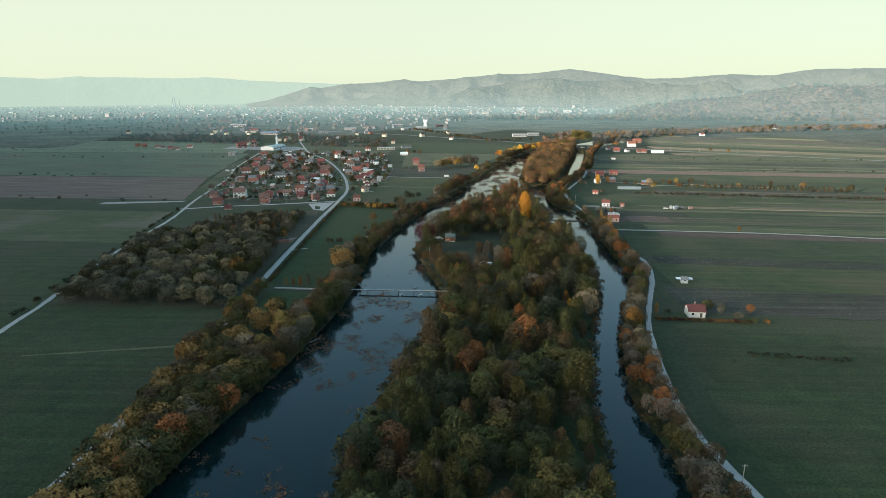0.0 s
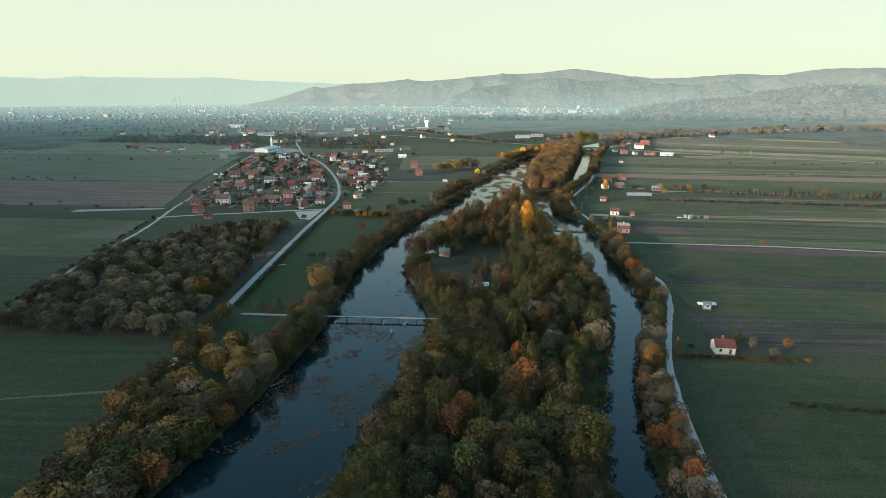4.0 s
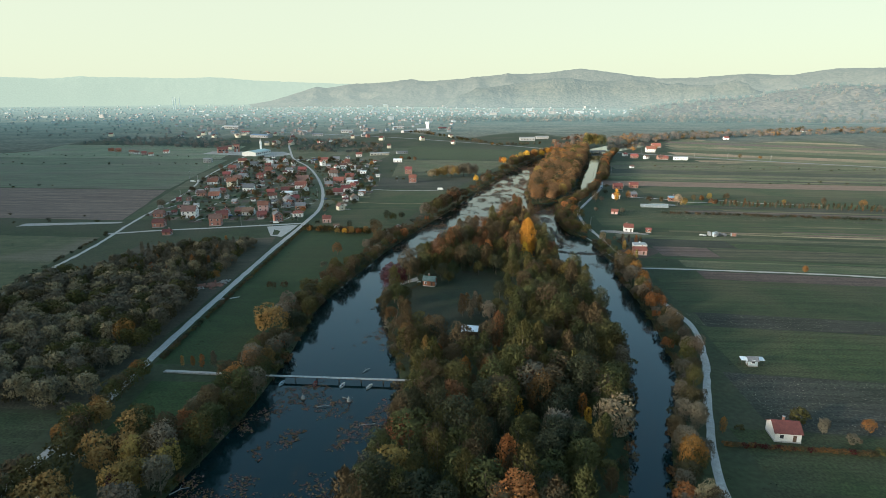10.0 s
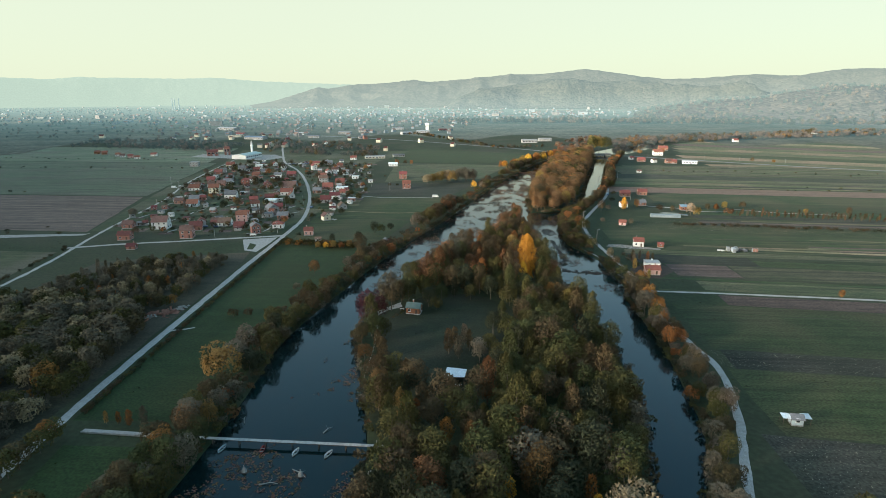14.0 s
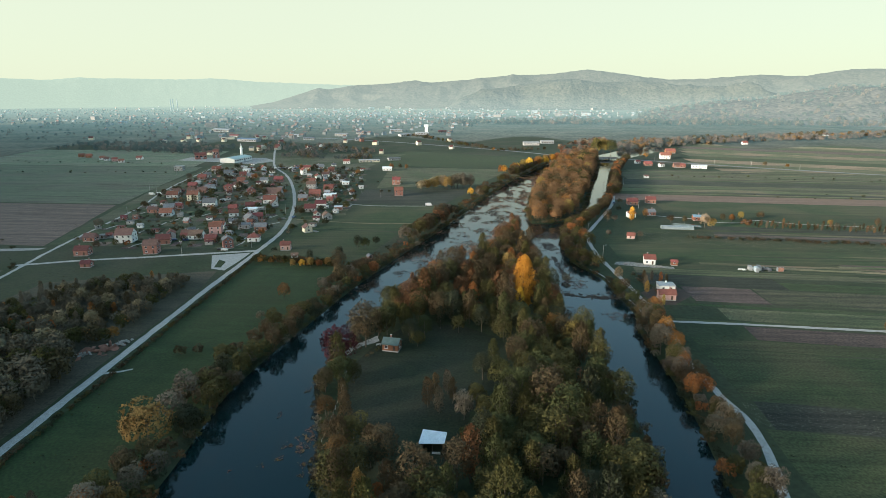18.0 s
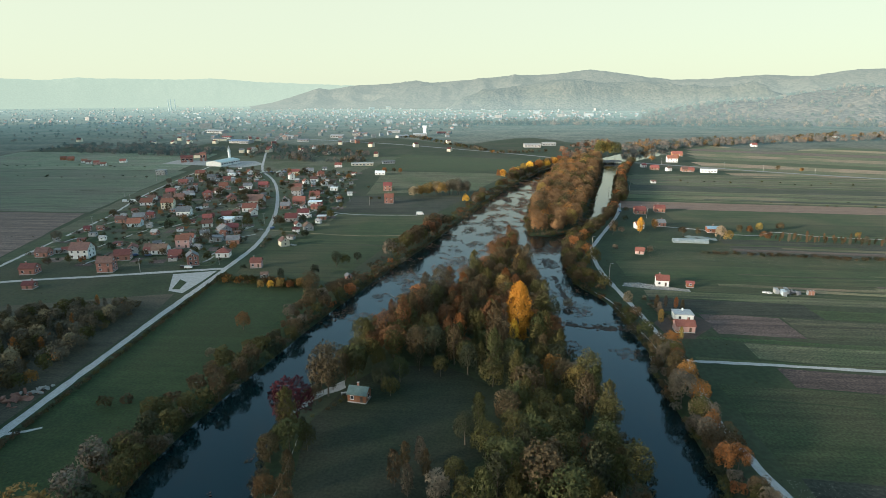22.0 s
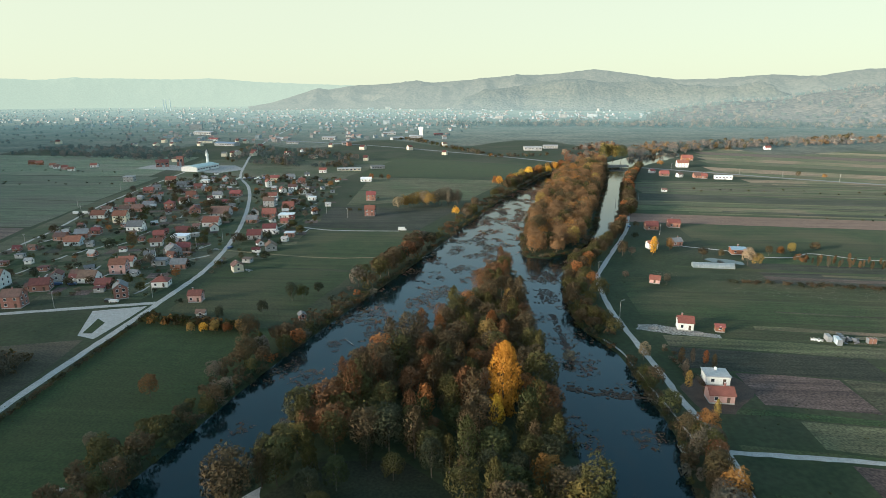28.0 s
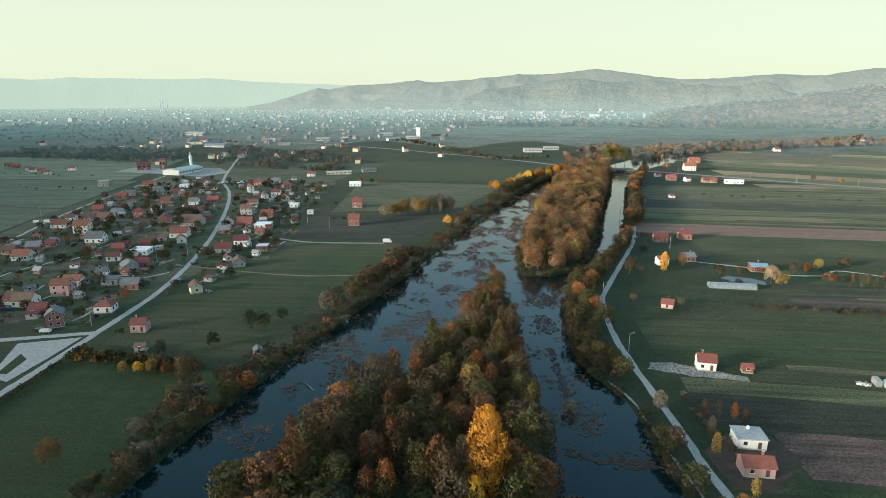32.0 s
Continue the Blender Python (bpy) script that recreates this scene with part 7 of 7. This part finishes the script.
field_noise = np.array([noise.noise(Vector((x / 9, y / 14, 0.3))) * 0.75 + noise.noise(Vector((x / 2.6, y / 3.4, 7.3))) * 0.34 for x, y in zip(px, py)])
level = np.quantile(field_noise, np.linspace(0, 1, 101))
keep = field_noise > np.interp(1 - chance, np.linspace(0, 1, 101), level)
px, py = px[keep], py[keep]
n_w = len(px)
cen = np.stack([px, py, np.full(n_w, WATER_Z + 0.04)], 1)
quads = []
for k in range(5):
    ang, tilt = g.uniform(0, 6.28, n_w), g.uniform(-0.5, 0.5, n_w)
    size = g.uniform(0.16, 0.46, n_w) * np.interp(py, [330, 460, 640, 900], [1.0, 0.9, 1.4, 2.0])
    u = np.stack([np.cos(ang), np.sin(ang), np.sin(tilt)], 1) * size[:, None]
    v = np.stack([-np.sin(ang), np.cos(ang), g.uniform(-0.3, 0.3, n_w)], 1) * (size * 0.7)[:, None]
    c = cen + np.stack([g.normal(0, 0.5, n_w), g.normal(0, 0.5, n_w), g.uniform(-0.05, 0.12, n_w) * np.interp(py, [330, 640], [1, 3])], 1)
    quads.append(np.stack([c - u, c - v, c + u * 0.8, c + v], 1).reshape(-1, 3))
allq = np.vstack(quads)
wi = g.choice(3, len(allq) // 4, p=[0.58, 0.05, 0.37])
tagged(new("water_weeds", quads_mesh("water_weeds", allq, [LEAF["reed"], LEAF["grey"], LEAF["rust"]], wi)), "rusty water weed and small stones in the shallows", "weeds", kind="stuff")

# pale stalks left on the fallow fields
pts = []
for x0, x1, y0, y1, count in ((112, 300, 264, 300, 1500), (116, 330, 347, 361, 1300), (140, 330, 578, 614, 3400)):
    for i in range(count):
        x = x0 + (x1 - x0) * rr.random() ** 1.4
        pts.append((x, y0 + (y1 - y0) * rr.random() - (x - 115) * 0.1))
pts = np.array(pts)
ang = g.uniform(0, 6.28, len(pts))
L = g.uniform(0.10, 0.30, len(pts))
c = np.stack([pts[:, 0], pts[:, 1], np.full(len(pts), 0.08)], 1)
u = np.stack([np.cos(ang) * L, np.sin(ang) * L, g.uniform(0, 0.2, len(pts))], 1)
v = np.stack([-np.sin(ang) * 0.07, np.cos(ang) * 0.07, np.full(len(pts), 0.05)], 1)
tagged(new("crop_residue", quads_mesh("crop_residue", np.stack([c - u, c - v, c + u, c + v], 1).reshape(-1, 3), [surf("dry_stalk", (0.18, 0.16, 0.12), (0.30, 0.27, 0.21), 2, 0.9)])), "pale dry stalks strewn on fallow ground", "stalks", kind="stuff")

# garden scrub, sheds and wood piles among the village houses
rr = random.Random(91)
VILLAGE = [(-250, 560), (-200, 540), (-125, 548), (-85, 640), (-90, 760), (-120, 960), (-300, 990), (-320, 880), (-285, 740)]
for x, y in scatter(92, VILLAGE, 9):
    if line_distance(smooth_line(ROAD_VILLAGE[4:12], 8), np.array([x]), np.array([y]))[0] < 4:
        continue
    if rr.random() < 0.62:
        add_stuff("garden_scrub", pick(rr, [("scrub", 6), ("mid", 1)]), x, y, pick(rr, [("deep", 4), ("brown", 5), ("grey", 3), ("olive", 3), ("orange", 1)]), rr.uniform(0.4, 0.7), 0, rr)
finish_stuff("garden_scrub", "dark garden shrubs between the village houses", "shrubs")
for i, (x, y) in enumerate(scatter(93, VILLAGE, 27)):
    if line_distance(smooth_line(ROAD_VILLAGE[4:12], 8), np.array([x]), np.array([y]))[0] > 9:
        house(round(x), round(y), rr.choice((-8, 8, 15, 40)), rr.uniform(4.2, 5.4), rr.uniform(3.4, 4.6), 1, rr.choice(("concrete", "brick", "concrete", "white")), rr.choice(("brown", "grey", "darkred", "grey", "concrete")), rr.choice(("gable", "gable", "flat")), front=False)
# garden plots and drives between the village houses
for i, (x, y) in enumerate(scatter(95, VILLAGE, 15)):
    if line_distance(smooth_line(ROAD_VILLAGE[4:12], 8), np.array([x]), np.array([y]))[0] < 12:
        continue
    a, u, v = radians(rr.choice((8, 12, 98, 15))), rr.uniform(3, 7.5), rr.uniform(2.5, 5.5)
    c, k = math.cos(a), math.sin(a)
    plot = field([(x + p * c - q * k, y + p * k + q * c) for p, q in ((-u, -v), (u, -v), (u, v), (-u, v))], rr.choice(("lawn", "soil", "green", "lawn", "dark", "grass", "olive", "westsoil")), "small garden plot between the village houses")
    plot.location.z = 0.05 + i * 0.0004
    if i % 4 == 0:
        ribbon("path", [(x - v * k * 1.3, y), (x + rr.uniform(-1, 1), y + 6), (x + rr.uniform(-3, 3), y + 13)], 1.7, M_GRAVEL, 0.13, "pale gravel drive between the village houses", "path", 0.3)
# tufts on the meadows
tx, ty = g.uniform(-330, 330, 7000), g.uniform(95, 620, 7000)
dry = water_depth(tx, ty) < -12
tx, ty = tx[dry], ty[dry]
thick = np.array([noise.noise(Vector((x / 30, y / 18, 2.2))) for x, y in zip(tx, ty)])
keep = thick > g.uniform(-0.05, 0.6, len(tx))
tx, ty = tx[keep], ty[keep]
tris = []
for k in range(4):
    ang, s = g.uniform(0, 6.28, len(tx)), g.uniform(0.14, 0.34, len(tx))
    c = np.stack([tx + g.normal(0, 0.35, len(tx)), ty + g.normal(0, 0.35, len(tx)), np.full(len(tx), 0.02)], 1)
    u = np.stack([np.cos(ang) * s, np.sin(ang) * s, np.zeros(len(tx))], 1)
    top = np.stack([g.normal(0, 0.15, len(tx)), g.normal(0, 0.15, len(tx)), s * 0.8], 1)
    tris.append(np.stack([c - u, c + u, c + top], 1).reshape(-1, 3))
tv = np.vstack(tris)
tagged(new("grass_tufts", tris_mesh("grass_tufts", tv, [LEAF["olive"], LEAF["deep"], LEAF["brown"]], g.choice(3, len(tv) // 3, p=[0.3, 0.55, 0.15]))), "dry and dark grass tufts on the meadows", "grass", kind="stuff")
